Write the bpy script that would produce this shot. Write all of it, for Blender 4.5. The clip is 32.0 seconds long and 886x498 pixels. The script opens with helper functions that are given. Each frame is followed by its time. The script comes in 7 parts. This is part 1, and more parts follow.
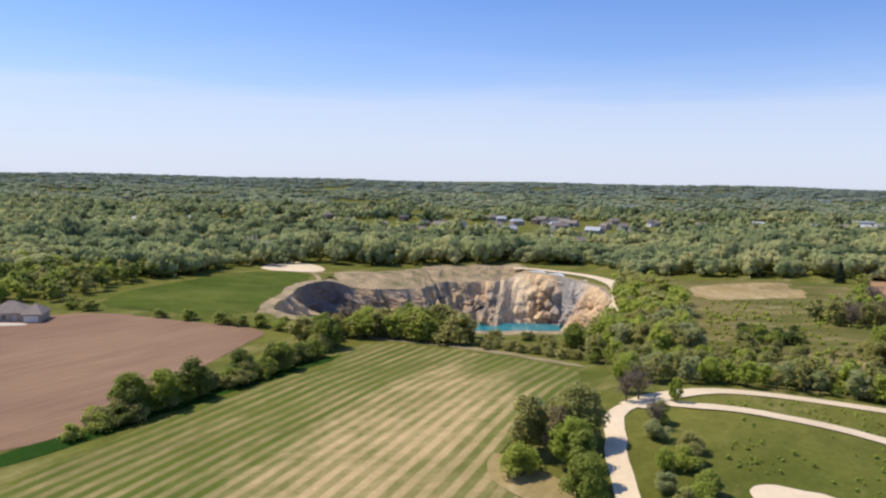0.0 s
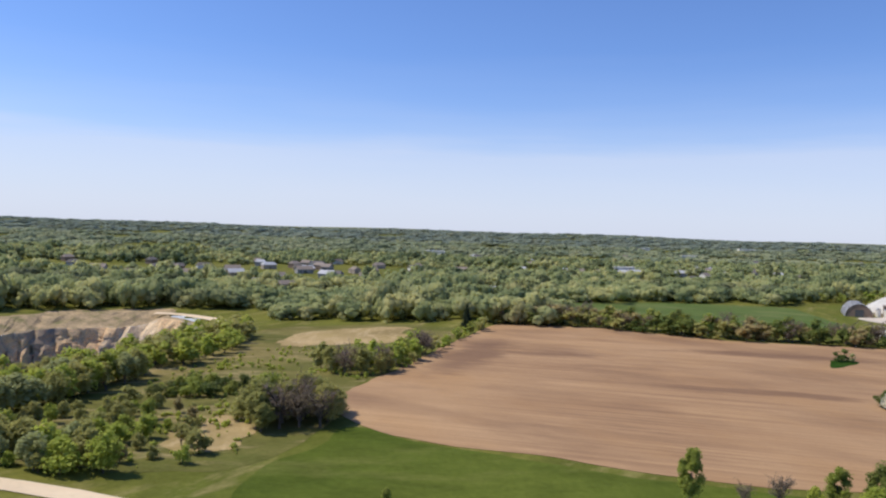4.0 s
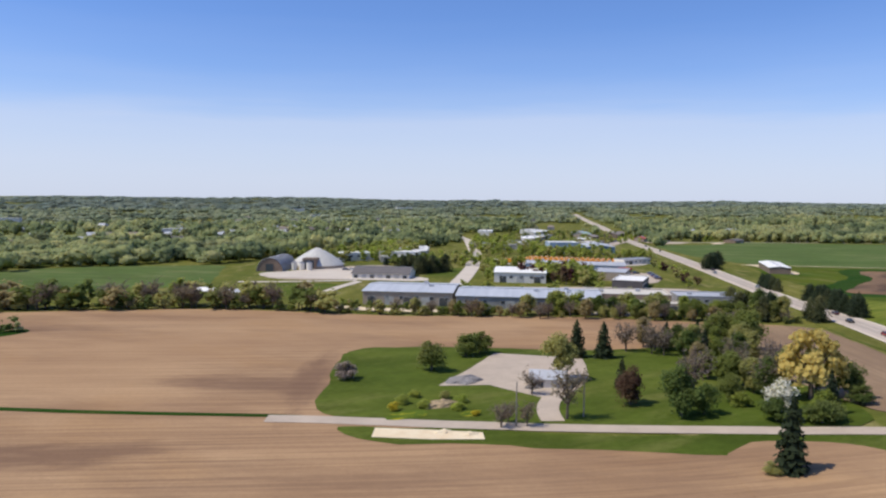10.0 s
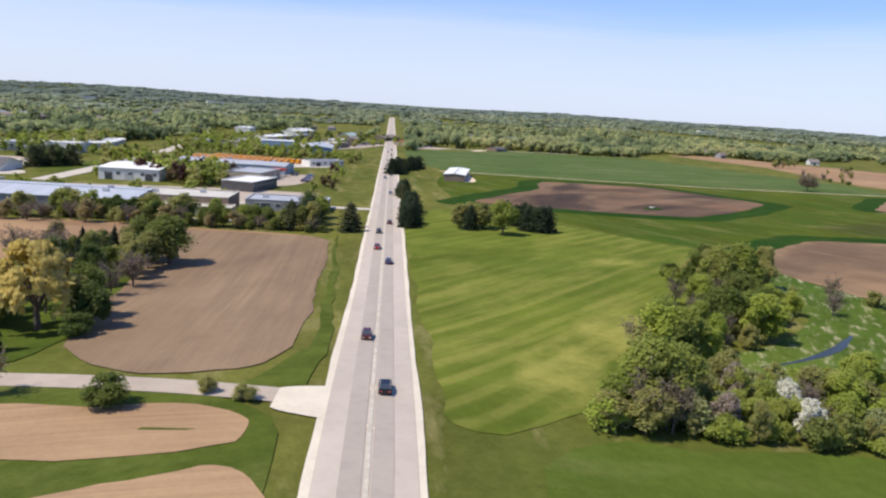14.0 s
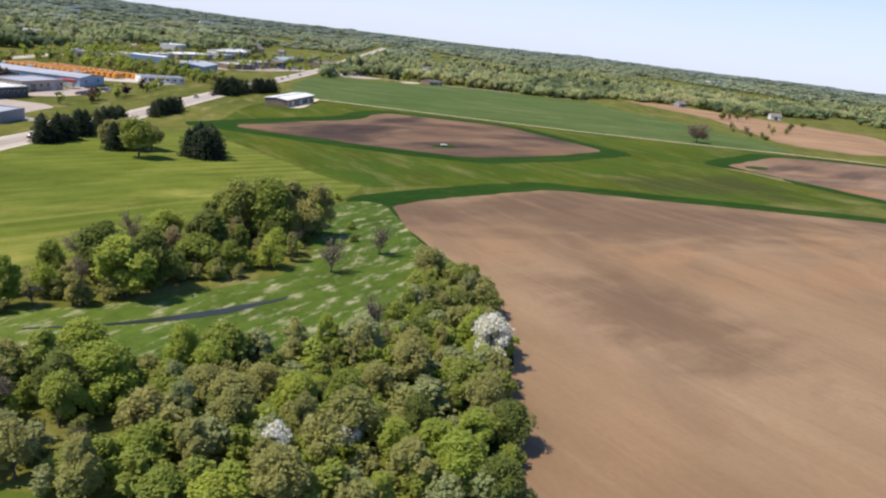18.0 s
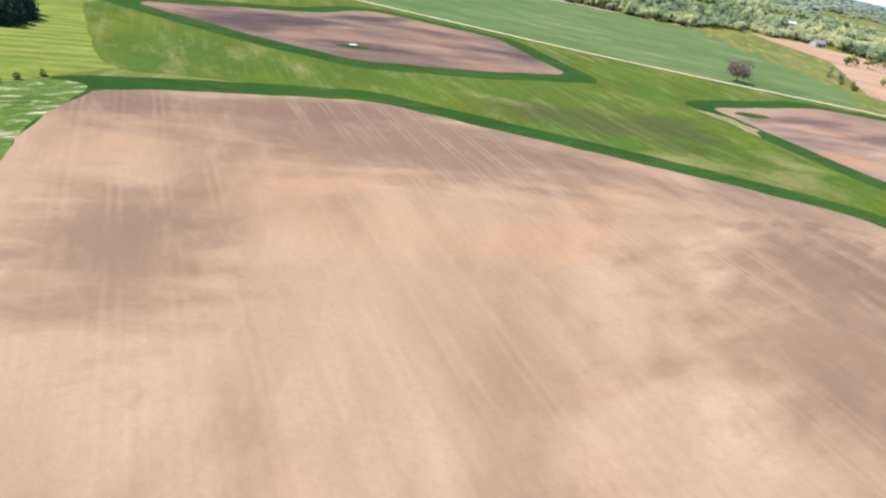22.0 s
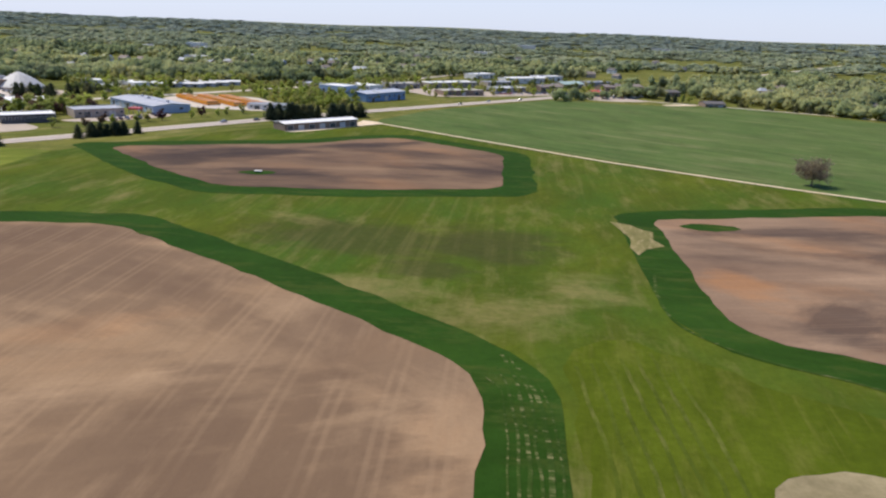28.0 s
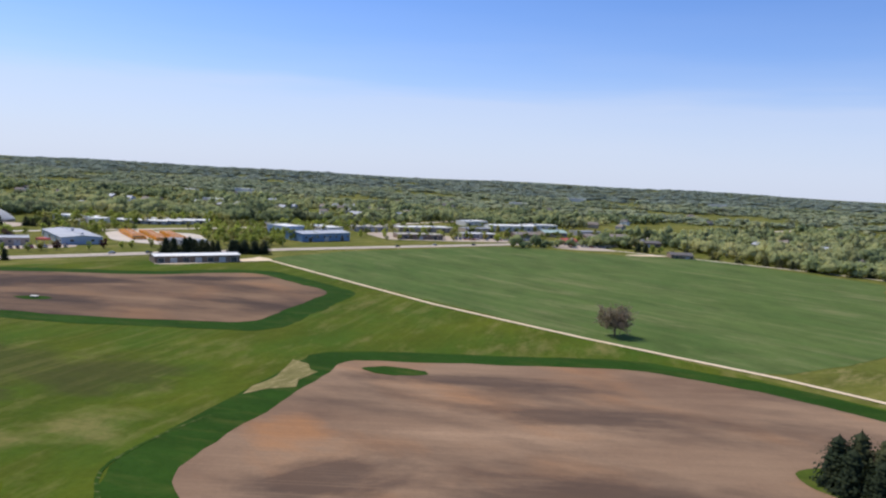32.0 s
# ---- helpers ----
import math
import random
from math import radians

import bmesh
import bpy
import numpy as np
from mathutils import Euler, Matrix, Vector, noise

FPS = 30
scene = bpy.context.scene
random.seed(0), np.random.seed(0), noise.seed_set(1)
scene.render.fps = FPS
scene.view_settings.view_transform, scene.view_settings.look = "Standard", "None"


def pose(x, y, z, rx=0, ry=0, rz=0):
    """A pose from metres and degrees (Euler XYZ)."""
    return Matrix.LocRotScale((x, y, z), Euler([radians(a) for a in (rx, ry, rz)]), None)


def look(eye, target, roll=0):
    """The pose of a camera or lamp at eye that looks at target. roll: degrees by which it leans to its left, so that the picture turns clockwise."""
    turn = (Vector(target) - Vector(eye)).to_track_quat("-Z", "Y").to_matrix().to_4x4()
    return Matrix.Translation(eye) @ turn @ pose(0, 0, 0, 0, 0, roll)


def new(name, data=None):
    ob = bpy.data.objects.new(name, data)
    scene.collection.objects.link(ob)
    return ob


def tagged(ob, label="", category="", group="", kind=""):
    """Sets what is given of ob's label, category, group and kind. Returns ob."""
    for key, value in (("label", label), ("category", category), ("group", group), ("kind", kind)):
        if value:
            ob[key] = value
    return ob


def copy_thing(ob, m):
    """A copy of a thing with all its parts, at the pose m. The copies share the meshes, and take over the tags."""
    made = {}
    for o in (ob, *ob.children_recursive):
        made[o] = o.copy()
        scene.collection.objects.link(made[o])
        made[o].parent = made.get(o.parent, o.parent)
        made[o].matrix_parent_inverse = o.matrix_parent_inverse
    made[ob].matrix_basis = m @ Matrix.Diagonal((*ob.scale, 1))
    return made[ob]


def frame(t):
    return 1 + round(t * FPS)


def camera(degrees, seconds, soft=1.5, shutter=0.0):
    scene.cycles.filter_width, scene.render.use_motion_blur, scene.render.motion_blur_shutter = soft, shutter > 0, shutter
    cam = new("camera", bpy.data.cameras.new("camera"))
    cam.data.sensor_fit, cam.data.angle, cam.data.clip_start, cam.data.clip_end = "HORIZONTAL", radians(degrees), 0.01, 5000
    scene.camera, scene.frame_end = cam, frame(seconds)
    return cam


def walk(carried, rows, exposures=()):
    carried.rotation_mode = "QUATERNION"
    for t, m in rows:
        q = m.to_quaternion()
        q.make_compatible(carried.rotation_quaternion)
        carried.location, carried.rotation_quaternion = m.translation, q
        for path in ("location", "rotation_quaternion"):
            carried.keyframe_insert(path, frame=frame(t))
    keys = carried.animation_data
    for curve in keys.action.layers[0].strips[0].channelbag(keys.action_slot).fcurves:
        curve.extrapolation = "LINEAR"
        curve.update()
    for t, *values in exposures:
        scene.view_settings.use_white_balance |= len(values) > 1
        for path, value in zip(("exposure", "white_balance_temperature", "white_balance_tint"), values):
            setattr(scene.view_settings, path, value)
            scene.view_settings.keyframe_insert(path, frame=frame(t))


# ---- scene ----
cam = camera(60.9, 32.0, soft=2.3)
PATH = [
    (0, (2.81, 0.00, 52.73), (2.96, 99.55, 43.31), 1.15),
    (0.5, (21.13, 2.97, 52.47), (23.45, 102.68, 45.21), 1.36),
    (1, (39.59, 6.10, 52.16), (43.26, 105.87, 46.34), 2.17),
    (1.5, (58.37, 9.30, 51.92), (61.14, 109.16, 47.34), 2.63),
    (2, (77.52, 12.36, 51.71), (81.05, 112.24, 48.33), 2.57),
    (2.5, (96.90, 15.04, 51.58), (103.11, 114.77, 47.59), 2.32),
    (3, (116.22, 17.21, 51.45), (126.30, 116.65, 48.38), 1.63),
    (3.5, (135.35, 18.92, 51.35), (148.10, 118.06, 48.36), 1.61),
    (5.5, (211.25, 24.48, 51.58), (237.20, 121.01, 48.97), 1.98),
    (6, (230.36, 25.08, 51.54), (262.78, 119.30, 43.05), 2.01),
    (6.5, (249.43, 24.85, 51.37), (284.39, 118.19, 43.20), 1.61),
    (7, (268.49, 24.03, 51.09), (303.40, 117.36, 42.68), 1.24),
    (7.5, (287.59, 22.79, 50.68), (325.04, 114.85, 39.61), 1.58),
    (8, (306.74, 21.32, 50.15), (346.43, 112.61, 40.57), 1.34),
    (8.5, (325.75, 19.69, 49.50), (368.23, 109.82, 40.99), 0.46),
    (9, (344.25, 18.01, 48.81), (388.05, 107.58, 41.12), 0.30),
    (9.5, (362.09, 16.20, 48.16), (407.36, 105.18, 42.55), 0.46),
    (10, (379.32, 14.17, 47.59), (427.03, 101.79, 40.78), 0.54),
    (10.5, (396.43, 11.76, 47.17), (448.16, 97.15, 41.60), 0.90),
    (11, (413.36, 8.65, 46.76), (468.65, 91.53, 38.12), 1.53),
    (11.5, (429.90, 5.05, 46.41), (485.76, 87.72, 39.65), 2.17),
    (12, (445.93, 1.09, 46.10), (502.53, 82.96, 36.41), 2.51),
    (12.5, (461.27, -3.24, 45.80), (519.65, 77.02, 33.57), 3.29),
    (13, (476.17, -8.14, 45.66), (538.03, 69.14, 31.49), 3.93),
    (13.5, (491.03, -13.76, 45.62), (554.43, 61.52, 27.93), 3.41),
    (15.5, (550.57, -38.63, 45.79), (609.28, 39.80, 25.73), 4.10),
    (16, (565.66, -44.79, 45.89), (627.18, 31.03, 24.29), 4.79),
    (16.5, (580.76, -50.84, 46.13), (644.25, 23.58, 25.38), 5.23),
    (17, (595.91, -56.81, 46.54), (657.84, 19.39, 27.59), 5.05),
    (17.5, (610.99, -62.64, 47.10), (671.05, 14.00, 24.32), 6.10),
    (18, (625.95, -68.38, 47.83), (684.73, 7.97, 21.08), 6.87),
    (18.5, (640.93, -73.89, 48.74), (697.47, 2.22, 16.96), 8.24),
    (19, (655.96, -79.14, 49.80), (711.75, -2.56, 17.82), 8.67),
    (19.5, (671.02, -84.08, 51.01), (724.92, -6.24, 18.84), 9.10),
    (20, (686.11, -88.59, 52.27), (737.06, -9.35, 18.72), 9.36),
    (20.5, (701.26, -92.63, 53.51), (749.32, -12.35, 18.22), 9.67),
    (21, (716.49, -96.26, 54.69), (761.33, -15.20, 17.02), 10.25),
    (21.5, (731.81, -99.52, 55.77), (774.17, -18.62, 15.01), 10.81),
    (22, (747.20, -102.35, 56.76), (786.08, -19.31, 16.84), 11.18),
    (22.5, (762.56, -104.65, 57.67), (798.49, -20.71, 16.89), 11.53),
    (23, (777.77, -106.36, 58.47), (810.14, -21.59, 16.44), 11.58),
    (23.5, (792.74, -107.41, 59.16), (820.67, -21.72, 15.82), 11.19),
    (24, (807.71, -107.67, 59.76), (831.84, -20.47, 17.17), 10.35),
    (24.5, (822.94, -107.09, 60.28), (841.15, -17.22, 20.36), 9.18),
    (26.5, (885.75, -101.16, 62.05), (887.65, -7.08, 28.23), 5.14),
    (27, (901.50, -99.05, 62.41), (901.42, -4.35, 30.28), 3.92),
    (27.5, (917.09, -96.53, 62.64), (913.33, -0.90, 33.63), 3.07),
    (28, (932.68, -93.59, 62.71), (926.78, 2.02, 34.03), 2.19),
    (28.5, (948.40, -90.23, 62.60), (940.12, 5.96, 36.54), 1.94),
    (29, (964.28, -86.52, 62.36), (954.25, 10.33, 39.56), 2.33),
    (29.5, (980.38, -82.52, 62.07), (969.97, 14.44, 39.91), 2.32),
    (30, (996.72, -78.24, 61.77), (986.33, 18.94, 40.63), 1.49),
    (30.5, (1013.28, -73.76, 61.47), (1000.62, 23.80, 43.54), 0.81),
    (31, (1030.06, -69.18, 61.16), (1014.52, 28.59, 47.02), 0.77),
    (31.5, (1046.97, -64.64, 60.85), (1029.64, 32.90, 47.26), 1.85),
    (32, (1063.97, -60.24, 60.52), (1044.23, 37.29, 50.63), 3.02),
]
walk(cam, [(t, look(eye, target, roll)) for t, eye, target, roll in PATH],
     [(0, 0.1, 6500, 10), (3, 0.05, 6500, 10), (6, 0.0, 6400, 10), (9, -0.05, 6350, 10), (12, 0.0, 6350, 10), (13, 0.16, 6350, 10), (17, 0.16, 6500, 10), (18, 0.25, 6500, 10), (18.4, 0.78, 6550, 10), (19, 1.06, 6550, 10), (20, 1.06, 6600, 10), (21, 1.04, 5950, 10),
      (22, 1.07, 5900, 10), (23, 1.12, 5800, 10), (24.5, 0.8, 5800, 10), (26.5, 0.62, 6500, 10), (27, 0.56, 6500, 10), (28, 0.13, 6500, 10), (29, -0.05, 6400, 10), (30, -0.02, 6350, 10), (31, -0.03, 6350, 10), (32, 0.0, 6300, 10)])

# ---- light ----
SUN_EL, SUN_AZ = radians(56), radians(-74)
world = bpy.data.worlds.new("sky")
scene.world = world
world.use_nodes = True
wn = world.node_tree
sky = wn.nodes.new("ShaderNodeTexSky")
sky.sky_type, sky.sun_disc = "NISHITA", False
sky.sun_elevation, sky.sun_rotation = SUN_EL, SUN_AZ
sky.altitude, sky.air_density, sky.dust_density, sky.ozone_density = 300, 1.0, 0.4, 4.0
cool = wn.nodes.new("ShaderNodeMix")
cool.data_type, cool.blend_type = "RGBA", "MULTIPLY"
cool.inputs[0].default_value, cool.inputs[7].default_value = 1.0, (0.755, 0.88, 1.2, 1.0)
wn.links.new(sky.outputs[0], cool.inputs[6])
# a broad layer of pale haze and thin cirrus stands over the whole horizon
axis = wn.nodes.new("ShaderNodeTexCoord")
split = wn.nodes.new("ShaderNodeSeparateXYZ")
wn.links.new(axis.outputs["Generated"], split.inputs[0])
streaks = wn.nodes.new("ShaderNodeMapping")
streaks.inputs["Scale"].default_value = (2.0, 2.0, 22.0)
wn.links.new(axis.outputs["Generated"], streaks.inputs[0])
wisps = wn.nodes.new("ShaderNodeTexNoise")
wisps.inputs["Scale"].default_value, wisps.inputs["Detail"].default_value = 1.6, 5.0
wn.links.new(streaks.outputs[0], wisps.inputs[0])
ragged = wn.nodes.new("ShaderNodeMath")
ragged.operation = "MULTIPLY_ADD"
ragged.inputs[1].default_value = -0.05
wn.links.new(wisps.outputs["Fac"], ragged.inputs[0])
wn.links.new(split.outputs[2], ragged.inputs[2])
layer = wn.nodes.new("ShaderNodeValToRGB")
steps = layer.color_ramp.elements
steps[1].position, steps[1].color = 0.20, (0, 0, 0, 1)
steps[0].position, steps[0].color = 0.0, (0.8, 0.8, 0.8, 1)
steps.new(0.066).color = (0.62, 0.62, 0.62, 1)
steps.new(0.094).color = (0.26, 0.26, 0.26, 1)
steps.new(0.14).color = (0.08, 0.08, 0.08, 1)
wn.links.new(ragged.outputs[0], layer.inputs[0])
haze = wn.nodes.new("ShaderNodeMix")
haze.data_type = "RGBA"
haze.inputs[7].default_value = (5.5, 5.9, 7.1, 1.0)
wn.links.new(layer.outputs[0], haze.inputs[0])
wn.links.new(cool.outputs[2], haze.inputs[6])
wn.links.new(haze.outputs[2], wn.nodes["Background"].inputs[0])
wn.nodes["Background"].inputs[1].default_value = 0.125
sun = new("sun", bpy.data.lights.new("sun", "SUN"))
sun.data.energy, sun.data.angle, sun.data.color = 3.9, radians(0.55), (1.0, 0.93, 0.79)
sun_from = Vector((math.sin(SUN_AZ) * math.cos(SUN_EL), math.cos(SUN_AZ) * math.cos(SUN_EL), math.sin(SUN_EL)))
sun.matrix_world = look(sun_from * 900, (0, 0, 0))
scene.view_settings.exposure = 0.0

# ---- materials ----


class Nodes:
    """A small writer of node trees."""

    def __init__(self, name):
        self.mat = bpy.data.materials.new(name)
        self.mat.use_nodes = True
        self.tree = self.mat.node_tree
        self.bsdf = self.tree.nodes["Principled BSDF"]

    def put(self, kind, **values):
        node = self.tree.nodes.new(kind)
        for key, value in values.items():
            self.feed(node.inputs[key], value)
        return node

    def feed(self, socket, value):
        if isinstance(value, bpy.types.NodeSocket):
            self.tree.links.new(value, socket)
        else:
            socket.default_value = (*value, 1.0) if isinstance(value, tuple) and len(value) == 3 and socket.type == "RGBA" else value

    def math(self, op, a, b=0.0, c=0.0):
        node = self.tree.nodes.new("ShaderNodeMath")
        node.operation = op
        for n, v in enumerate((a, b, c)):
            self.feed(node.inputs[n], v)
        return node.outputs[0]

    def place(self):
        return self.put("ShaderNodeNewGeometry").outputs["Position"]

    def noise(self, scale, detail=3.0, rough=0.55, stretch=(1, 1, 1), turn=0.0, at=None):
        m = self.put("ShaderNodeMapping")
        self.feed(m.inputs["Vector"], at or self.place())
        m.vector_type = "TEXTURE"
        m.inputs["Rotation"].default_value, m.inputs["Scale"].default_value = (0, 0, radians(-turn)), tuple(1 / v for v in stretch)
        node = self.put("ShaderNodeTexNoise", Scale=scale, Detail=detail, Roughness=rough)
        self.feed(node.inputs["Vector"], m.outputs[0])
        return node.outputs["Fac"]

    def ramp(self, fac, *stops):
        node = self.put("ShaderNodeValToRGB")
        self.feed(node.inputs[0], fac)
        e = node.color_ramp.elements
        while len(e) < len(stops):
            e.new(0.5)
        for item, (p, c) in zip(e, stops):
            item.position = p
            item.color = (c, c, c, 1) if isinstance(c, (int, float)) else (*c, 1)
        return node.outputs[0]

    def mix(self, fac, a, b, blend="MIX"):
        node = self.put("ShaderNodeMix")
        node.data_type, node.blend_type = "RGBA", blend
        self.feed(node.inputs[0], fac)
        self.feed(node.inputs[6], a)
        self.feed(node.inputs[7], b)
        return node.outputs[2]

    def rows(self, period, turn, wander=0.0, sharp=(0.35, 0.65), shift=0.0):
        """Parallel lines every period metres; turn: the way they run, in degrees from +x."""
        xyz = self.put("ShaderNodeSeparateXYZ")
        self.feed(xyz.inputs[0], self.place())
        a = radians(turn)
        across = self.math("ADD", self.math("MULTIPLY", xyz.outputs[0], -math.sin(a)), self.math("MULTIPLY", xyz.outputs[1], math.cos(a)))
        if wander:
            across = self.math("ADD", across, self.math("MULTIPLY", self.noise(0.012, 2), wander))
        wave = self.math("MULTIPLY_ADD", self.math("SINE", self.math("MULTIPLY_ADD", across, 2 * math.pi / period, shift * 2 * math.pi)), 0.5, 0.5)
        return self.ramp(wave, (sharp[0], 0.0), (sharp[1], 1.0))

    def spot(self, cx, cy, rx, ry, turn=0.0, ragged=0.9):
        """A soft patch of ground round (cx, cy) with an uneven edge."""
        m = self.put("ShaderNodeMapping")
        m.vector_type = "TEXTURE"
        self.feed(m.inputs["Vector"], self.place())
        m.inputs["Location"].default_value, m.inputs["Rotation"].default_value, m.inputs["Scale"].default_value = (cx, cy, 0), (0, 0, radians(turn)), (rx, ry, 1e5)
        far = self.put("ShaderNodeVectorMath")
        far.operation = "LENGTH"
        self.feed(far.inputs[0], m.outputs[0])
        d = self.math("ADD", far.outputs["Value"], self.math("MULTIPLY_ADD", self.noise(0.05, 5, 0.6, (1, 2.2, 1), -turn), ragged * 2, -ragged))
        return self.ramp(d, (0.45, 1.0), (1.15, 0.0))

    def done(self, colour, rough=0.9, bump=None, height=0.1, metal=0.0, spec=0.3):
        self.feed(self.bsdf.inputs["Base Color"], colour)
        self.feed(self.bsdf.inputs["Roughness"], rough)
        self.bsdf.inputs["Metallic"].default_value = metal
        self.bsdf.inputs["Specular IOR Level"].default_value = spec
        if bump is not None:
            b = self.put("ShaderNodeBump", Height=bump, Strength=1.0, Distance=height)
            self.tree.links.new(b.outputs[0], self.bsdf.inputs["Normal"])
        return self.mat


def soil(name, pale, mid, dark, turn, period=6.0, damp=0.5, wander=6.0, lines=0.35, rust=None, dark_spots=(), rust_spots=(), pale_spots=(), combed=0.30, dim_spots=()):
    """Tilled bare earth: drifts of dry and damp ground, rusty ground, tillage lines, clods."""
    n = Nodes(name)
    drift = n.ramp(n.noise(0.011, 5, 0.6, (1, 1.9, 1), -turn), (0.34, 0.0), (0.62, 1.0))
    wet = n.ramp(n.noise(0.016, 5, 0.6, (0.8, 2.0, 1), 20 - turn), (0.47, 0.0), (0.68, 1.0))
    c = n.mix(drift, mid, pale)
    if rust:
        c = n.mix(n.math("MULTIPLY", n.ramp(n.noise(0.02, 4, 0.55, (1, 1.6, 1), 50 - turn), (0.5, 0.0), (0.72, 1.0)), 0.5), c, rust)
        for s in rust_spots:
            c = n.mix(n.math("MULTIPLY", n.spot(*s), 0.6), c, rust)
    for s in pale_spots:
        c = n.mix(n.math("MULTIPLY", n.spot(*s), 0.75), c, tuple(1.18 * v for v in pale))
    c = n.mix(n.math("MULTIPLY", wet, damp), c, dark)
    for s in dark_spots:
        c = n.mix(n.math("MULTIPLY", n.spot(*s), 0.8), c, dark)
    for s in dim_spots:
        c = n.mix(n.math("MULTIPLY", n.spot(*s), 0.62), c, dark)
    streak = n.ramp(n.noise(0.05, 5, 0.7, (0.10, 2.6, 1), -turn), (0.42, 0.0), (0.7, 1.0))
    c = n.mix(n.math("MULTIPLY", streak, 0.28), c, n.mix(0.5, dark, mid))
    gate = n.ramp(n.noise(0.02, 4), (0.42, 0.0), (0.58, 1.0))
    for shift in (-0.11, 0.11):
        tracks = n.math("MULTIPLY", n.rows(period, turn, wander, (0.955, 0.995), shift), gate)
        c = n.mix(n.math("MULTIPLY", tracks, lines), c, n.mix(0.6, c, pale))
    comb = n.ramp(n.noise(0.5, 4, 0.6, (0.022, 1.5, 1), -turn), (0.42, 0.0), (0.62, 1.0))
    c = n.mix(n.math("MULTIPLY", n.math("MULTIPLY", comb, n.ramp(n.noise(0.014, 3), (0.35, 0.35), (0.6, 1.0))), combed), c, dark)
    smudge = n.ramp(n.noise(0.12, 5, 0.65, (0.35, 1.3, 1), -turn), (0.52, 0.0), (0.72, 1.0))
    c = n.mix(n.math("MULTIPLY", smudge, 0.3), c, pale)
    grain = n.noise(0.9, 4, 0.7)
    c = n.mix(n.math("MULTIPLY", n.ramp(grain, (0.4, 0.0), (0.75, 1.0)), 0.18), c, dark)
    return n.done(c, 0.95, grain, 0.12, spec=0.1)


def turf(name, a, b, dry, turn=0.0, period=0.0, lines=0.3, dryness=0.5, grainy=0.5, wander=8.0, streaky=0.0, dark_spots=(), dry_spots=(), sharp=(0.45, 0.85), fleck=0.045, furrow=0.0):
    """Grass or a young crop: two greens in drifts, dry flecks, mowing lines."""
    n = Nodes(name)
    deep = tuple(0.55 * v for v in b)
    c = n.mix(n.ramp(n.noise(0.013, 5, 0.6, (1, 1.7, 1), -turn), (0.36, 0.0), (0.64, 1.0)), a, b)
    c = n.mix(n.math("MULTIPLY", n.ramp(n.noise(0.027, 5, 0.62, (0.7, 1.5, 1), 25 - turn), (0.46, 0.0), (0.70, 1.0)), 0.6), c, deep)
    c = n.mix(n.math("MULTIPLY", n.ramp(n.noise(0.11, 5, 0.65, (0.7, 1.4, 1), -turn), (0.42, 0.0), (0.66, 1.0)), 0.38), c, deep)
    flecks = n.ramp(n.noise(fleck, 6, 0.7, (0.5, 1.6, 1), -turn), (0.52, 0.0), (0.74, 1.0))
    c = n.mix(n.math("MULTIPLY", flecks, dryness), c, dry)
    for s in dry_spots:
        c = n.mix(n.math("MULTIPLY", n.math("MULTIPLY", n.spot(*s), n.ramp(n.noise(0.09, 5, 0.7), (0.36, 0.2), (0.6, 1.0))), 0.7), c, dry)
    for s in dark_spots:
        c = n.mix(n.math("MULTIPLY", n.spot(*s), 0.75), c, n.mix(0.5, deep, (0.07, 0.065, 0.03)))
    if streaky:
        s = n.math("MULTIPLY", n.ramp(n.noise(0.22, 4, 0.6, (0.05, 1.6, 1), -turn), (0.5, 0.0), (0.66, 1.0)), n.ramp(n.noise(0.016, 3), (0.4, 0.0), (0.6, 1.0)))
        c = n.mix(n.math("MULTIPLY", s, streaky), c, dry)
    if period:
        gap = n.ramp(n.noise(0.011, 3), (0.38, 0.15), (0.6, 1.0))
        ragged = n.ramp(n.noise(0.16, 4, 0.6), (0.3, 0.4), (0.6, 1.0))
        swath = n.rows(period, turn, wander, sharp)
        c = n.mix(n.math("MULTIPLY", n.math("MULTIPLY", n.math("MULTIPLY", swath, gap), ragged), lines), c, dry)
        if furrow:
            c = n.mix(n.math("MULTIPLY", n.math("MULTIPLY", n.math("SUBTRACT", 1.0, swath), ragged), furrow), c, a)
    grain = n.noise(0.55, 5, 0.75)
    c = n.mix(n.math("MULTIPLY", n.ramp(grain, (0.35, 0.0), (0.7, 1.0)), grainy), c, n.mix(1.0, c, (0.46, 0.50, 0.40), "MULTIPLY"))
    return n.done(c, 0.95, grain, 0.22, spec=0.04)


def plain(name, colour, second=None, scale=0.4, rough=0.8, metal=0.0, bump=0.03, spec=0.4, stretch=(1, 1, 1)):
    n = Nodes(name)
    second = second or tuple(0.72 * v for v in colour)
    at = n.put("ShaderNodeTexCoord").outputs["Object"]
    wide, fine = n.noise(scale, 4, 0.6, stretch, 0, at), n.noise(scale * 9, 3, 0.6, stretch, 0, at)
    c = n.mix(n.ramp(wide, (0.35, 0.0), (0.7, 1.0)), colour, second)
    c = n.mix(n.math("MULTIPLY", n.ramp(fine, (0.45, 0.0), (0.8, 1.0)), 0.25), c, tuple(0.55 * v for v in colour))
    return n.done(c, rough, fine, bump, metal, spec)


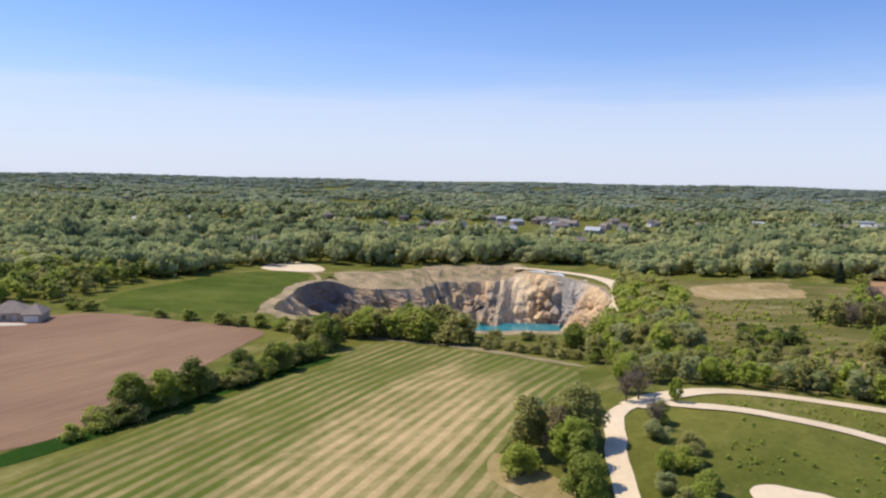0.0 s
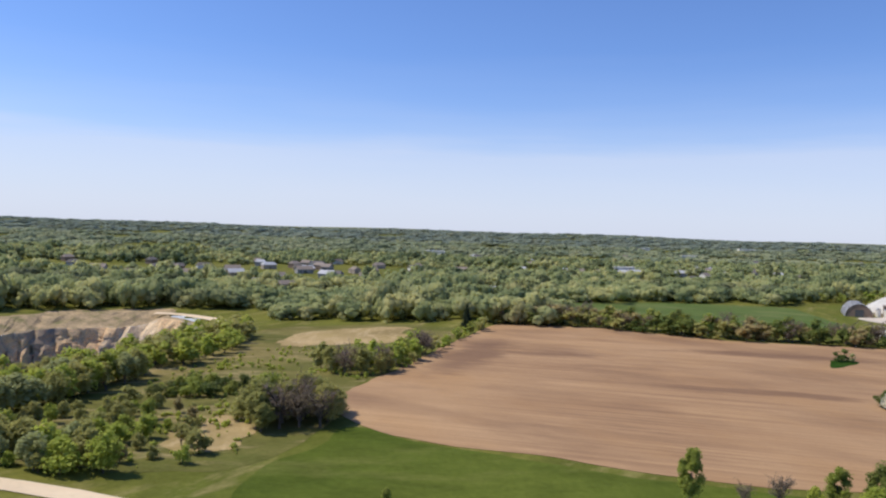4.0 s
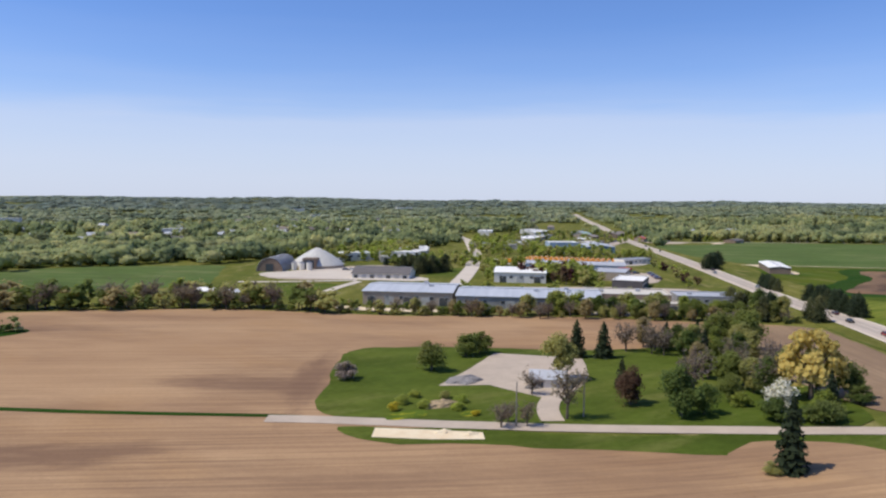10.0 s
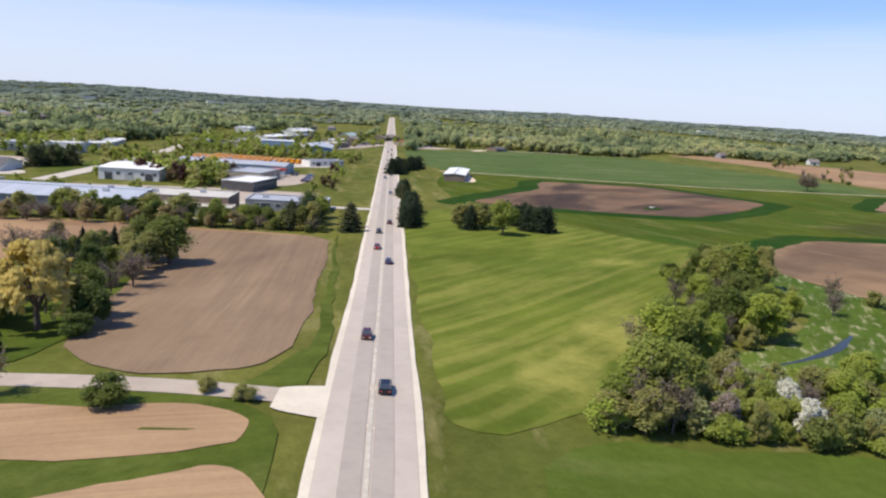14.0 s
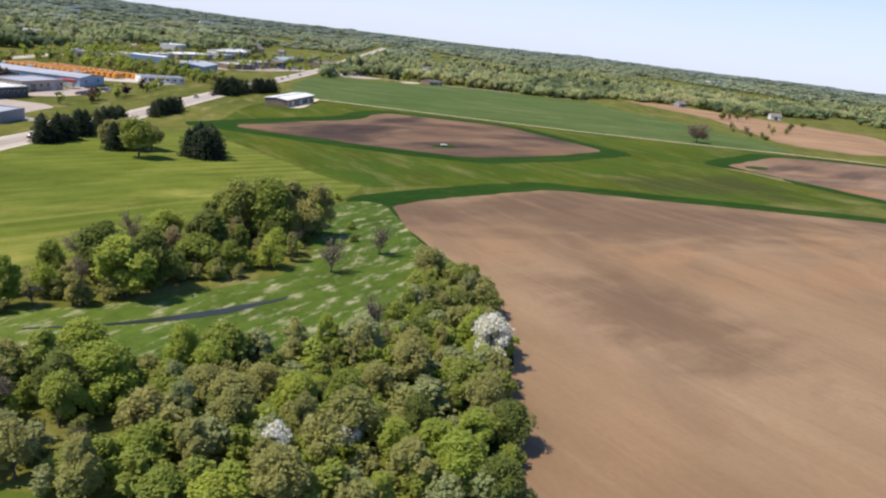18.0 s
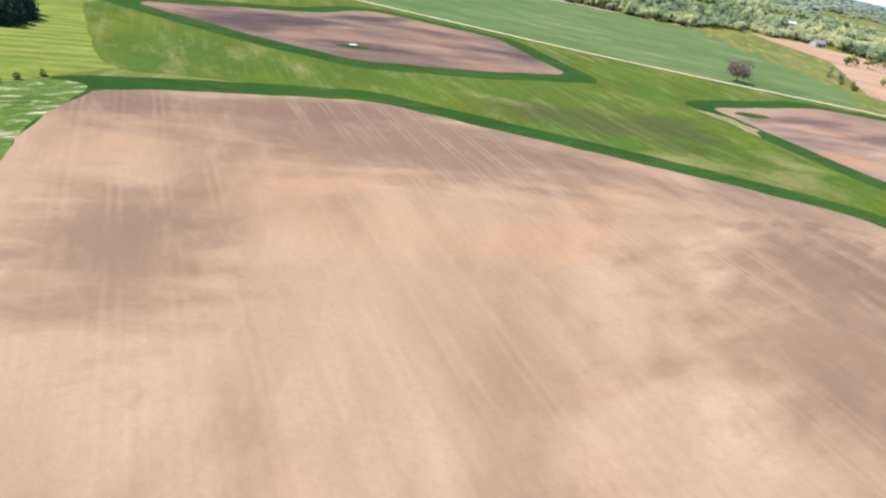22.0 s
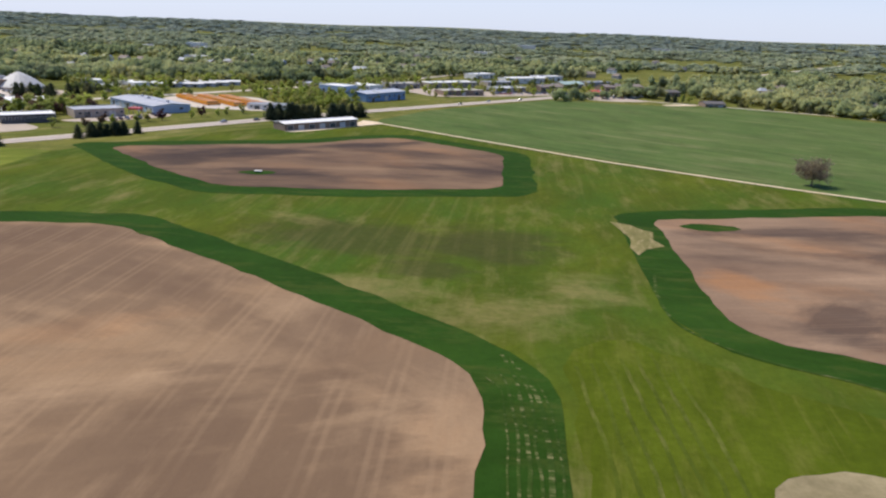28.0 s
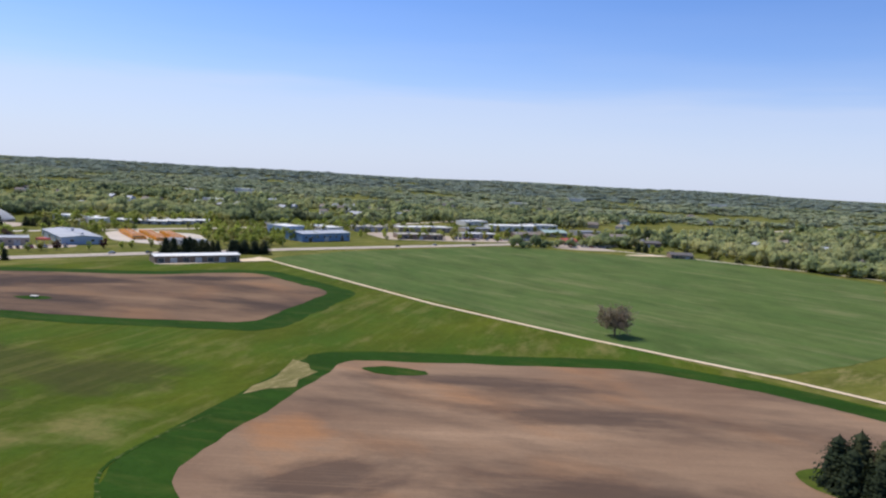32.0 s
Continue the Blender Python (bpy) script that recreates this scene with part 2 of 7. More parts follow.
def leaves(name, a, b, c=None, share=0.3):
    """Foliage: each tree and each spray of leaves has its own tone."""
    n = Nodes(name)
    own = n.put("ShaderNodeObjectInfo").outputs["Random"]
    island = n.put("ShaderNodeNewGeometry").outputs["Random Per Island"]
    tone = n.mix(n.ramp(own, (0.1, 0.0), (0.9, 1.0)), a, b)
    clump = n.ramp(n.noise(0.09, 3, 0.6), (0.36, 0.0), (0.64, 1.0))
    spray = n.mix(n.math("MULTIPLY", clump, 0.6), tone, b)
    spray = n.mix(n.ramp(n.noise(0.05, 2), (0.48, 0.0), (0.66, 0.3)), spray, (0.42, 0.37, 0.13))
    spray = n.mix(n.math("MULTIPLY", island, 0.25), spray, n.mix(0.5, spray, (0.09, 0.10, 0.04)))
    if c:
        spray = n.mix(n.ramp(island, (share, 1.0), (share + 0.05, 0.0)), spray, c)
    mat = n.done(spray, 0.75, spec=0.2)
    glow = n.put("ShaderNodeBsdfTranslucent", Color=spray)
    both = n.put("ShaderNodeMixShader", Fac=0.5)
    n.tree.links.new(n.bsdf.outputs[0], both.inputs[1])
    n.tree.links.new(glow.outputs[0], both.inputs[2])
    n.tree.links.new(both.outputs[0], n.tree.nodes["Material Output"].inputs["Surface"])
    return mat


def far_leaves(name, a, b, c):
    """The canopy of distant woods: stands and single trees of their own tone, sprays of leaves a little lighter or darker."""
    n = Nodes(name)
    island = n.put("ShaderNodeNewGeometry").outputs["Random Per Island"]
    one = n.put("ShaderNodeAttribute")
    one.attribute_name = "tree_tone"
    stand = n.ramp(n.noise(0.0062, 5, 0.66, (1, 1.5, 1)), (0.36, 0.0), (0.64, 1.0))
    col = n.ramp(n.math("ADD", n.math("MULTIPLY", one.outputs["Fac"], 0.36), n.math("MULTIPLY", stand, 0.64)), (0.10, a), (0.48, b), (0.88, c))
    bud = n.math("MULTIPLY", n.ramp(n.noise(0.011, 4, 0.6), (0.54, 0.0), (0.66, 1.0)), 0.45)
    col = n.mix(bud, col, n.mix(0.6, col, (0.44, 0.36, 0.22)))
    col = n.mix(n.ramp(one.outputs["Fac"], (0.92, 0.0), (0.95, 0.8)), col, tuple(0.5 * v for v in a))
    col = n.mix(n.math("MULTIPLY", island, 0.12), col, n.mix(0.5, col, (0.10, 0.12, 0.05)))
    mat = n.done(col, 0.85, spec=0.1)
    glow = n.put("ShaderNodeBsdfTranslucent", Color=col)
    both = n.put("ShaderNodeMixShader", Fac=0.5)
    n.tree.links.new(n.bsdf.outputs[0], both.inputs[1])
    n.tree.links.new(glow.outputs[0], both.inputs[2])
    n.tree.links.new(both.outputs[0], n.tree.nodes["Material Output"].inputs["Surface"])
    return mat


M = {
    "meadow": turf("meadow_grass", (0.215, 0.20, 0.045), (0.135, 0.15, 0.028), (0.42, 0.33, 0.15), 58, 0, dryness=0.7, fleck=0.07),
    "soil_red": soil("reddish_ploughed_soil", (0.35, 0.215, 0.13), (0.255, 0.15, 0.092), (0.16, 0.092, 0.06), 62, lines=0.6),
    "soil_tan": soil("tan_harrowed_soil", (0.484, 0.307, 0.163), (0.372, 0.223, 0.116), (0.186, 0.107, 0.0651), -24, 5.0, 0.6, 10.0, 0.4, (0.428, 0.242, 0.102), [(352, 322, 60, 8, -18), (341, 328, 34, 9, -20), (372, 170, 40, 9, -20), (425, 205, 26, 9, -35), (442, 200, 40, 6, 63), (300, 250, 44, 7, -20), (250, 330, 30, 8, -20), (215, 330, 14, 60, -24)], combed=0.55),
    "soil_brown": soil("brown_harrowed_soil", (0.34, 0.23, 0.135), (0.24, 0.157, 0.09), (0.14, 0.086, 0.058), 56, 4.0, 0.5, 5.0, 0.5),
    "soil_pale": soil("pale_drilled_soil", (0.378, 0.247, 0.138), (0.288, 0.178, 0.093), (0.155, 0.096, 0.056), 90, 9.1, 0.6, 3.0, 0.42, (0.40, 0.225, 0.11),
                      [(802, 107, 64, 14, 12), (905, -6, 26, 50, 20), (884, -40, 34, 26, 30), (742, 98, 22, 16, 0)], [(827, 18, 26, 12, 15), (855, 43, 26, 8, 30), (794, 48, 24, 8, 10)], [(857, 5, 20, 8, 40), (815, -40, 26, 14, 10), (880, 22, 18, 7, 40)], 0.09, [(800, 86, 84, 36, -10), (828, 76, 60, 40, -20), (746, 16, 20, 36, 0), (912, 38, 30, 16, -45), (880, -30, 60, 60, 20), (866, 62, 44, 10, -38)]),
    "soil_umber": soil("umber_crumbly_soil", (0.34, 0.22, 0.132), (0.205, 0.125, 0.076), (0.088, 0.059, 0.043), 15, 6.0, 0.85, 6.0, 0.3, (0.44, 0.20, 0.075),
                       [(795, 240, 46, 26, 40), (840, 214, 30, 12, 10), (868, 300, 44, 9, 32), (852, 296, 40, 9, 35), (930, 322, 22, 8, 0), (1032, 156, 44, 9, 10), (1016, 74, 22, 12, 50), (1060, 132, 34, 9, 10), (1068, 82, 36, 12, 10)], [(999, 96, 10, 15, 10)], [(853, 241, 22, 6, 10), (858, 331, 12, 5, 0), (1045, 110, 26, 6, 10), (1010, 60, 18, 6, 20)], 0.12),
    "soil_dark": soil("dark_umber_soil", (0.25, 0.155, 0.088), (0.145, 0.088, 0.054), (0.05, 0.035, 0.028), 15, 6.0, 0.85, 6.0, 0.3, (0.36, 0.18, 0.08),
                      [(795, 240, 46, 26, 40), (840, 214, 30, 12, 10), (868, 300, 44, 9, 32), (822, 262, 30, 16, 30)], [], [(880, 232, 30, 6, 10), (858, 331, 12, 5, 0), (905, 262, 22, 5, 10), (838, 256, 14, 5, 30), (912, 246, 22, 24, 0)], 0.12),
    "hay": turf("mown_hay", (0.105, 0.14, 0.022), (0.17, 0.175, 0.04), (0.58, 0.41, 0.21), 66, 3.6, 0.62, 0.45, 0.35, 5.0, 0.5, (), [(-6, 128, 50, 24, 66), (-8, 140, 56, 20, 66), (-16, 92, 40, 30, 60), (0, 186, 30, 9, 66)], (0.25, 0.75), furrow=0.5),
    "lawn": turf("lawn_grass", (0.13, 0.155, 0.026), (0.085, 0.12, 0.017), (0.27, 0.24, 0.08), 0, 0, dryness=0.45),
    "crop": turf("young_crop", (0.09, 0.143, 0.036), (0.118, 0.165, 0.045), (0.27, 0.25, 0.115), -38, 14, 0.12, 0.65, 0.3, streaky=0.25, fleck=0.03),
    "young_crop": turf("bright_young_crop", (0.10, 0.142, 0.020), (0.13, 0.165, 0.026), (0.24, 0.225, 0.075), -38, 0, dryness=0.4, grainy=0.35),
    "straw_row": turf("strewn_straw_row", (0.06, 0.092, 0.018), (0.036, 0.08, 0.010), (0.36, 0.31, 0.14), 0, 0, dryness=0.85, grainy=0.4, fleck=0.3),
    "border": turf("dense_grass_border", (0.022, 0.062, 0.007), (0.036, 0.083, 0.010), (0.13, 0.13, 0.03), 0, 0, dryness=0.45, grainy=0.4, fleck=0.10),
    "runway": turf("mown_runway_grass", (0.064, 0.115, 0.0125), (0.115, 0.135, 0.012), (0.255, 0.21, 0.075), 88, 0, 0, 0.75, 0.45, 10.0, 0.22,
                   [(898, 120, 50, 24, -12), (934, 122, 24, 26, 0), (916, 92, 16, 9, 0)], [(936, 62, 22, 16, 20), (956, 82, 14, 16, 0), (872, 140, 20, 6, -30), (908, 74, 18, 8, -20)]),
    "rye": turf("striped_green_field", (0.178, 0.21, 0.028), (0.13, 0.168, 0.022), (0.40, 0.35, 0.085), 15, 6, 0.34, 0.5, 0.3, 9.0, 0.25, (), [(632, 72, 26, 14, 40), (600, 60, 24, 10, 40), (690, 120, 12, 8, 0)]),
    "wet": turf("damp_meadow_grass", (0.14, 0.19, 0.032), (0.085, 0.14, 0.02), (0.64, 0.55, 0.33), 30, 0, dryness=1.0, fleck=0.28),
    "scrubby": turf("rough_scrub_ground", (0.25, 0.20, 0.075), (0.13, 0.14, 0.033), (0.48, 0.36, 0.20), 0, 0, dryness=0.95, fleck=0.075),
    "straw": turf("dry_straw_grass", (0.42, 0.335, 0.19), (0.33, 0.26, 0.135), (0.22, 0.22, 0.08), 0, 0, dryness=0.5),
    "sand": plain("pale_limestone_sand", (0.80, 0.63, 0.42), (0.69, 0.53, 0.34), 0.08, 0.95, bump=0.05),
    "pale_sand": plain("bright_builders_sand", (0.82, 0.68, 0.46), (0.74, 0.56, 0.34), 0.3, 0.95, bump=0.05),
    "gravel": plain("grey_gravel", (0.53, 0.425, 0.32), (0.44, 0.35, 0.265), 0.15, 0.95, bump=0.05),
    "mown": turf("pale_mown_grass", (0.105, 0.132, 0.0095), (0.09, 0.12, 0.008), (0.24, 0.21, 0.05), 84, 0, 0, 0.6, 0.45, 14.0, 0.5),
    "tawny": turf("bleached_ragged_grass", (0.52, 0.375, 0.20), (0.38, 0.28, 0.12), (0.64, 0.48, 0.29), 80, 0, dryness=0.8, fleck=0.12, grainy=0.35),
    "stubble": turf("ragged_stubble", (0.36, 0.28, 0.13), (0.16, 0.16, 0.045), (0.50, 0.38, 0.20), 80, 0, dryness=0.9, fleck=0.3, grainy=0.4),
    "asphalt": plain("worn_grey_asphalt", (0.60, 0.495, 0.39), (0.52, 0.425, 0.335), 0.05, 0.9),
    "lane": plain("polished_wheel_lane", (0.44, 0.36, 0.285), (0.49, 0.405, 0.32), 0.05, 0.85),
    "shoulder": plain("pale_gravel_shoulder", (0.80, 0.68, 0.51), (0.70, 0.59, 0.44), 0.1, 0.95),
    "concrete": plain("pale_concrete_road", (0.64, 0.55, 0.44), (0.56, 0.475, 0.375), 0.06, 0.9),
    "paint": plain("pale_road_paint", (0.70, 0.60, 0.46), None, 0.5, 0.8),
    "bark": plain("grey_brown_bark", (0.14, 0.11, 0.085), (0.09, 0.07, 0.055), 2.0, 0.95, bump=0.05, stretch=(1, 1, 0.3)),
    "leaf_fresh": leaves("fresh_leaves", (0.506, 0.539, 0.0935), (0.374, 0.44, 0.0715)),
    "leaf_green": leaves("green_leaves", (0.275, 0.325, 0.058), (0.365, 0.405, 0.078)),
    "leaf_deep": leaves("deep_green_leaves", (0.165, 0.205, 0.042), (0.225, 0.26, 0.06)),
    "leaf_olive": leaves("olive_budding_leaves", (0.484, 0.44, 0.143), (0.374, 0.369, 0.116)),
    "leaf_pale": leaves("pale_young_leaves", (0.46, 0.47, 0.21), (0.38, 0.41, 0.17)),
    "leaf_rusty": leaves("rusty_opening_buds", (0.47, 0.37, 0.16), (0.37, 0.30, 0.14)),
    "leaf_dark": leaves("dark_green_leaves", (0.10, 0.14, 0.034), (0.14, 0.19, 0.045)),
    "leaf_willow": leaves("golden_willow_leaves", (0.80, 0.61, 0.17), (0.70, 0.55, 0.16)),
    "leaf_red": leaves("dark_red_leaves", (0.11, 0.04, 0.038), (0.085, 0.034, 0.034)),
    "leaf_white": leaves("white_blossom", (0.30, 0.33, 0.12), (0.32, 0.34, 0.13), (0.92, 0.88, 0.76), 0.75),
    "leaf_pink": leaves("pinkish_blossom", (0.22, 0.18, 0.12), (0.24, 0.19, 0.13), (0.54, 0.43, 0.37), 0.5),
    "leaf_yellow": leaves("yellow_flowering_leaves", (0.78, 0.62, 0.04), (0.60, 0.52, 0.05)),
    "twig": leaves("bare_pinkish_twigs", (0.364, 0.267, 0.202), (0.299, 0.240, 0.169)),
    "needle": leaves("dark_spruce_needles", (0.034, 0.05, 0.024), (0.045, 0.064, 0.03)),
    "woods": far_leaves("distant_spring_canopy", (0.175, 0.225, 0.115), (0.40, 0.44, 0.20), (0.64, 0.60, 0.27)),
    # next two: distance haze put into the leaf colour, greyer and bluer
    "hazed_woods": far_leaves("hazed_grey_green_canopy", (0.30, 0.36, 0.29), (0.37, 0.425, 0.33), (0.44, 0.475, 0.35)),
    "half_hazed_woods": far_leaves("half_hazed_green_canopy", (0.24, 0.295, 0.195), (0.40, 0.445, 0.275), (0.55, 0.555, 0.33)),
    "white_roof": plain("white_metal_roof", (0.93, 0.89, 0.81), (0.88, 0.84, 0.76), 0.12, 0.6, bump=0.01),
    "blue_roof": plain("pale_blue_metal_roof", (0.54, 0.55, 0.57), (0.45, 0.465, 0.49), 0.1, 0.6, 0.0, stretch=(4, 0.3, 1)),
    "grey_roof": plain("grey_membrane_roof", (0.50, 0.50, 0.51), (0.40, 0.40, 0.42), 0.12, 0.7),
    "cream_roof": plain("cream_gravel_roof", (0.66, 0.60, 0.50), (0.58, 0.52, 0.43), 0.15, 0.9),
    "dark_roof": plain("dark_shingle_roof", (0.13, 0.115, 0.105), (0.18, 0.16, 0.15), 0.5, 0.9),
    "brown_roof": plain("brown_shingle_roof", (0.24, 0.19, 0.155), (0.30, 0.25, 0.21), 0.5, 0.9),
    "red_roof": plain("red_metal_roof", (0.60, 0.10, 0.06), (0.50, 0.09, 0.06), 0.3, 0.5),
    "green_roof": plain("pale_green_roof", (0.45, 0.56, 0.48), None, 0.2, 0.6),
    "white_wall": plain("white_siding", (0.80, 0.75, 0.66), (0.72, 0.67, 0.585), 0.2, 0.7, stretch=(0.3, 0.3, 4)),
    "blue_wall": plain("blue_metal_siding", (0.16, 0.27, 0.42), (0.13, 0.23, 0.37), 0.2, 0.5, stretch=(4, 4, 0.2)),
    "lightblue_wall": plain("pale_blue_metal_siding", (0.38, 0.47, 0.56), (0.33, 0.41, 0.50), 0.2, 0.5, stretch=(4, 4, 0.2)),
    "grey_wall": plain("grey_block_wall", (0.34, 0.33, 0.32), (0.27, 0.26, 0.25), 0.2, 0.85),
    "brown_wall": plain("brown_brick_wall", (0.25, 0.18, 0.13), (0.20, 0.14, 0.10), 0.3, 0.9),
    "tan_wall": plain("tan_block_wall", (0.44, 0.36, 0.28), (0.38, 0.30, 0.23), 0.3, 0.9),
    "dark_wall": plain("dark_panel_wall", (0.075, 0.07, 0.07), (0.11, 0.10, 0.095), 0.3, 0.7),
    "glass": plain("dark_window_glass", (0.05, 0.06, 0.075), (0.07, 0.08, 0.095), 0.4, 0.15, spec=0.8, bump=0.0),
    "door": plain("pale_door_panel", (0.58, 0.56, 0.52), None, 0.3, 0.6),
    "dome": plain("pale_fabric_dome", (0.62, 0.585, 0.52), (0.52, 0.485, 0.43), 0.25, 0.6, stretch=(1, 1, 0.3)),
    "bus": plain("orange_yellow_bus_paint", (0.85, 0.36, 0.02), (0.78, 0.32, 0.02), 0.3, 0.35, bump=0.0, spec=0.5),
    "tyre": plain("black_rubber", (0.025, 0.025, 0.026), None, 2.0, 0.9),
    "steel": plain("grey_steel", (0.35, 0.35, 0.36), None, 1.0, 0.4, 0.8),
    "wood": plain("weathered_wood", (0.30, 0.26, 0.22), None, 1.0, 0.9, stretch=(1, 1, 0.2)),
    "gravelpile": plain("grey_crushed_stone", (0.25, 0.225, 0.21), (0.32, 0.29, 0.265), 0.5, 0.95, bump=0.2),
    "flower": turf("lawn_with_yellow_flowers", (0.12, 0.17, 0.022), (0.10, 0.15, 0.02), (0.66, 0.56, 0.04), 0, 0, dryness=0.95, fleck=0.4),
}
PAINTS = {}
for hue, rgb in (("black", (0.012, 0.012, 0.014)), ("maroon", (0.10, 0.018, 0.016)), ("red", (0.38, 0.03, 0.025)), ("silver", (0.42, 0.43, 0.45)), ("white", (0.72, 0.72, 0.70)), ("navy", (0.03, 0.05, 0.12))):
    PAINTS[hue] = plain(hue + "_car_paint", rgb, tuple(0.93 * v for v in rgb), 0.5, 0.25, 0.0, 0.0, 0.6)


M["cut_line"] = turf("cut_grass_line", (0.115, 0.138, 0.016), (0.09, 0.118, 0.012), (0.24, 0.21, 0.07), 86, 0, dryness=0.7, fleck=0.12)


def rock_mat():
    """Quarried limestone: tan and orange weathered faces, grey fresh rock, dark joints; shade of the west wall and a
    cleft painted in.
    """
    n = Nodes("quarried_limestone")
    wide, mid, fine = n.noise(0.028, 4, 0.6), n.noise(0.14, 5, 0.65, (1, 1, 0.35)), n.noise(0.7, 4, 0.7, (1, 1, 2.2))
    c = n.ramp(n.math("ADD", n.math("MULTIPLY", wide, 0.75), n.math("MULTIPLY", mid, 0.35)), (0.38, (0.15, 0.135, 0.125)), (0.45, (0.40, 0.315, 0.235)), (0.52, (0.62, 0.42, 0.24)), (0.63, (0.78, 0.54, 0.30)))
    # shade on the steep west wall, put into the rock colour
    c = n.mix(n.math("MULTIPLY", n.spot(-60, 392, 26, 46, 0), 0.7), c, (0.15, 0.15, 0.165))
    # shade inside the back wall's cleft, also painted as darker rock
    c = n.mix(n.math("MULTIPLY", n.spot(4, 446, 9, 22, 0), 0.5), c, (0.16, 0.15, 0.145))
    c = n.mix(n.math("MULTIPLY", n.spot(78, 440, 18, 30, 0), 0.7), c, (0.42, 0.38, 0.35))
    c = n.mix(n.math("MULTIPLY", n.spot(48, 458, 14, 40, 0), 0.85), c, (0.86, 0.66, 0.42))
    c = n.mix(n.ramp(fine, (0.36, 0.6), (0.48, 0.0)), c, (0.13, 0.11, 0.095))
    return n.done(c, 0.95, n.math("ADD", mid, n.math("MULTIPLY", fine, 0.4)), 1.6, spec=0.1)


def water_mat():
    n = Nodes("turquoise_quarry_water")
    ripple = n.noise(0.8, 3, 0.6)
    return n.done(n.mix(n.noise(0.05, 3), (0.012, 0.21, 0.27), (0.02, 0.26, 0.29)), 0.12, ripple, 0.03, spec=0.5)


M["rock"], M["water"] = rock_mat(), water_mat()
M["stream"] = plain("dark_stream_water", (0.035, 0.04, 0.038), (0.05, 0.055, 0.045), 0.1, 0.3, spec=0.2, bump=0.0)

# ---- ground ----
BUMPS = ((8.5, 50, 138, 45), (-7.0, 68, 460, 110), (6.0, 538, 67, 45), (3.0, 915, 15, 60), (2.8, 670, 148, 50), (-5.0, 1145, 655, 200))
CELL = 10.0


def gz(x, y):
    """Height of the ground: low swells, and a slow far rise that fits the horizon line to the camera's view."""
    x, y = np.asarray(x, float), np.asarray(y, float)
    z = sum(a * np.exp(-((x - cx) ** 2 + (y - cy) ** 2) / (2 * s * s)) for a, cx, cy, s in BUMPS)
    r, az = np.hypot(x - 500, y), np.arctan2(x - 500, y)
    k = np.clip((r - 1300) / 3000, 0, 1)
    roll = 4.0 * np.sin(az * 9 + r / 700) + 3.0 * np.sin(az * 23 + 1.3)
    return z + k * k * (3 - 2 * k) * (30 + roll)


def on(x, y):
    """Ground height on the ground mesh itself, which is flat between its lines."""
    return float(gz(x, y))


def mesh_of(name, verts, faces, *mats):
    me = bpy.data.meshes.new(name)
    me.from_pydata([tuple(v) for v in verts], [], [tuple(f) for f in faces])
    for m in mats:
        me.materials.append(m)
    me.update()
    return me


def part(name, bm, material, parent, label=""):
    me = bpy.data.meshes.new(name)
    bm.to_mesh(me)
    bm.free()
    me.materials.append(material)
    ob = new(name, me)
    ob.parent = parent
    if label:
        tagged(ob, label)
    return ob


def spread(lo, hi, far, first=CELL, grow=1.22):
    core, out = list(np.arange(lo, hi + 1, first)), first
    a, b = lo, hi
    while a > -far:
        out *= grow
        a -= out
        core.insert(0, a)
    out = first
    while b < far + 600:
        out *= grow
        b += out
        core.append(b)
    return np.array(core)


PIT = [(-66, 302), (-65, 340), (-67, 374), (-60, 396), (-44, 408), (-28, 406), (-13, 416), (-5, 434), (2, 455), (22, 460), (38, 472), (52, 486), (74, 467), (88, 434), (90, 403),
       (84, 350), (72, 298), (50, 266), (6, 262), (-29, 272), (-54, 285)]


def inside(px, py, poly):
    """Which of the points lie inside the outline."""
    hit = np.zeros(np.shape(px), bool)
    for (x0, y0), (x1, y1) in zip(poly, poly[1:] + poly[:1]):
        if y0 != y1:
            hit ^= ((y0 > py) != (y1 > py)) & (px < (x1 - x0) * (py - y0) / (y1 - y0) + x0)
    return hit


gx, gy = spread(-320, 1500, 4300), spread(-200, 800, 4300)
GX, GY = np.meshgrid(gx, gy)
GZ = gz(GX, GY)
keep_faces, row = [], len(gx)
mx, my = (GX[:-1, :-1] + GX[1:, 1:]) / 2, (GY[:-1, :-1] + GY[1:, 1:]) / 2


def step_down(x, y):
    """How far the back of the pit has the sloping bank: 0 none, 1 all."""
    ease = lambda v, lo, hi: (lambda k: k * k * (3 - 2 * k))(min(1.0, max(0.0, (v - lo) / (hi - lo))))
    return ease(x, -62, -44) * ease(y, 392, 408) * (1 - ease(x, 46, 60))


PIT_EDGE = [((x - 10) * 1.06 + 10, (y - 375) * 1.05 + 375 + 34 * step_down(x, y)) for x, y in PIT]
pit_cell = inside(mx, my, PIT_EDGE)
for j in range(len(gy) - 1):
    for i in range(len(gx) - 1):
        if not pit_cell[j, i]:
            keep_faces.append((j * row + i, j * row + i + 1, (j + 1) * row + i + 1, (j + 1) * row + i))
dive = np.zeros(GX.shape, bool)
for dj in (0, 1):
    for di in (0, 1):
        dive[dj:len(gy) - 1 + dj, di:len(gx) - 1 + di] |= pit_cell
for j, i in zip(*np.nonzero(dive)):
    GZ[j, i] -= 6.0 * step_down(GX[j, i], GY[j, i] - 14)
ground = new("ground", mesh_of("ground", np.stack([GX, GY, GZ], -1).reshape(-1, 3), keep_faces, M["meadow"]))
tagged(ground, "gently rolling green spring meadow reaching the horizon", "ground", kind="structure")
for p in ground.data.polygons:
    p.use_smooth = True


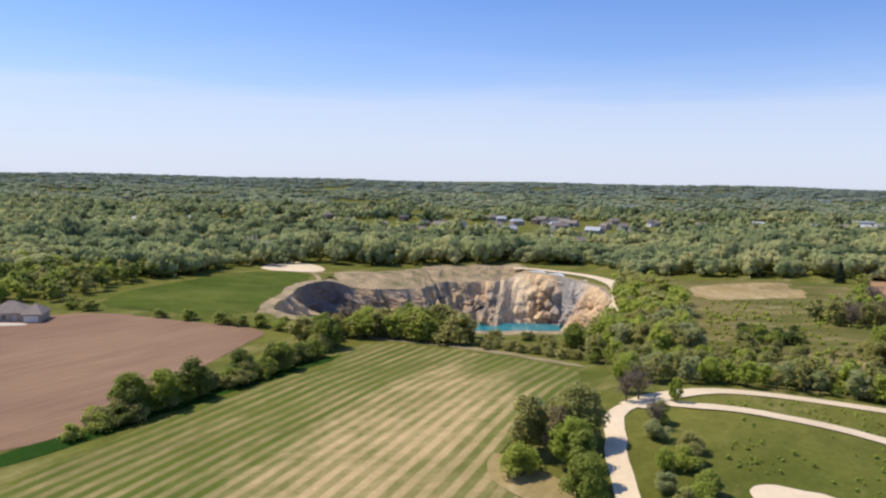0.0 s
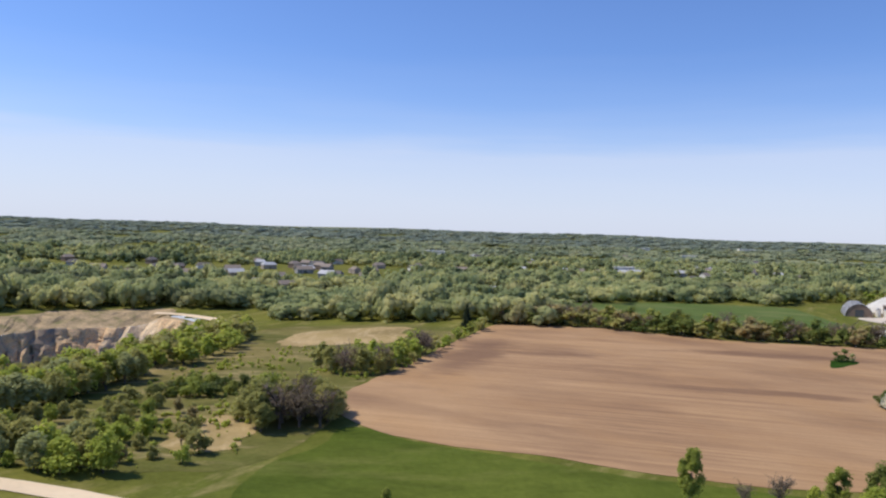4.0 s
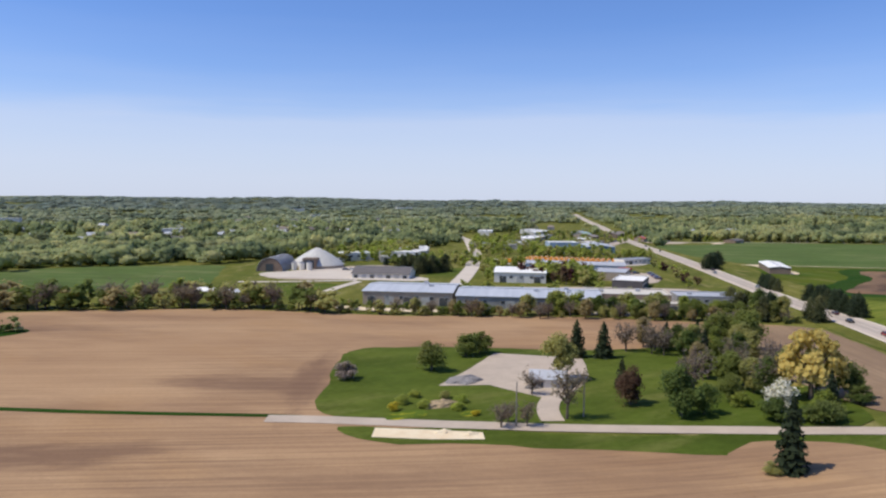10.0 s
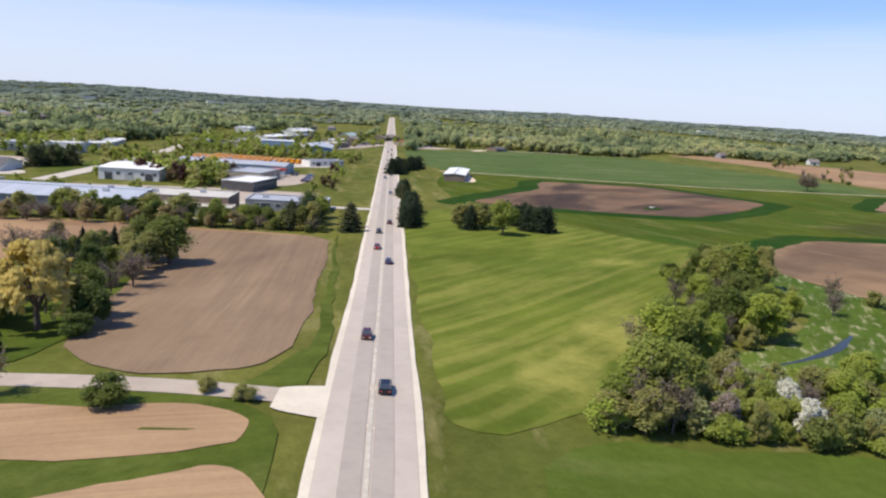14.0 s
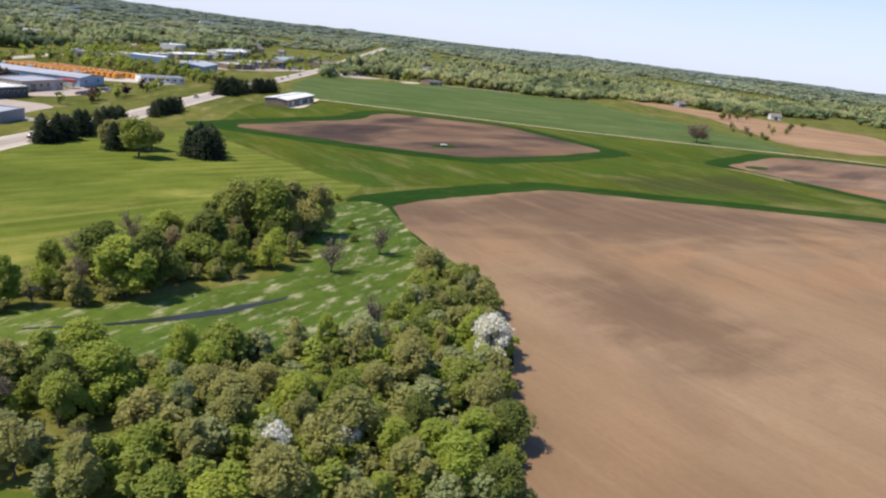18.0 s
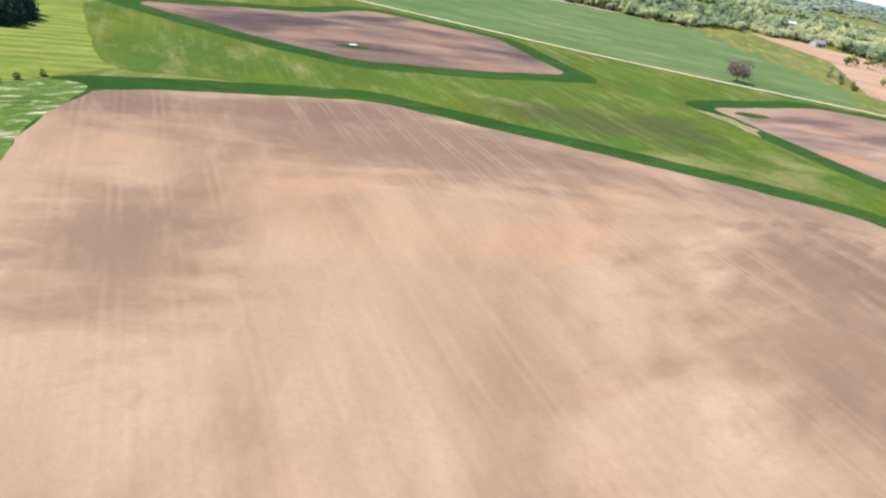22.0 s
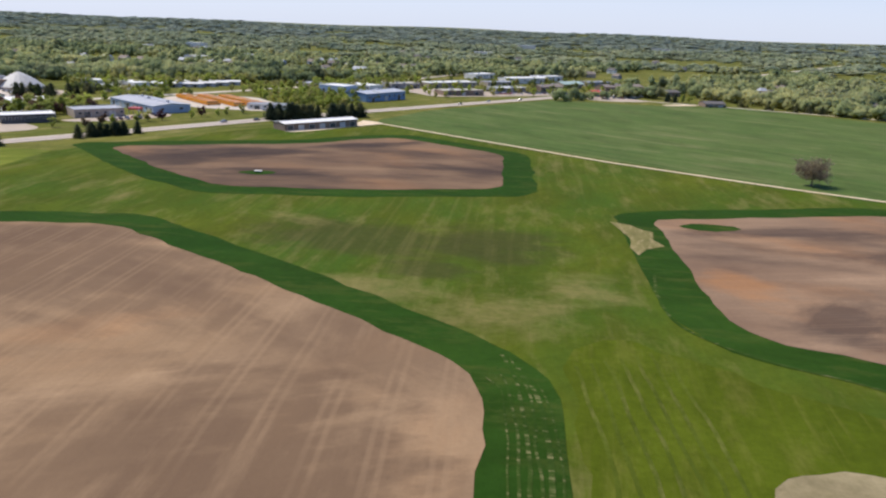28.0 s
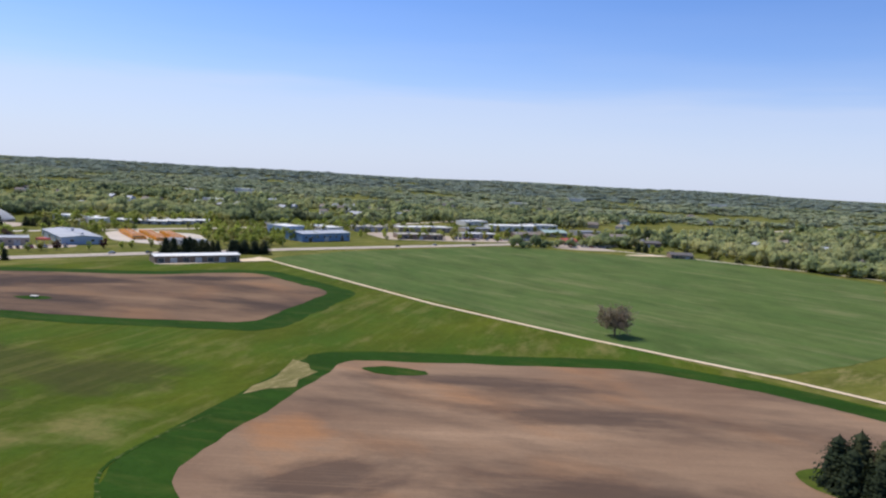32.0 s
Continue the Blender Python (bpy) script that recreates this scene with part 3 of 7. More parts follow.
def smooth_line(points, closed=True, step=4.0, wobble=0.6, seed=1, soft=True):
    """A hand-drawn outline: the corners rounded, the line a little uneven."""
    pts = [Vector((x, y)) for x, y in points]
    if soft:
        for reach in (7.0, 2.2):
            out = []
            for n, p in enumerate(pts):
                q = pts[(n + 1) % len(pts)]
                if not closed and n == len(pts) - 1:
                    break
                k = min(0.25, reach / max((q - p).length, 0.01))
                out += [p.lerp(q, k), p.lerp(q, 1 - k)]
            pts = out if closed else [pts[0], *out, pts[-1]]
    line = []
    for n, p in enumerate(pts):
        q = pts[(n + 1) % len(pts)]
        if not closed and n == len(pts) - 1:
            line.append(p)
            break
        for k in range(max(1, int((q - p).length / step))):
            line.append(p.lerp(q, k / max(1, int((q - p).length / step))))
    out = []
    for p in line:
        d = noise.noise_vector(Vector((p.x * 0.08, p.y * 0.08, seed * 7.3))) + 0.5 * noise.noise_vector(Vector((p.x * 0.3, p.y * 0.3, seed * 3.1)))
        out.append((p.x + d.x * wobble, p.y + d.y * wobble))
    return out


def drape(bm, lift):
    """Cut the sheet along the ground's own lines and lay it on the ground."""
    xs, ys = [v.co.x for v in bm.verts], [v.co.y for v in bm.verts]
    for axis, lo, hi in ((0, min(xs), max(xs)), (1, min(ys), max(ys))):
        n = math.ceil(lo / CELL)
        while n * CELL < hi:
            co, no = [0, 0, 0], [0, 0, 0]
            co[axis], no[axis] = n * CELL, 1
            bmesh.ops.bisect_plane(bm, geom=bm.verts[:] + bm.edges[:] + bm.faces[:], plane_co=co, plane_no=no, dist=1e-4)
            n += 1
    for v in bm.verts:
        v.co.z = on(v.co.x, v.co.y) + lift
    bmesh.ops.recalc_face_normals(bm, faces=bm.faces)
    if sum(f.normal.z for f in bm.faces) < 0:
        bmesh.ops.reverse_faces(bm, faces=bm.faces)


def sheet(name, outline, mat, lift, label, category="field", wobble=1.5, soft=True, kind="structure"):
    bm = bmesh.new()
    line = smooth_line(outline, True, 5.0, wobble, len(bpy.data.objects) % 50, soft)
    bm.faces.new([bm.verts.new((x, y, 0)) for x, y in line])
    drape(bm, lift)
    me = bpy.data.meshes.new(name)
    bm.to_mesh(me)
    bm.free()
    me.materials.append(M[mat])
    return tagged(new(name, me), label, category, kind=kind)


def strip(name, line, width, mat, lift, label, category="road", wobble=0.3, soft=True, parent=None, step=5.0, offset=0.0):
    """A band of the given width along a line: roads, tracks, lanes."""
    mid = [Vector(p) for p in smooth_line(line, False, step, wobble, len(bpy.data.objects) % 50, soft)]
    left, right = [], []
    for n, p in enumerate(mid):
        d = (mid[min(n + 1, len(mid) - 1)] - mid[max(n - 1, 0)]).normalized()
        side = Vector((-d.y, d.x))
        w = (width(n / (len(mid) - 1)) if callable(width) else width) / 2
        left.append(p + side * (w + offset))
        right.append(p + side * (offset - w))
    bm = bmesh.new()
    a = [bm.verts.new((p.x, p.y, 0)) for p in left]
    b = [bm.verts.new((p.x, p.y, 0)) for p in right]
    for n in range(len(mid) - 1):
        bm.faces.new((a[n], a[n + 1], b[n + 1], b[n]))
    drape(bm, lift)
    me = bpy.data.meshes.new(name)
    bm.to_mesh(me)
    bm.free()
    me.materials.append(M[mat])
    ob = new(name, me)
    ob.parent = parent
    return ob if parent else tagged(ob, label, category, kind="structure")


def grown(outline, d):
    """The outline pushed outward by d metres."""
    area = sum(x0 * y1 - x1 * y0 for (x0, y0), (x1, y1) in zip(outline, outline[1:] + outline[:1]))
    s, out = (1 if area > 0 else -1), []
    for n, p in enumerate(outline):
        a, b = Vector(outline[n - 1]), Vector(outline[(n + 1) % len(outline)])
        p = Vector(p)
        n0, n1 = (p - a).normalized(), (b - p).normalized()
        m = (Vector((n0.y, -n0.x)) + Vector((n1.y, -n1.x))).normalized() * s
        k = max(0.5, m.dot(Vector((n0.y, -n0.x)) * s))
        out.append(tuple(p + m * d / k))
    return out


# fields before the quarry
FIELD_A = [(-175, 245), (-126, 281), (-54, 255), (-61, 210), (-63, 181), (-67, 153), (-77, 137), (-135, 102), (-209, 144)]
sheet("ploughed_field", FIELD_A, "soil_red", 0.10, "reddish-brown ploughed field beside a hedge of trees")
sheet("grass_margin", [(-77, 125), (-71, 132), (-59, 155), (-45, 179), (-30, 205), (-24, 224), (-39, 203), (-65, 158), (-80, 132)], "border", 0.08, "bright green grass margin under the hedge", "grass")
sheet("hay_field", [(-73, 111), (-68, 122), (-59, 150), (-45, 176), (-30, 200), (-21, 241), (-1, 232), (19, 220), (40, 193), (34, 163), (26, 156), (15, 132), (10, 115), (20, 103), (22, 82), (-40, 78)], "hay", 0.12, "mown hay field with pale stripes of dry cuttings")
sheet("dry_grass_patch", [(11, 127), (16, 121), (29, 106), (32, 98), (22, 100), (11, 114)], "tawny", 0.18, "dry straw-coloured grass at the corner of the hay field", "grass")
sheet("field_headland", [(-22, 244), (-1, 236), (19, 223), (41, 197), (44, 199), (21, 228), (-1, 241), (-22, 250)], "straw", 0.10, "dry straw-coloured headland along the hay field", "grass")
sheet("green_meadow", [(-133, 293), (-139, 330), (-120, 390), (-101, 424), (-72, 427), (-67, 392), (-65, 302), (-79, 284), (-101, 282)], "lawn", 0.08, "dark green meadow beside the quarry", "meadow")
sheet("sand_pad", [(-103, 430), (-103, 473), (-85, 477), (-65, 451), (-69, 429)], "sand", 0.12, "pale bare sand pad above the quarry", "sand")
sheet("scrub_ground", [(44, 199), (65, 179), (110, 171), (140, 177), (157, 220), (162, 262), (186, 313), (229, 416), (190, 444), (127, 439), (88, 369), (65, 293), (45, 253)], "scrubby", 0.06, "rough scrubby ground with dry grass", "scrub")
sheet("straw_clearing", [(130, 362), (160, 364), (188, 372), (198, 428), (150, 424), (134, 392)], "tawny", 0.12, "straw-coloured dry grass clearing", "grass", 9.0)
sheet("straw_clearing", [(116, 196), (126, 187), (137, 197), (137, 221), (124, 228)], "tawny", 0.12, "straw-coloured dry grass clearing", "grass", 4.0)
sheet("green_meadow", [(137, 172), (155, 197), (160, 218), (177, 197), (223, 168), (258, 154), (258, 112), (194, 104), (141, 137)], "lawn", 0.08, "green meadow below the tilled field", "meadow")
# the sand tracks
strip("sand_track", [(29, 80), (31, 108), (33, 126), (37, 143), (44, 150)], 3.7, "sand", 0.16, "narrow pale sand track", wobble=0.5)
strip("sand_track", [(41, 147), (49, 155), (57, 160), (67, 165), (82, 164), (105, 160), (122, 154), (137, 144), (164, 121), (187, 87)], 6.0, "sand", 0.17, "pale sand track curving through the grass", wobble=0.5)
strip("sand_track", [(46, 150), (53, 147), (61, 147), (71, 143), (80, 138), (87, 132), (104, 112), (112, 79)], 4.5, "sand", 0.17, "pale sand track curving through the grass", wobble=0.5)
sheet("sand_pit", [(48, 106), (50, 110), (55, 111), (61, 108), (65, 102), (59, 96), (50, 98)], "sand", 0.17, "patch of bare pale sand", "sand", 2.4)
# the big tilled field and its grass
FIELD_D = [(157, 221), (161, 259), (177, 290), (204, 350), (246, 433), (305, 412), (345, 370), (445, 336), (504, 288), (575, 251), (631, 191), (572, 182), (528, 198), (494, 223), (465, 234), (448, 200), (433, 168), (462, 135), (490, 110), (492, 83), (464, 47), (365, 30), (286, 69), (280, 136), (298, 164), (286, 161), (260, 159), (238, 165), (221, 174), (199, 189), (177, 198)]
sheet("tilled_field", FIELD_D, "soil_tan", 0.10, "wide tan tilled field with faint tillage lines")
strip("grass_track", [(330, 232), (389, 193), (428, 170), (436, 163)], lambda k: 3.0 - k, "border", 0.16, "thin green grass line across the tilled field", "grass", 0.3)
sheet("grass_tuft", [(353, 293), (360, 305), (368, 314), (378, 316), (376, 306), (366, 300)], "border", 0.15, "tongue of green grass in the tilled field", "grass")
sheet("green_field", [(273, 480), (328, 550), (418, 558), (495, 537), (459, 417), (399, 428), (345, 432)], "crop", 0.08, "dark green field behind a hedgerow")
sheet("green_field", [(270, 558), (292, 553), (332, 555), (436, 600), (378, 648), (302, 643)], "crop", 0.08, "dark green field behind a hedgerow")
# the homestead
sheet("lawn", [(431, 166), (440, 186), (450, 205), (465, 234), (494, 223), (528, 198), (576, 185), (567, 161), (545, 125), (523, 97), (492, 122), (462, 146)], "lawn", 0.14, "bright green lawn round the homestead", "lawn")
sheet("lawn_verge", [(431, 162), (462, 140), (490, 117), (521, 89), (547, 66), (541, 60), (507, 84), (487, 106), (455, 134), (434, 148)], "lawn", 0.13, "green verge beside the farm lane", "lawn")
sheet("gravel_yard", [(468, 179), (481, 189), (503, 207), (522, 189), (516, 180), (509, 170), (501, 162), (486, 153), (484, 158), (480, 174)], "gravel", 0.18, "pale gravel yard", "yard", 0.5, False)
strip("drive", [(489, 158), (484, 153.5), (479, 148), (474.5, 140)], 5.0, "gravel", 0.20, "short gravel drive to the yard")
strip("farm_lane", [(422, 171), (432, 165), (462, 144), (492, 121), (523, 93), (548, 70), (561, 59)], 5.2, "gravel", 0.19, "pale gravel farm lane", wobble=0.25)
sheet("sand_bed", [(437, 149), (440, 154), (450, 147.5), (458, 141), (456, 137), (447, 142)], "pale_sand", 0.20, "bright rectangular bed of bare sand by the lane", "sand", 0.5, False)
# the small fields at the crossing
sheet("tilled_field", [(591, 226), (631, 189), (566, 91), (559, 82), (550, 79), (537, 85), (531, 99), (539, 122), (558, 156)], "soil_brown", 0.16, "brown tilled field beside the highway")
sheet("verge", [(637, 195), (569, 85), (554, 65), (541, 69), (562, 82), (572, 95), (634, 191)], "lawn", 0.15, "green verge along the highway", "grass")
sheet("grass_plot", [(492, 120), (523, 91), (550, 65), (539, 45), (513, 12), (463, 14), (473, 69), (490, 110)], "lawn", 0.12, "green grass round small tilled plots", "grass")
sheet("tilled_plot", [(513, 88), (528, 77), (540, 70), (545, 63), (543, 59), (538, 56), (509, 72), (509, 80)], "soil_tan", 0.18, "small tan tilled plot with rounded corners")
sheet("tilled_plot", [(518, 57), (529, 55), (537, 53), (538, 45), (531, 21), (497, 35), (508, 57)], "soil_tan", 0.18, "small tan tilled plot with rounded corners")
sheet("tilled_plot", [(494, 111), (508, 97), (509, 85), (505, 72), (496, 46), (465, 51), (476, 95)], "soil_tan", 0.18, "small tan tilled plot with rounded corners")
# the highway
HWY = [(270, -353), (551, 46), (691, 245), (1101, 828), (1404, 1260), (1690, 1666)]
highway = strip("highway", HWY, 13.6, "shoulder", 0.20, "straight two-lane country highway with pale gravel shoulders", "road", 0.25, False)
strip("paved_bed", HWY, 11.6, "asphalt", 0.25, "", wobble=0, soft=False, parent=highway)
for name, width, mat, off in (("lane", 2.5, "lane", 1.75), ("lane", 2.5, "lane", -1.75), ("centre_line", 0.55, "paint", 0.0)):
    strip(name, HWY, width, mat, 0.30, "", wobble=0.05, soft=False, parent=highway, offset=off)
side_road = strip("side_road", [(582, 370), (612, 412), (640, 452), (713, 568), (818, 760), (882, 918)], 10.0, "concrete", 0.2, "pale concrete side road in the industrial park", wobble=0.2, soft=False)
strip("turnout", [(687, 242), (656, 265), (629, 285)], 7.0, "concrete", 0.24, "pale concrete access road", wobble=0.1)
strip("turnout", [(561, 59), (550, 67)], lambda k: 16 - 9 * k, "shoulder", 0.23, "pale gravel mouth of the farm lane", wobble=0.1)
# east of the highway: crops, grass strips and tilled plots of an airfield
sheet("striped_field", [(563, 45), (588, 45), (615, 56), (642, 73), (681, 86), (720, 105), (747, 132), (774, 183), (731, 240), (687, 231), (651, 176)], "rye", 0.08, "yellow-green field with mown stripes along the highway")
sheet("young_crop_field", [(564, 34), (580, 40), (596, 31), (612, 21), (632, 8), (675, -21), (730, -82), (650, -136), (526, -66)], "young_crop", 0.10, "smooth bright green young crop")
FIELD_M = [(736, 97), (742, 108), (782, 117), (819, 122), (865, 87), (910, 49), (931, 31), (934, 14), (932, -18), (924, -68), (887, -136), (727, -133), (655, -56), (680.5, -18), (691, -2.5), (703, 10), (714, 28), (725, 48), (727, 68)]
FIELD_P = [(747, 256), (800, 280), (834, 292), (862, 320), (880, 331), (938, 290), (938, 203), (873, 187), (829, 183), (795, 207)]
FIELD_N = [(989, 163), (994, 166), (1079, 191), (1120, 177), (1164, 145), (1227, 20), (1135, -61), (1063, 2), (1031, 34), (1013, 51), (993, 57), (987, 70), (988, 112)]
sheet("airstrip_grass", [(731, 240), (786, 330), (850, 402), (930, 335), (1061, 238), (1244, 101), (1281, -52), (1123, -217), (902, -219), (921, -78), (946, 22), (821, 134), (741, 129), (735, 175)], "runway", 0.09, "mown yellow-green grass of an airstrip", "grass")
for name, line, mat, label in (("tilled_field", FIELD_M, "soil_pale", "wide pale-brown drilled field with faint wheel lines"),
                               ("tilled_plot", FIELD_P, "soil_dark", "five-sided umber tilled plot"),
                               ("tilled_field", FIELD_N, "soil_umber", "umber tilled field with a rounded corner")):
    sheet("grass_border", grown(line, 13), "border", 0.14, "dark green grass border round a tilled field", "grass")
    sheet(name, line, mat, 0.19, label)
sheet("straw_patch", [(974.5, 158), (980, 155), (983, 149), (986, 146), (985, 137), (986.5, 130), (981, 127), (977, 120), (975.5, 128), (978, 138)], "stubble", 0.2, "patch of bleached straw at a field corner", "grass", 2.6, False)
sheet("grass_islet", [(996, 155), (1000, 162), (1016, 163), (1018, 157), (1006, 152)], "border", 0.24, "small green islet in the tilled field", "grass", 2.2)
sheet("grass_islet", [(826, 210), (832, 215), (842, 215), (842, 209), (834, 206)], "border", 0.24, "small green islet in the tilled plot", "grass", 2.0)
sheet("grass_islet", [(1108, 112), (1112, 100), (1130, 92), (1144, 98), (1140, 112), (1122, 118)], "lawn", 0.24, "green islet under the field pines", "grass", 0.8)
sheet("mown_strip", [(949, 44), (962, 54), (973, 42), (992, 32), (1016, 20), (1050, -12), (1108, -74), (1040, -150), (930, -150), (944, -50), (948, 10)], "mown", 0.125, "bright mown grass between two tilled fields", "grass", 4.0)
sheet("tilled_plot", [(974, 2), (984, 8), (1000, 6), (1010, -10), (1000, -40), (970, -36)], "straw", 0.16, "pale stubble plot on the airstrip")
for k, wide in ((-3.4, 0.35), (-1.9, 0.5), (-0.4, 0.7), (1.0, 0.5), (2.6, 0.9), (4.2, 0.4)):
    strip("straw_swath", [(937, 40 - abs(k) * 3), (940, 24), (941, 4), (940, -24), (934, -58 + abs(k) * 4)], wide, "straw_row", 0.2, "thin row of dry cut straw on the grass border", "grass", 0.7, offset=k)
strip("straw_swath", [(979, 100), (976, 84), (975, 64), (984, 50), (1004, 40), (1030, 24)], 0.8, "straw_row", 0.2, "thin row of dry cut straw on the grass border", "grass", 0.9, offset=-1.2)
for off in range(7):
    strip("mowing_line", [(950 + off * 3.1, 36 + off * 2), (952 + off * 3.1, 6), (951 + off * 3.2, -40), (945 + off * 3.2, -90)], 0.8, "cut_line", 0.15, "faint pale mowing line in the grass", "grass", 0.7)
strip("gravel_path", [(846, 402), (860, 390), (930, 333), (992, 282), (1061, 236), (1126, 199), (1260, 100)], 2.6, "sand", 0.2, "straight pale gravel path across the grass", "path", 0.2, False)
sheet("green_crop_field", [(852, 400), (880, 480), (930, 560), (989, 643), (1049, 640), (1104, 645), (1165, 663), (1274, 544), (1178, 253), (1126, 201), (1061, 238), (930, 335)], "crop", 0.08, "wide dark green crop field")
sheet("tan_field", [(1189, 248), (1213, 202), (1329, 199), (1474, 311), (1455, 562), (1396, 597), (1343, 425)], "soil_tan", 0.10, "pale tan tilled field among woods")

# ---- trees and woods ----
rng = np.random.default_rng(7)


def quads(centres, normals, size, r, jitter=0.6, long=1.0):
    """Small leaf sprays: one bent quad at each centre, roughly square to the normal."""
    n = len(centres)
    d = normals + r.normal(0, jitter, (n, 3))
    d /= np.linalg.norm(d, axis=1)[:, None] + 1e-9
    a = np.cross(d, r.normal(0, 1, (n, 3)))
    a /= np.linalg.norm(a, axis=1)[:, None] + 1e-9
    b = np.cross(d, a)
    s = size * r.uniform(0.6, 1.4, (n, 1))
    v = np.stack([centres - a * s, centres - b * s * long * 0.7 + d * s * 0.25, centres + a * s, centres + b * s * long - d * s * 0.2], 1)
    return v.reshape(-1, 3), (np.arange(n)[:, None] * 4 + np.arange(4)).tolist()


def sprays(centres, normals, size, r, jitter=0.6):
    """Small three-cornered leaf sprays, roughly square to the normals."""
    n = len(centres)
    d = normals + r.normal(0, jitter, (n, 3))
    d /= np.linalg.norm(d, axis=1)[:, None] + 1e-9
    a = np.cross(d, r.normal(0, 1, (n, 3)))
    a /= np.linalg.norm(a, axis=1)[:, None] + 1e-9
    b = np.cross(d, a)
    s = size * r.uniform(0.6, 1.4, (n, 1))
    v = np.stack([centres - a * s - b * s * 0.6, centres + a * s - b * s * 0.6, centres + b * s * 1.1 - d * s * 0.3], 1)
    return v.reshape(-1, 3), (np.arange(n)[:, None] * 3 + np.arange(3)).tolist()


def tube(points, radii, sides=5):
    """A tapering limb through the points."""
    verts, faces = [], []
    for n, (p, r) in enumerate(zip(points, radii)):
        p = np.asarray(p, float)
        d = np.asarray(points[min(n + 1, len(points) - 1)], float) - np.asarray(points[max(n - 1, 0)], float)
        d /= np.linalg.norm(d) + 1e-9
        a = np.cross(d, (0.31, 0.95, 0.05))
        a /= np.linalg.norm(a) + 1e-9
        b = np.cross(d, a)
        for k in range(sides):
            w = 2 * math.pi * k / sides
            verts.append(p + r * (a * math.cos(w) + b * math.sin(w)))
        if n:
            o = len(verts) - 2 * sides
            faces += [[o + k, o + (k + 1) % sides, o + sides + (k + 1) % sides, o + sides + k] for k in range(sides)]
    return verts, faces


def joined(pieces):
    verts, faces, o = [], [], 0
    for v, f in pieces:
        verts.append(np.asarray(v, float).reshape(-1, 3))
        faces += [[i + o for i in face] for face in f]
        o += len(verts[-1])
    return np.concatenate(verts), faces


def ico(level):
    bm = bmesh.new()
    bmesh.ops.create_icosphere(bm, subdivisions=level, radius=1)
    v, f = np.array([p.co[:] for p in bm.verts]), [[p.index for p in face.verts] for face in bm.faces]
    bm.free()
    return v, f


ICO1, ICO2 = ico(1), ico(2)


def broadleaf(name, mat, seed, blobs=18, per=60, leaf=0.034, width=0.34, base=0.22, loose=0.0, top=1.0, limbs=5, core=0.7):
    """Trunk mesh and crown mesh of a broad-leaved tree one metre high."""
    r = np.random.default_rng(seed)
    mid, half = (base + top) / 2, (top - base) / 2
    cs = []
    while len(cs) < blobs:
        p = r.uniform(-1, 1, 3)
        if 0.25 < p @ p < 1:
            shape = width * (1.05 - 0.35 * max(p[2], 0) - 0.15 * max(-p[2], 0))
            cs.append((p[0] * shape * 0.72, p[1] * shape * 0.72, mid + p[2] * half * 0.76))
    cs = np.array(cs)
    rad = r.uniform(0.19, 0.46, blobs) * width * (1 - loose * 0.3) * (18 / blobs) ** 0.3
    pieces = []
    for c, q in zip(cs, rad):
        d = r.normal(0, 1, (per, 3))
        d /= np.linalg.norm(d, axis=1)[:, None]
        d[:, 2] = np.where(d[:, 2] < -0.45, -d[:, 2], d[:, 2])
        pieces.append((sprays if core < 0.6 else quads)(c + d * q * r.uniform(0.62, 1.3, (per, 1)), d + (0, 0, 0.95), leaf, r, 0.5))
        if loose < 0.5:
            k = ICO1[0] * q * core * r.uniform(0.8, 1.15, (len(ICO1[0]), 1)) * (1, 1, 0.9)
            pieces.append((c + k, ICO1[1]))
    if core < 0.6:
        # loose sprays between the clumps
        m = int(blobs * per * 0.45)
        of = r.integers(blobs, size=m)
        d = r.normal(0, 1, (m, 3))
        d *= r.uniform(0.7, 1.45, (m, 1)) / np.linalg.norm(d, axis=1)[:, None]
        c = cs[of] + d * rad[of, None]
        c[:, 2] = np.maximum(0.02, c[:, 2])
        pieces.append(sprays(c, d * 0.4 + (0, 0, 0.9), leaf, r, 0.8))
    crown = mesh_of(name + "_crown", *joined(pieces), M[mat])
    lean = r.normal(0, 0.015, 2)
    wood = [tube([(0, 0, -0.01), (lean[0], lean[1], base), (lean[0] * 2, lean[1] * 2, mid)], [0.026, 0.02, 0.010], 6)]
    for n in range(limbs):
        c = cs[n % blobs]
        s = np.array((lean[0], lean[1], base * r.uniform(0.7, 1.3)))
        wood.append(tube([s, s * 0.5 + c * 0.5 + (0, 0, 0.03), c], [0.011, 0.008, 0.004], 4))
    return mesh_of(name + "_trunk", *joined(wood), M["bark"]), crown


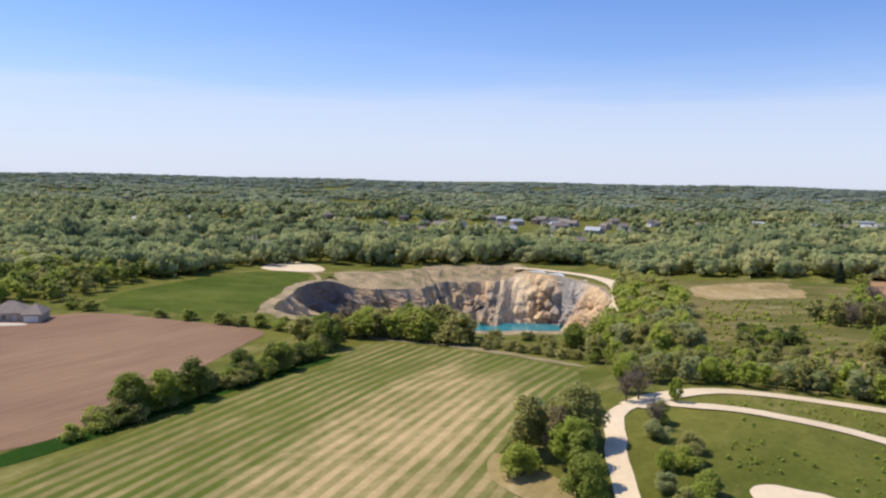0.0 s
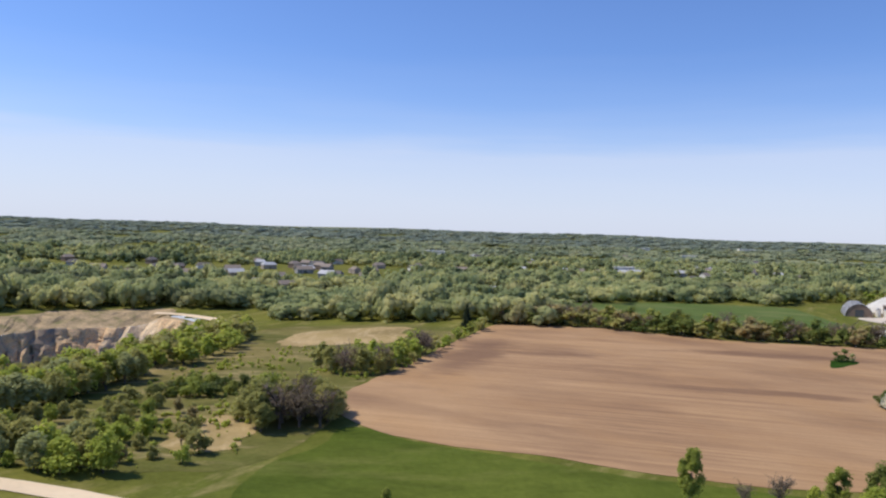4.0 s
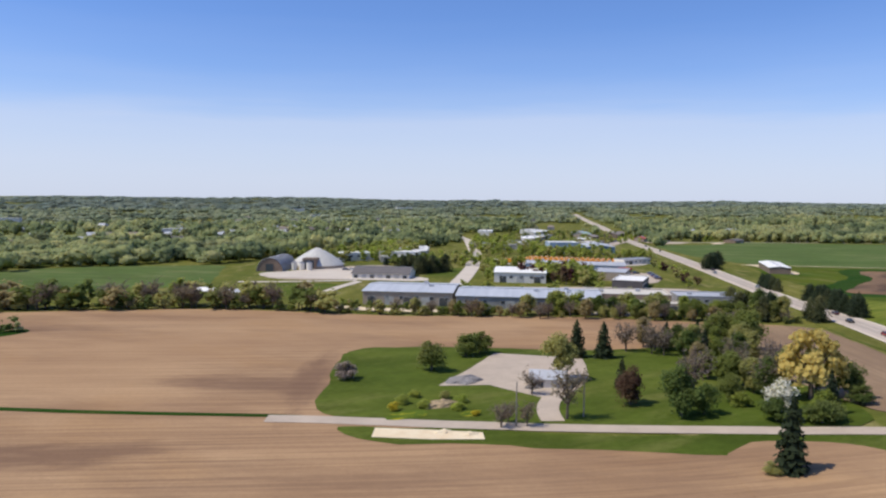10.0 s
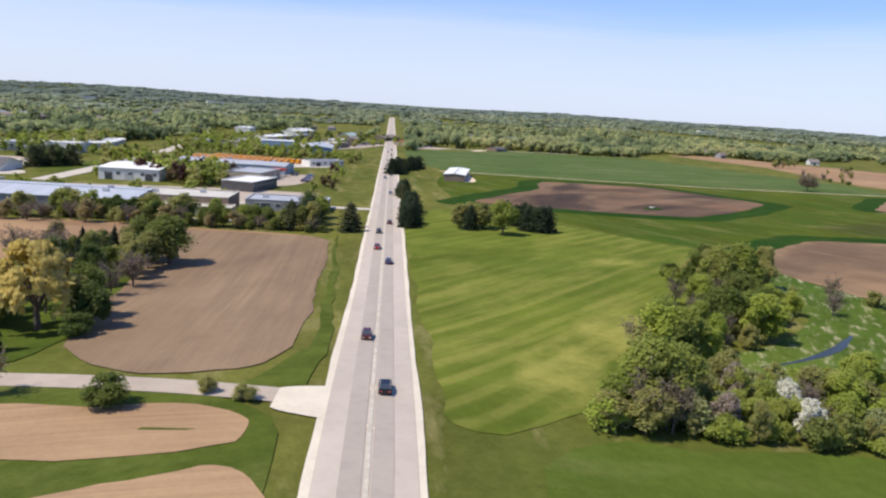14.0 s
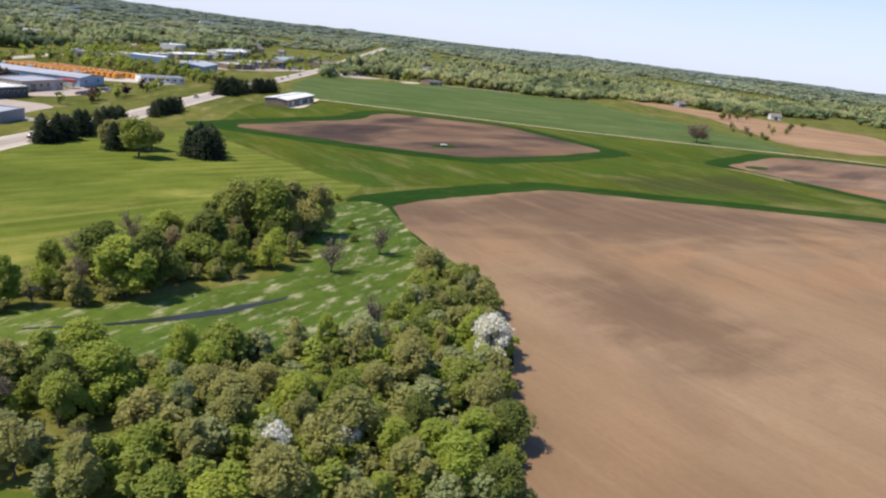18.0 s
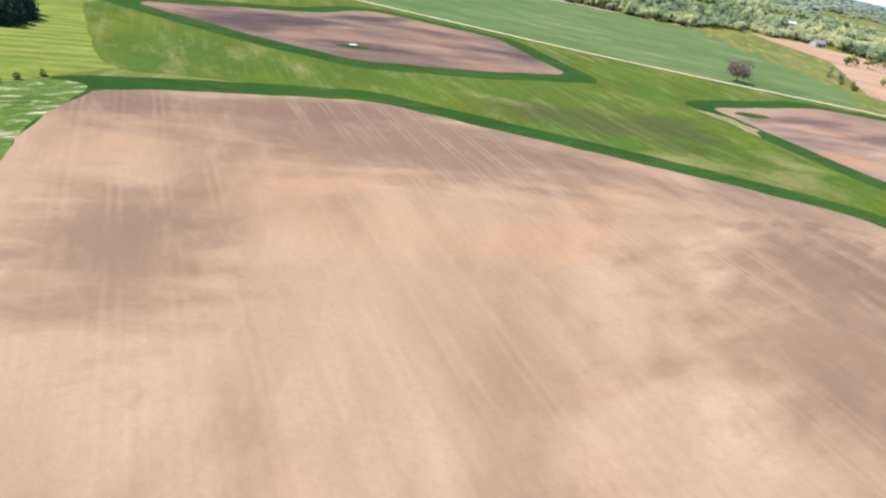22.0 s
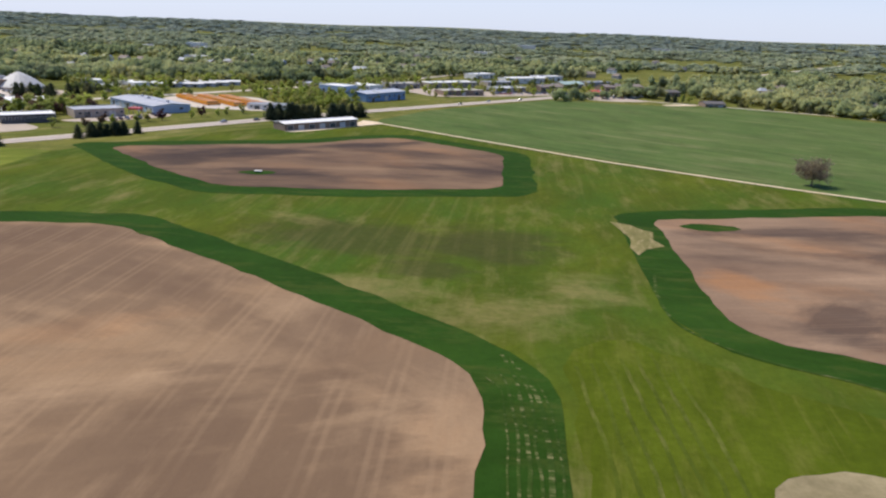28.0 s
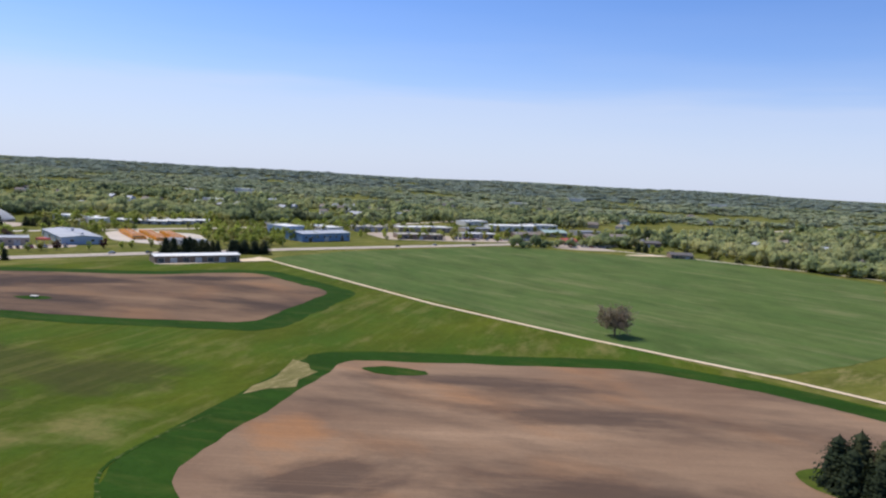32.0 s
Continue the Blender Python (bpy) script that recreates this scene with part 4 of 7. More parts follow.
def baretree(name, mat, seed, width=0.34, boughs=18, twigs=8):
    """A tree in bud: many fine branches and a thin veil of buds."""
    r = np.random.default_rng(seed)
    wood, tips = [tube([(0, 0, -0.01), (0.01, 0, 0.25), (0, 0.02, 0.6)], [0.028, 0.02, 0.008], 6)], []
    for n in range(boughs):
        a, z = n * 2.4 + r.uniform(-0.4, 0.4), r.uniform(0.14, 0.55)
        end = np.array((math.cos(a) * width * r.uniform(0.5, 0.95), math.sin(a) * width * r.uniform(0.5, 0.95), min(0.98, z + r.uniform(0.2, 0.5))))
        s = np.array((0, 0, z))
        if width > 0.5:
            t = math.asin(r.uniform(-0.55, 1.0))
            end = np.array((math.cos(a) * math.cos(t) * width, math.sin(a) * math.cos(t) * width, 0.55 + 0.42 * math.sin(t))) * r.uniform(0.7, 1.0)
            s[2] = r.uniform(0.2, 0.4)
        wood.append(tube([s, s * 0.55 + end * 0.45 - (0, 0, 0.03), end], [0.012, 0.008, 0.003], 4))
        for _ in range(twigs):
            k = r.uniform(0.35, 0.95)
            p = s * (1 - k) + end * k
            tip = p + r.normal(0, 0.09, 3) + (0, 0, 0.05)
            wood.append(tube([p, tip], [0.005, 0.002], 3))
            tips += [p * (1 - w) + tip * w for w in r.uniform(0.3, 1.2, 9)]
    tips = np.array(tips) + r.normal(0, 0.02, (len(tips), 3))
    return mesh_of(name + "_trunk", *joined(wood), M["bark"]), mesh_of(name + "_crown", *quads(tips, tips - (0, 0, 0.4), 0.016, r, 1.0), M[mat])


def conifer(name, seed, width=0.22, tiers=15, per=46, taper=0.85):
    """A spruce: tiers of drooping sprays round a straight stem."""
    r = np.random.default_rng(seed)
    pieces = []
    for n in range(tiers):
        k = n / (tiers - 1)
        z, q = 0.07 + 0.9 * k, width * (1 - k) ** taper * r.uniform(0.85, 1.1) + 0.012
        m = max(8, int(per * (1 - k * 0.75)))
        a = r.uniform(0, 2 * math.pi, m)
        w = r.uniform(0.35, 1.0, m)
        c = np.stack([np.cos(a) * q * w, np.sin(a) * q * w, z - 0.05 * w + r.normal(0, 0.012, m)], 1)
        pieces.append(quads(c, np.stack([np.cos(a) * 0.6, np.sin(a) * 0.6, 0.7 + 0 * a], 1), 0.034 * (1.15 - 0.6 * k), r, 0.35, 1.5))
        ring = [(math.cos(b) * q * 0.7 * r.uniform(0.7, 1.1), math.sin(b) * q * 0.7 * r.uniform(0.7, 1.1), z - 0.045) for b in np.linspace(0, 2 * math.pi, 8)[:-1]]
        pieces.append(([(0, 0, z + 0.07), *ring], [[0, 1 + i, 1 + (i + 1) % 7] for i in range(7)]))
    return mesh_of(name + "_trunk", *tube([(0, 0, -0.01), (0, 0, 0.9)], [0.018, 0.004], 6), M["bark"]), mesh_of(name + "_crown", *joined(pieces), M["needle"])


def weeping(name, seed):
    """A willow: hanging curtains of yellow twigs."""
    r = np.random.default_rng(seed)
    pieces = []
    for _ in range(60):
        a, q = r.uniform(0, 2 * math.pi), 0.40 * math.sqrt(r.uniform(0.02, 1))
        top = np.array((math.cos(a) * q, math.sin(a) * q, 0.98 - 0.5 * (q / 0.42) ** 2 + r.normal(0, 0.03)))
        drop = r.uniform(0.12, 0.36) * (0.5 + q)
        n = 34
        k = r.uniform(0, 1, n)
        c = top + np.stack([r.normal(0, 0.035, n), r.normal(0, 0.035, n), -k * drop], 1)
        pieces.append(quads(c, np.tile((math.cos(a), math.sin(a), 0.5), (n, 1)), 0.026, r, 0.5, 1.6))
        pieces.append((top - (0, 0, 0.06) + ICO1[0] * 0.055 * (1, 1, 1.2), ICO1[1]))
    wood = [tube([(0, 0, -0.01), (0.01, 0, 0.2), (0, 0.01, 0.5)], [0.04, 0.032, 0.015], 7)]
    for n in range(7):
        a = n * 0.9
        wood.append(tube([(0, 0, 0.22), (math.cos(a) * 0.15, math.sin(a) * 0.15, 0.55), (math.cos(a) * 0.27, math.sin(a) * 0.27, 0.75)], [0.018, 0.012, 0.005], 4))
    return mesh_of(name + "_trunk", *joined(wood), M["bark"]), mesh_of(name + "_crown", *joined(pieces), M["leaf_willow"])


KINDS, PLAIN = {}, {}
for kind, mat, some in (("fresh", "leaf_fresh", 3), ("green", "leaf_green", 3), ("olive", "leaf_olive", 3), ("dark", "leaf_dark", 2), ("white", "leaf_white", 2),
                        ("pink", "leaf_pink", 1), ("red", "leaf_red", 1), ("yellow", "leaf_yellow", 1), ("pale", "leaf_pale", 2), ("rusty", "leaf_rusty", 2), ("deep", "leaf_deep", 3)):
    KINDS[kind] = [broadleaf(kind, mat, 11 + n * 5 + len(kind), 26 + 4 * n, 160, 0.0215, 0.36 + 0.03 * n, 0.07 + 0.05 * (n % 2), core=0.42) for n in range(some)]
    KINDS[kind + "_bush"] = [broadleaf(kind + "_bush", mat, 31 + n * 3 + len(kind), 20, 130, 0.0275, 0.50, 0.0, limbs=3, core=0.42) for n in range(min(some, 2))]
    PLAIN[kind] = [broadleaf(kind + "_far", mat, 12 + n * 5 + len(kind), 18 + 2 * n, 44, 0.040, 0.36 + 0.03 * n, 0.07 + 0.05 * (n % 2), limbs=2, core=0.5) for n in range(some)]
    PLAIN[kind + "_bush"] = [broadleaf(kind + "_bush_far", mat, 33 + n * 3 + len(kind), 15, 40, 0.050, 0.50, 0.0, limbs=1, core=0.5) for n in range(min(some, 2))]
KINDS["airy"] = [broadleaf("airy", "leaf_olive", 90 + n, 20, 40, 0.028, 0.33, 0.14, 0.7, limbs=14) for n in range(2)]
PLAIN["airy"] = [broadleaf("airy_far", "leaf_olive", 92 + n, 16, 20, 0.042, 0.33, 0.14, 0.7, limbs=6) for n in range(2)]
KINDS["bare"] = PLAIN["bare"] = [baretree("bare", "twig", 60 + n) for n in range(3)]
KINDS["oak"] = PLAIN["oak"] = [baretree("oak", "twig", 66, 0.60, 46, 14)]
KINDS["spruce"] = PLAIN["spruce"] = [conifer("spruce", 70 + n, 0.20, 17, 62, 0.55) for n in range(3)]
KINDS["pine"] = PLAIN["pine"] = [conifer("pine", 80 + n, 0.47, 13, 84, 0.30) for n in range(2)]
KINDS["willow"] = PLAIN["willow"] = [weeping("willow", 5)]


DISTANT = {}
for kind, mat, some in (("fresh", "leaf_fresh", 2), ("green", "leaf_green", 3), ("olive", "leaf_olive", 2), ("dark", "leaf_dark", 1), ("red", "leaf_red", 1), ("deep", "leaf_deep", 2), ("pale", "leaf_pale", 1), ("rusty", "leaf_rusty", 1)):
    DISTANT[kind] = [broadleaf(kind + "_distant", mat, 15 + n * 5 + len(kind), 8, 14, 0.07, 0.38, 0.05, limbs=0) for n in range(some)]
    DISTANT[kind + "_bush"] = [broadleaf(kind + "_bush_distant", mat, 37 + n * 3 + len(kind), 6, 12, 0.09, 0.50, 0.0, limbs=0) for n in range(some)]
DISTANT["airy"] = DISTANT["olive"]


def form(kind, y):
    """The tree's meshes; beyond the near fields the leaves are fewer and larger."""
    some = DISTANT[kind] if y > 290 and kind in DISTANT else (PLAIN if y > 235 else KINDS)[kind]
    return some[int(rng.integers(len(some)))]


SAYS = {"fresh": "yellow-green broad-leaved tree in fresh leaf", "green": "green broad-leaved tree in full leaf", "olive": "olive-green tree with budding leaves",
        "dark": "dark green dense round tree", "white": "small tree covered in white blossom", "pink": "small tree with pale pinkish blossom",
        "red": "dark red-leaved ornamental tree", "yellow": "yellow flowering tree", "airy": "airy olive tree with thin young leaves", "bare": "nearly bare tree with pinkish-brown twigs", "deep": "deep green broad-leaved tree in full leaf", "oak": "broad round-crowned tree with bare brown twigs", "pale": "pale grey-green tree in young leaf", "rusty": "olive-brown tree with opening buds",
        "spruce": "tall dark green spruce", "pine": "broad dark green pine", "willow": "large golden-yellow willow"}


def tree(kind, x, y, high, wide=1.0, where="", group=""):
    """One tree of that kind and height; wide stretches its crown."""
    trunk, crown = form(kind, y)
    low = kind.endswith("_bush")
    if low:
        high, wide = high * 0.92, wide * 1.25
    name = {"white": "blossom_tree", "pink": "blossom_tree", "bare": "bare_tree", "oak": "bare_tree", "spruce": "spruce_tree", "pine": "pine_tree", "willow": "willow_tree", "red": "red_tree"}.get(kind, "tree")
    root = new("bush" if low else name, None)
    root.empty_display_size = 0.5
    root.matrix_world = pose(x, y, on(x, y) - 0.05, 0, 0, rng.uniform(0, 360)) @ Matrix.Diagonal((high * wide, high * wide, high, 1))
    for name, me in (("trunk" if not low else "stem", trunk), ("crown" if not low else "foliage", crown)):
        ob = new(name, me)
        ob.parent = root
    words = SAYS[kind.replace("_bush", "")]
    if low:
        words = words.replace("broad-leaved tree", "bush").replace("small tree", "bush").replace("tree", "bush")
    return tagged(root, (words + " " + where).strip(), "bush" if low else "tree", group)


def scatter(outline, gap, kinds, low, high, where, group, seed, wide=(0.8, 1.25)):
    """Trees over an area, no two nearer than gap; taller ones spread further."""
    r = np.random.default_rng(seed)
    xs, ys = [p[0] for p in outline], [p[1] for p in outline]
    took = []
    for _ in range(9000):
        x, y = r.uniform(min(xs), max(xs)), r.uniform(min(ys), max(ys))
        if inside(np.array([x]), np.array([y]), outline)[0] and all((x - a) ** 2 + (y - b) ** 2 > gap * gap for a, b in took):
            took.append((x, y))
    for x, y in took:
        k = kinds[int(r.integers(len(kinds)))]
        h = r.uniform(low, high) * (0.62 if k.endswith("bush") else 1)
        tree(k, x, y, h, r.uniform(*wide), where, group)


def thicket(name, spots, label, sparse=True):
    """A hedge or thicket too dense to count: one mesh of many small trees."""
    vs, fs, ms, o = [], [], [], 0
    mats = {}
    for k, x, y, h, w in spots:
        trunk, crown = form(k, max(y, 236) if sparse else y)
        a = rng.uniform(0, 2 * math.pi)
        for me in (trunk, crown):
            m = me.materials[0]
            slot = mats.setdefault(m.name, (len(mats), m))[0]
            c = np.empty(len(me.vertices) * 3)
            me.vertices.foreach_get("co", c)
            c = c.reshape(-1, 3) * (h * w, h * w, h)
            c = np.stack([c[:, 0] * math.cos(a) - c[:, 1] * math.sin(a) + x, c[:, 0] * math.sin(a) + c[:, 1] * math.cos(a) + y, c[:, 2] + on(x, y) - 0.05], 1)
            vs.append(c)
            fs += [tuple(i + o for i in p.vertices) for p in me.polygons]
            ms += [slot] * len(me.polygons)
            o += len(c)
    me = bpy.data.meshes.new(name)
    me.from_pydata(np.concatenate(vs).tolist(), [], fs)
    for _, m in sorted(mats.values(), key=lambda p: p[0]):
        me.materials.append(m)
    me.polygons.foreach_set("material_index", np.array(ms, dtype=np.int32))
    me.update()
    return tagged(new(name, me), label, "hedge", kind="stuff")


def row_spots(line, gap, kinds, low, high, seed, off=2.0, wide=(0.9, 1.4)):
    r = np.random.default_rng(seed)
    line, spots = [Vector(p) for p in line], []
    for a, b in zip(line, line[1:]):
        n = max(1, round((b - a).length / gap))
        for k in range(n):
            p = a.lerp(b, (k + r.uniform(0.1, 0.9)) / n)
            kind = kinds[int(r.integers(len(kinds)))]
            spots.append((kind, p.x + r.normal(0, off), p.y + r.normal(0, off), r.uniform(low, high) * (0.6 if kind.endswith("bush") else 1), r.uniform(*wide)))
    return spots


def area_spots(outline, gap, kinds, low, high, seed, wide=(0.9, 1.3)):
    r = np.random.default_rng(seed)
    xs, ys, took = [p[0] for p in outline], [p[1] for p in outline], []
    for _ in range(9000):
        x, y = r.uniform(min(xs), max(xs)), r.uniform(min(ys), max(ys))
        if inside(np.array([x]), np.array([y]), outline)[0] and all((x - a) ** 2 + (y - b) ** 2 > gap * gap for a, b in took):
            took.append((x, y))
    out = []
    for x, y in took:
        k = kinds[int(r.integers(len(kinds)))]
        out.append((k, x, y, r.uniform(low, high), r.uniform(*wide)))
    return out


def along(line, gap, kinds, low, high, where, group, seed, off=2.0, wide=(0.85, 1.3)):
    """A row of trees along a line."""
    r = np.random.default_rng(seed)
    line = [Vector(p) for p in line]
    for a, b in zip(line, line[1:]):
        n = max(1, round((b - a).length / gap))
        for k in range(n):
            p = a.lerp(b, (k + r.uniform(0.1, 0.9)) / n)
            kind = kinds[int(r.integers(len(kinds)))]
            h = r.uniform(low, high) * (0.6 if kind.endswith("bush") else 1)
            tree(kind, p.x + r.normal(0, off), p.y + r.normal(0, off), h, r.uniform(*wide), where, group)


# hedges round the hay field
along([(-66, 148), (-59, 165), (-52, 178), (-44, 192), (-37, 210), (-31, 232)], 2.8, ["green", "deep", "fresh", "green_bush", "olive_bush", "deep_bush"], 7.0, 10.0, "in a field hedge", "hedge trees", 1, 1.3, (1.1, 1.45))
thicket("hedge_undergrowth", row_spots([(-68, 144), (-59, 165), (-52, 178), (-44, 192), (-37, 210), (-31, 232), (-34, 250)], 1.6, ["green_bush", "olive_bush", "fresh_bush"], 4.5, 8.0, 61, 1.4, (1.1, 1.5)), "dense green undergrowth at the foot of a field hedge")
quarry_row = (row_spots([(-40, 238), (-32, 247), (-12, 245), (8, 238), (24, 228), (38, 216), (47, 204)], 2.7, ["olive", "green", "airy", "fresh", "olive_bush", "green_bush"], 6, 9.0, 2, 1.8, (1.1, 1.6))
        + row_spots([(-34, 256), (-10, 258), (16, 252), (42, 236), (60, 220)], 3.0, ["olive", "airy", "bare", "green_bush", "olive", "green"], 6, 9.5, 3, 2.5, (1.1, 1.6)))
# over the water the hedge is low
thicket("quarry_hedge", [(k if not 12 < x < 44 else "olive_bush", x, y, h * 1.22 if not 12 < x < 44 else 3.2, w) for k, x, y, h, w in quarry_row], "thick hedge of budding olive and green trees along the quarry")
for x, y, h in ((-100, 274, 5), (-88, 270, 6), (-74, 264, 7), (-68, 262, 6), (-60, 261, 7), (-52, 256, 7), (-131, 284, 6), (-139, 287, 7), (-46, 252, 6)):
    tree("green_bush", x, y, h * 0.8, 1.35, "on the field edge", "field edge bushes")
tree("green_bush", -84, 138, 4.0, 1.0, "on the field edge", "field edge bushes")
thicket("wood_edge", area_spots([(-240, 292), (-156, 296), (-148, 318), (-150, 350), (-134, 396), (-170, 420), (-250, 400)], 6.6, ["green", "olive", "deep", "fresh", "deep"], 8, 12, 82), "edge of dense green woods beside the meadow")
# the clump by the sand track, the fork tree, the scrub
for k, x, y, h, w in (("olive", 18, 124, 11, 1.1), ("fresh", 24, 118, 9, 1.2), ("olive", 27, 127, 11, 1.2), ("rusty", 23, 123, 9, 1.1), ("green", 25, 111, 9.5, 1.0), ("pale", 20, 130, 8, 1.1),
                      ("fresh_bush", 16, 116, 6, 1.1), ("olive", 26, 133, 8, 1.0), ("fresh", 43, 158, 9, 1.0), ("green", 24, 104, 9, 1.0), ("bare", 44, 152, 8, 1.1), ("bare", 41, 150, 7, 1.1), ("fresh", 51, 150, 5.5, 0.9),
                      ("bare", 42, 133, 6, 0.9), ("green_bush", 44, 136, 4.5, 0.9), ("pale_bush", 41, 128, 4, 1.1), ("olive_bush", 45, 122, 4.0, 1.1), ("fresh_bush", 42, 116, 4.2, 1.1), ("olive_bush", 44, 118, 3.6, 1.1), ("fresh_bush", 39, 116, 3.8, 1.0),
                      ("fresh_bush", 41, 104, 4.6, 1.1), ("fresh_bush", 43, 108, 4, 1.1), ("olive_bush", 38, 103, 4.0, 1.1), ("pale_bush", 37, 109, 3.5, 1.0)):
    tree(k, x, y, h, w, "beside the sand track", "track-side trees")
thicket("scrub_wood", area_spots([(52, 172), (70, 172), (100, 170), (114, 168), (108, 182), (92, 192), (72, 200), (58, 210), (50, 200)], 4.6, ["fresh_bush", "fresh", "airy", "fresh", "pale", "olive_bush", "olive"], 5.5, 8.5, 4), "dense young scrub wood of fresh green trees near the quarry")
thicket("scrub_wood", area_spots([(56, 214), (72, 205), (84, 240), (96, 288), (84, 300), (66, 268), (54, 244)], 5.4, ["fresh", "fresh_bush", "fresh", "olive", "airy", "pale"], 8, 12, 5), "dense young scrub wood of fresh green trees near the quarry")
thicket("scrub_wood", area_spots([(78, 300), (100, 300), (112, 340), (120, 390), (106, 420), (92, 380)], 7.0, ["fresh", "airy", "fresh", "olive"], 9, 13, 6), "dense young scrub wood of fresh green trees near the quarry")
scatter([(104, 248), (124, 250), (132, 264), (112, 272)], 4.6, ["dark_bush", "green_bush"], 6, 9, "in the scrub", "scrub bushes", 7)
scatter([(136, 206), (153, 212), (158, 228), (146, 236), (132, 224)], 5.0, ["olive", "olive", "green", "bare", "olive_bush"], 10, 13, "at a field corner", "scrub trees", 8, (1.0, 1.3))
scatter([(160, 282), (176, 290), (196, 330), (190, 340), (164, 310), (152, 296)], 5.5, ["green", "fresh", "olive", "bare", "green_bush"], 8, 12, "along the tilled field", "scrub trees", 9)
along([(170, 284), (184, 304), (202, 346), (222, 392), (238, 418)], 6.5, ["green", "olive", "fresh_bush", "green_bush", "olive_bush"], 6, 9, "along the tilled field", "field edge trees", 10, 2.0)
thicket("scrub", area_spots([(100, 164), (118, 180), (130, 180), (128, 200), (118, 232), (100, 236), (70, 214), (96, 206), (90, 180)], 6.4, ["olive_bush", "fresh_bush", "airy", "fresh", "rusty", "olive_bush"], 3.0, 6.5, 21), "rough scrub of green and olive bushes and small trees")
for x, y, h in ((166, 160, 2.4), (171, 146, 2.6), (175, 145, 2.2), (182, 150, 2.4)):
    tree("green_bush", x, y, h, 0.8, "on the meadow", "meadow bushes")
tree("spruce", 229, 424, 13, 1.2, "at a field corner", "")
# hedgerow along the far side of the tilled field
HEDGE_D = [(246, 437), (300, 417), (342, 377), (392, 359), (445, 340), (505, 293), (540, 274), (577, 255), (606, 226), (634, 197)]
hedge_row = (row_spots(HEDGE_D, 2.8, ["deep", "olive", "deep", "bare", "deep_bush", "rusty", "dark_bush", "olive_bush"], 5.5, 9.5, 12, 1.8, (1.1, 1.6))
        + row_spots([(x + 4, y + 8) for x, y in HEDGE_D[:6]], 4.2, ["olive", "deep", "bare", "rusty", "green"], 7, 11, 13, 2.5, (1.0, 1.5)))
thicket("hedgerow", [(k, x, y, h * (0.62 if x > 485 else 1.25), w) for k, x, y, h, w in hedge_row], "mixed hedgerow of olive, green and bare trees behind the field")
along([(560, 268), (606, 232), (636, 202)], 4.2, ["deep", "green", "deep", "olive", "dark"], 7.5, 11, "by the works", "works trees", 14, 2.5, (1.0, 1.3))
along([(624, 206), (638, 214), (650, 230), (656, 250)], 5.0, ["pine", "green", "pine", "dark"], 8, 11, "beside the highway", "highway pines", 81, 1.6)
tree("pine", 642, 196, 11, 0.9, "beside the highway")
tree("pine", 648, 204, 9, 0.9, "beside the highway")
# trees between the works and along the side road
thicket("tree_belt", area_spots([(630, 376), (640, 335), (656, 336), (664, 352), (678, 378), (660, 396)], 6.0, ["green", "olive", "fresh", "green", "red"], 8, 13, 32), "belt of green and olive trees between the works")
thicket("tree_belt", area_spots([(700, 560), (780, 500), (840, 540), (800, 600), (860, 740), (830, 760), (760, 650)], 10, ["green", "olive", "fresh", "green"], 7, 11, 33), "belt of green and olive trees between the works")
thicket("tree_belt", area_spots([(560, 540), (600, 520), (640, 550), (700, 640), (760, 760), (700, 700), (620, 590)], 8, ["green", "olive", "green", "fresh"], 8, 12, 34), "belt of green and olive trees between the works")
thicket("tree_belt", row_spots([(500, 296), (540, 268), (590, 236), (618, 214)], 5.0, ["deep", "olive", "bare", "olive_bush", "bare", "rusty"], 5, 8.5, 39, 1.6, (0.9, 1.3)), "row of leafy trees before the factory halls")
thicket("tree_belt", area_spots([(640, 470), (668, 440), (690, 446), (676, 476), (664, 520), (640, 520)], 7.5, ["green", "olive", "fresh", "green"], 6, 10, 71), "belt of green and olive trees between the works")
thicket("tree_belt", area_spots([(740, 510), (800, 450), (830, 480), (810, 520), (770, 560)], 8.0, ["green", "olive", "fresh", "green"], 6, 10, 72), "belt of green and olive trees behind the bus yard")
thicket("tree_belt", area_spots([(560, 560), (640, 600), (700, 680), (780, 820), (700, 800), (600, 700), (540, 620)], 9.5, ["green", "olive", "fresh", "green"], 7, 11, 74), "belt of green and olive trees between the works")
thicket("tree_belt", area_spots([(590, 490), (608, 474), (620, 484), (632, 506), (608, 510)], 6.0, ["dark", "deep", "pine"], 6, 9, 75), "dark trees beside the side road")
along([(604, 376), (628, 404), (648, 430), (668, 460), (694, 500)], 9, ["green", "olive", "fresh", "dark", "green_bush"], 6, 9.5, "beside the side road", "works trees", 76, 2.5)
along([(540, 360), (562, 346), (600, 322), (640, 296)], 8, ["green", "olive", "fresh", "green_bush"], 5, 8, "behind the factory halls", "works trees", 77, 4.0)
along([(690, 300), (702, 322), (730, 352), (748, 384), (764, 408)], 11, ["green", "olive", "fresh", "red"], 5, 8, "along the highway", "works trees", 78, 2.5)
along([(590, 430), (600, 436), (614, 438)], 3.4, ["pine", "dark"], 10, 12.5, "beside the side road", "works pines", 36, 1.2)
along([(872, 590), (930, 680), (985, 760)], 12, ["green", "olive", "fresh"], 6, 9, "along the highway", "works trees", 37)
along([(1100, 690), (1160, 672), (1230, 622), (1290, 572)], 9, ["pine", "olive", "green"], 8, 11, "along the far field edge", "far field trees", 38, 3.0)
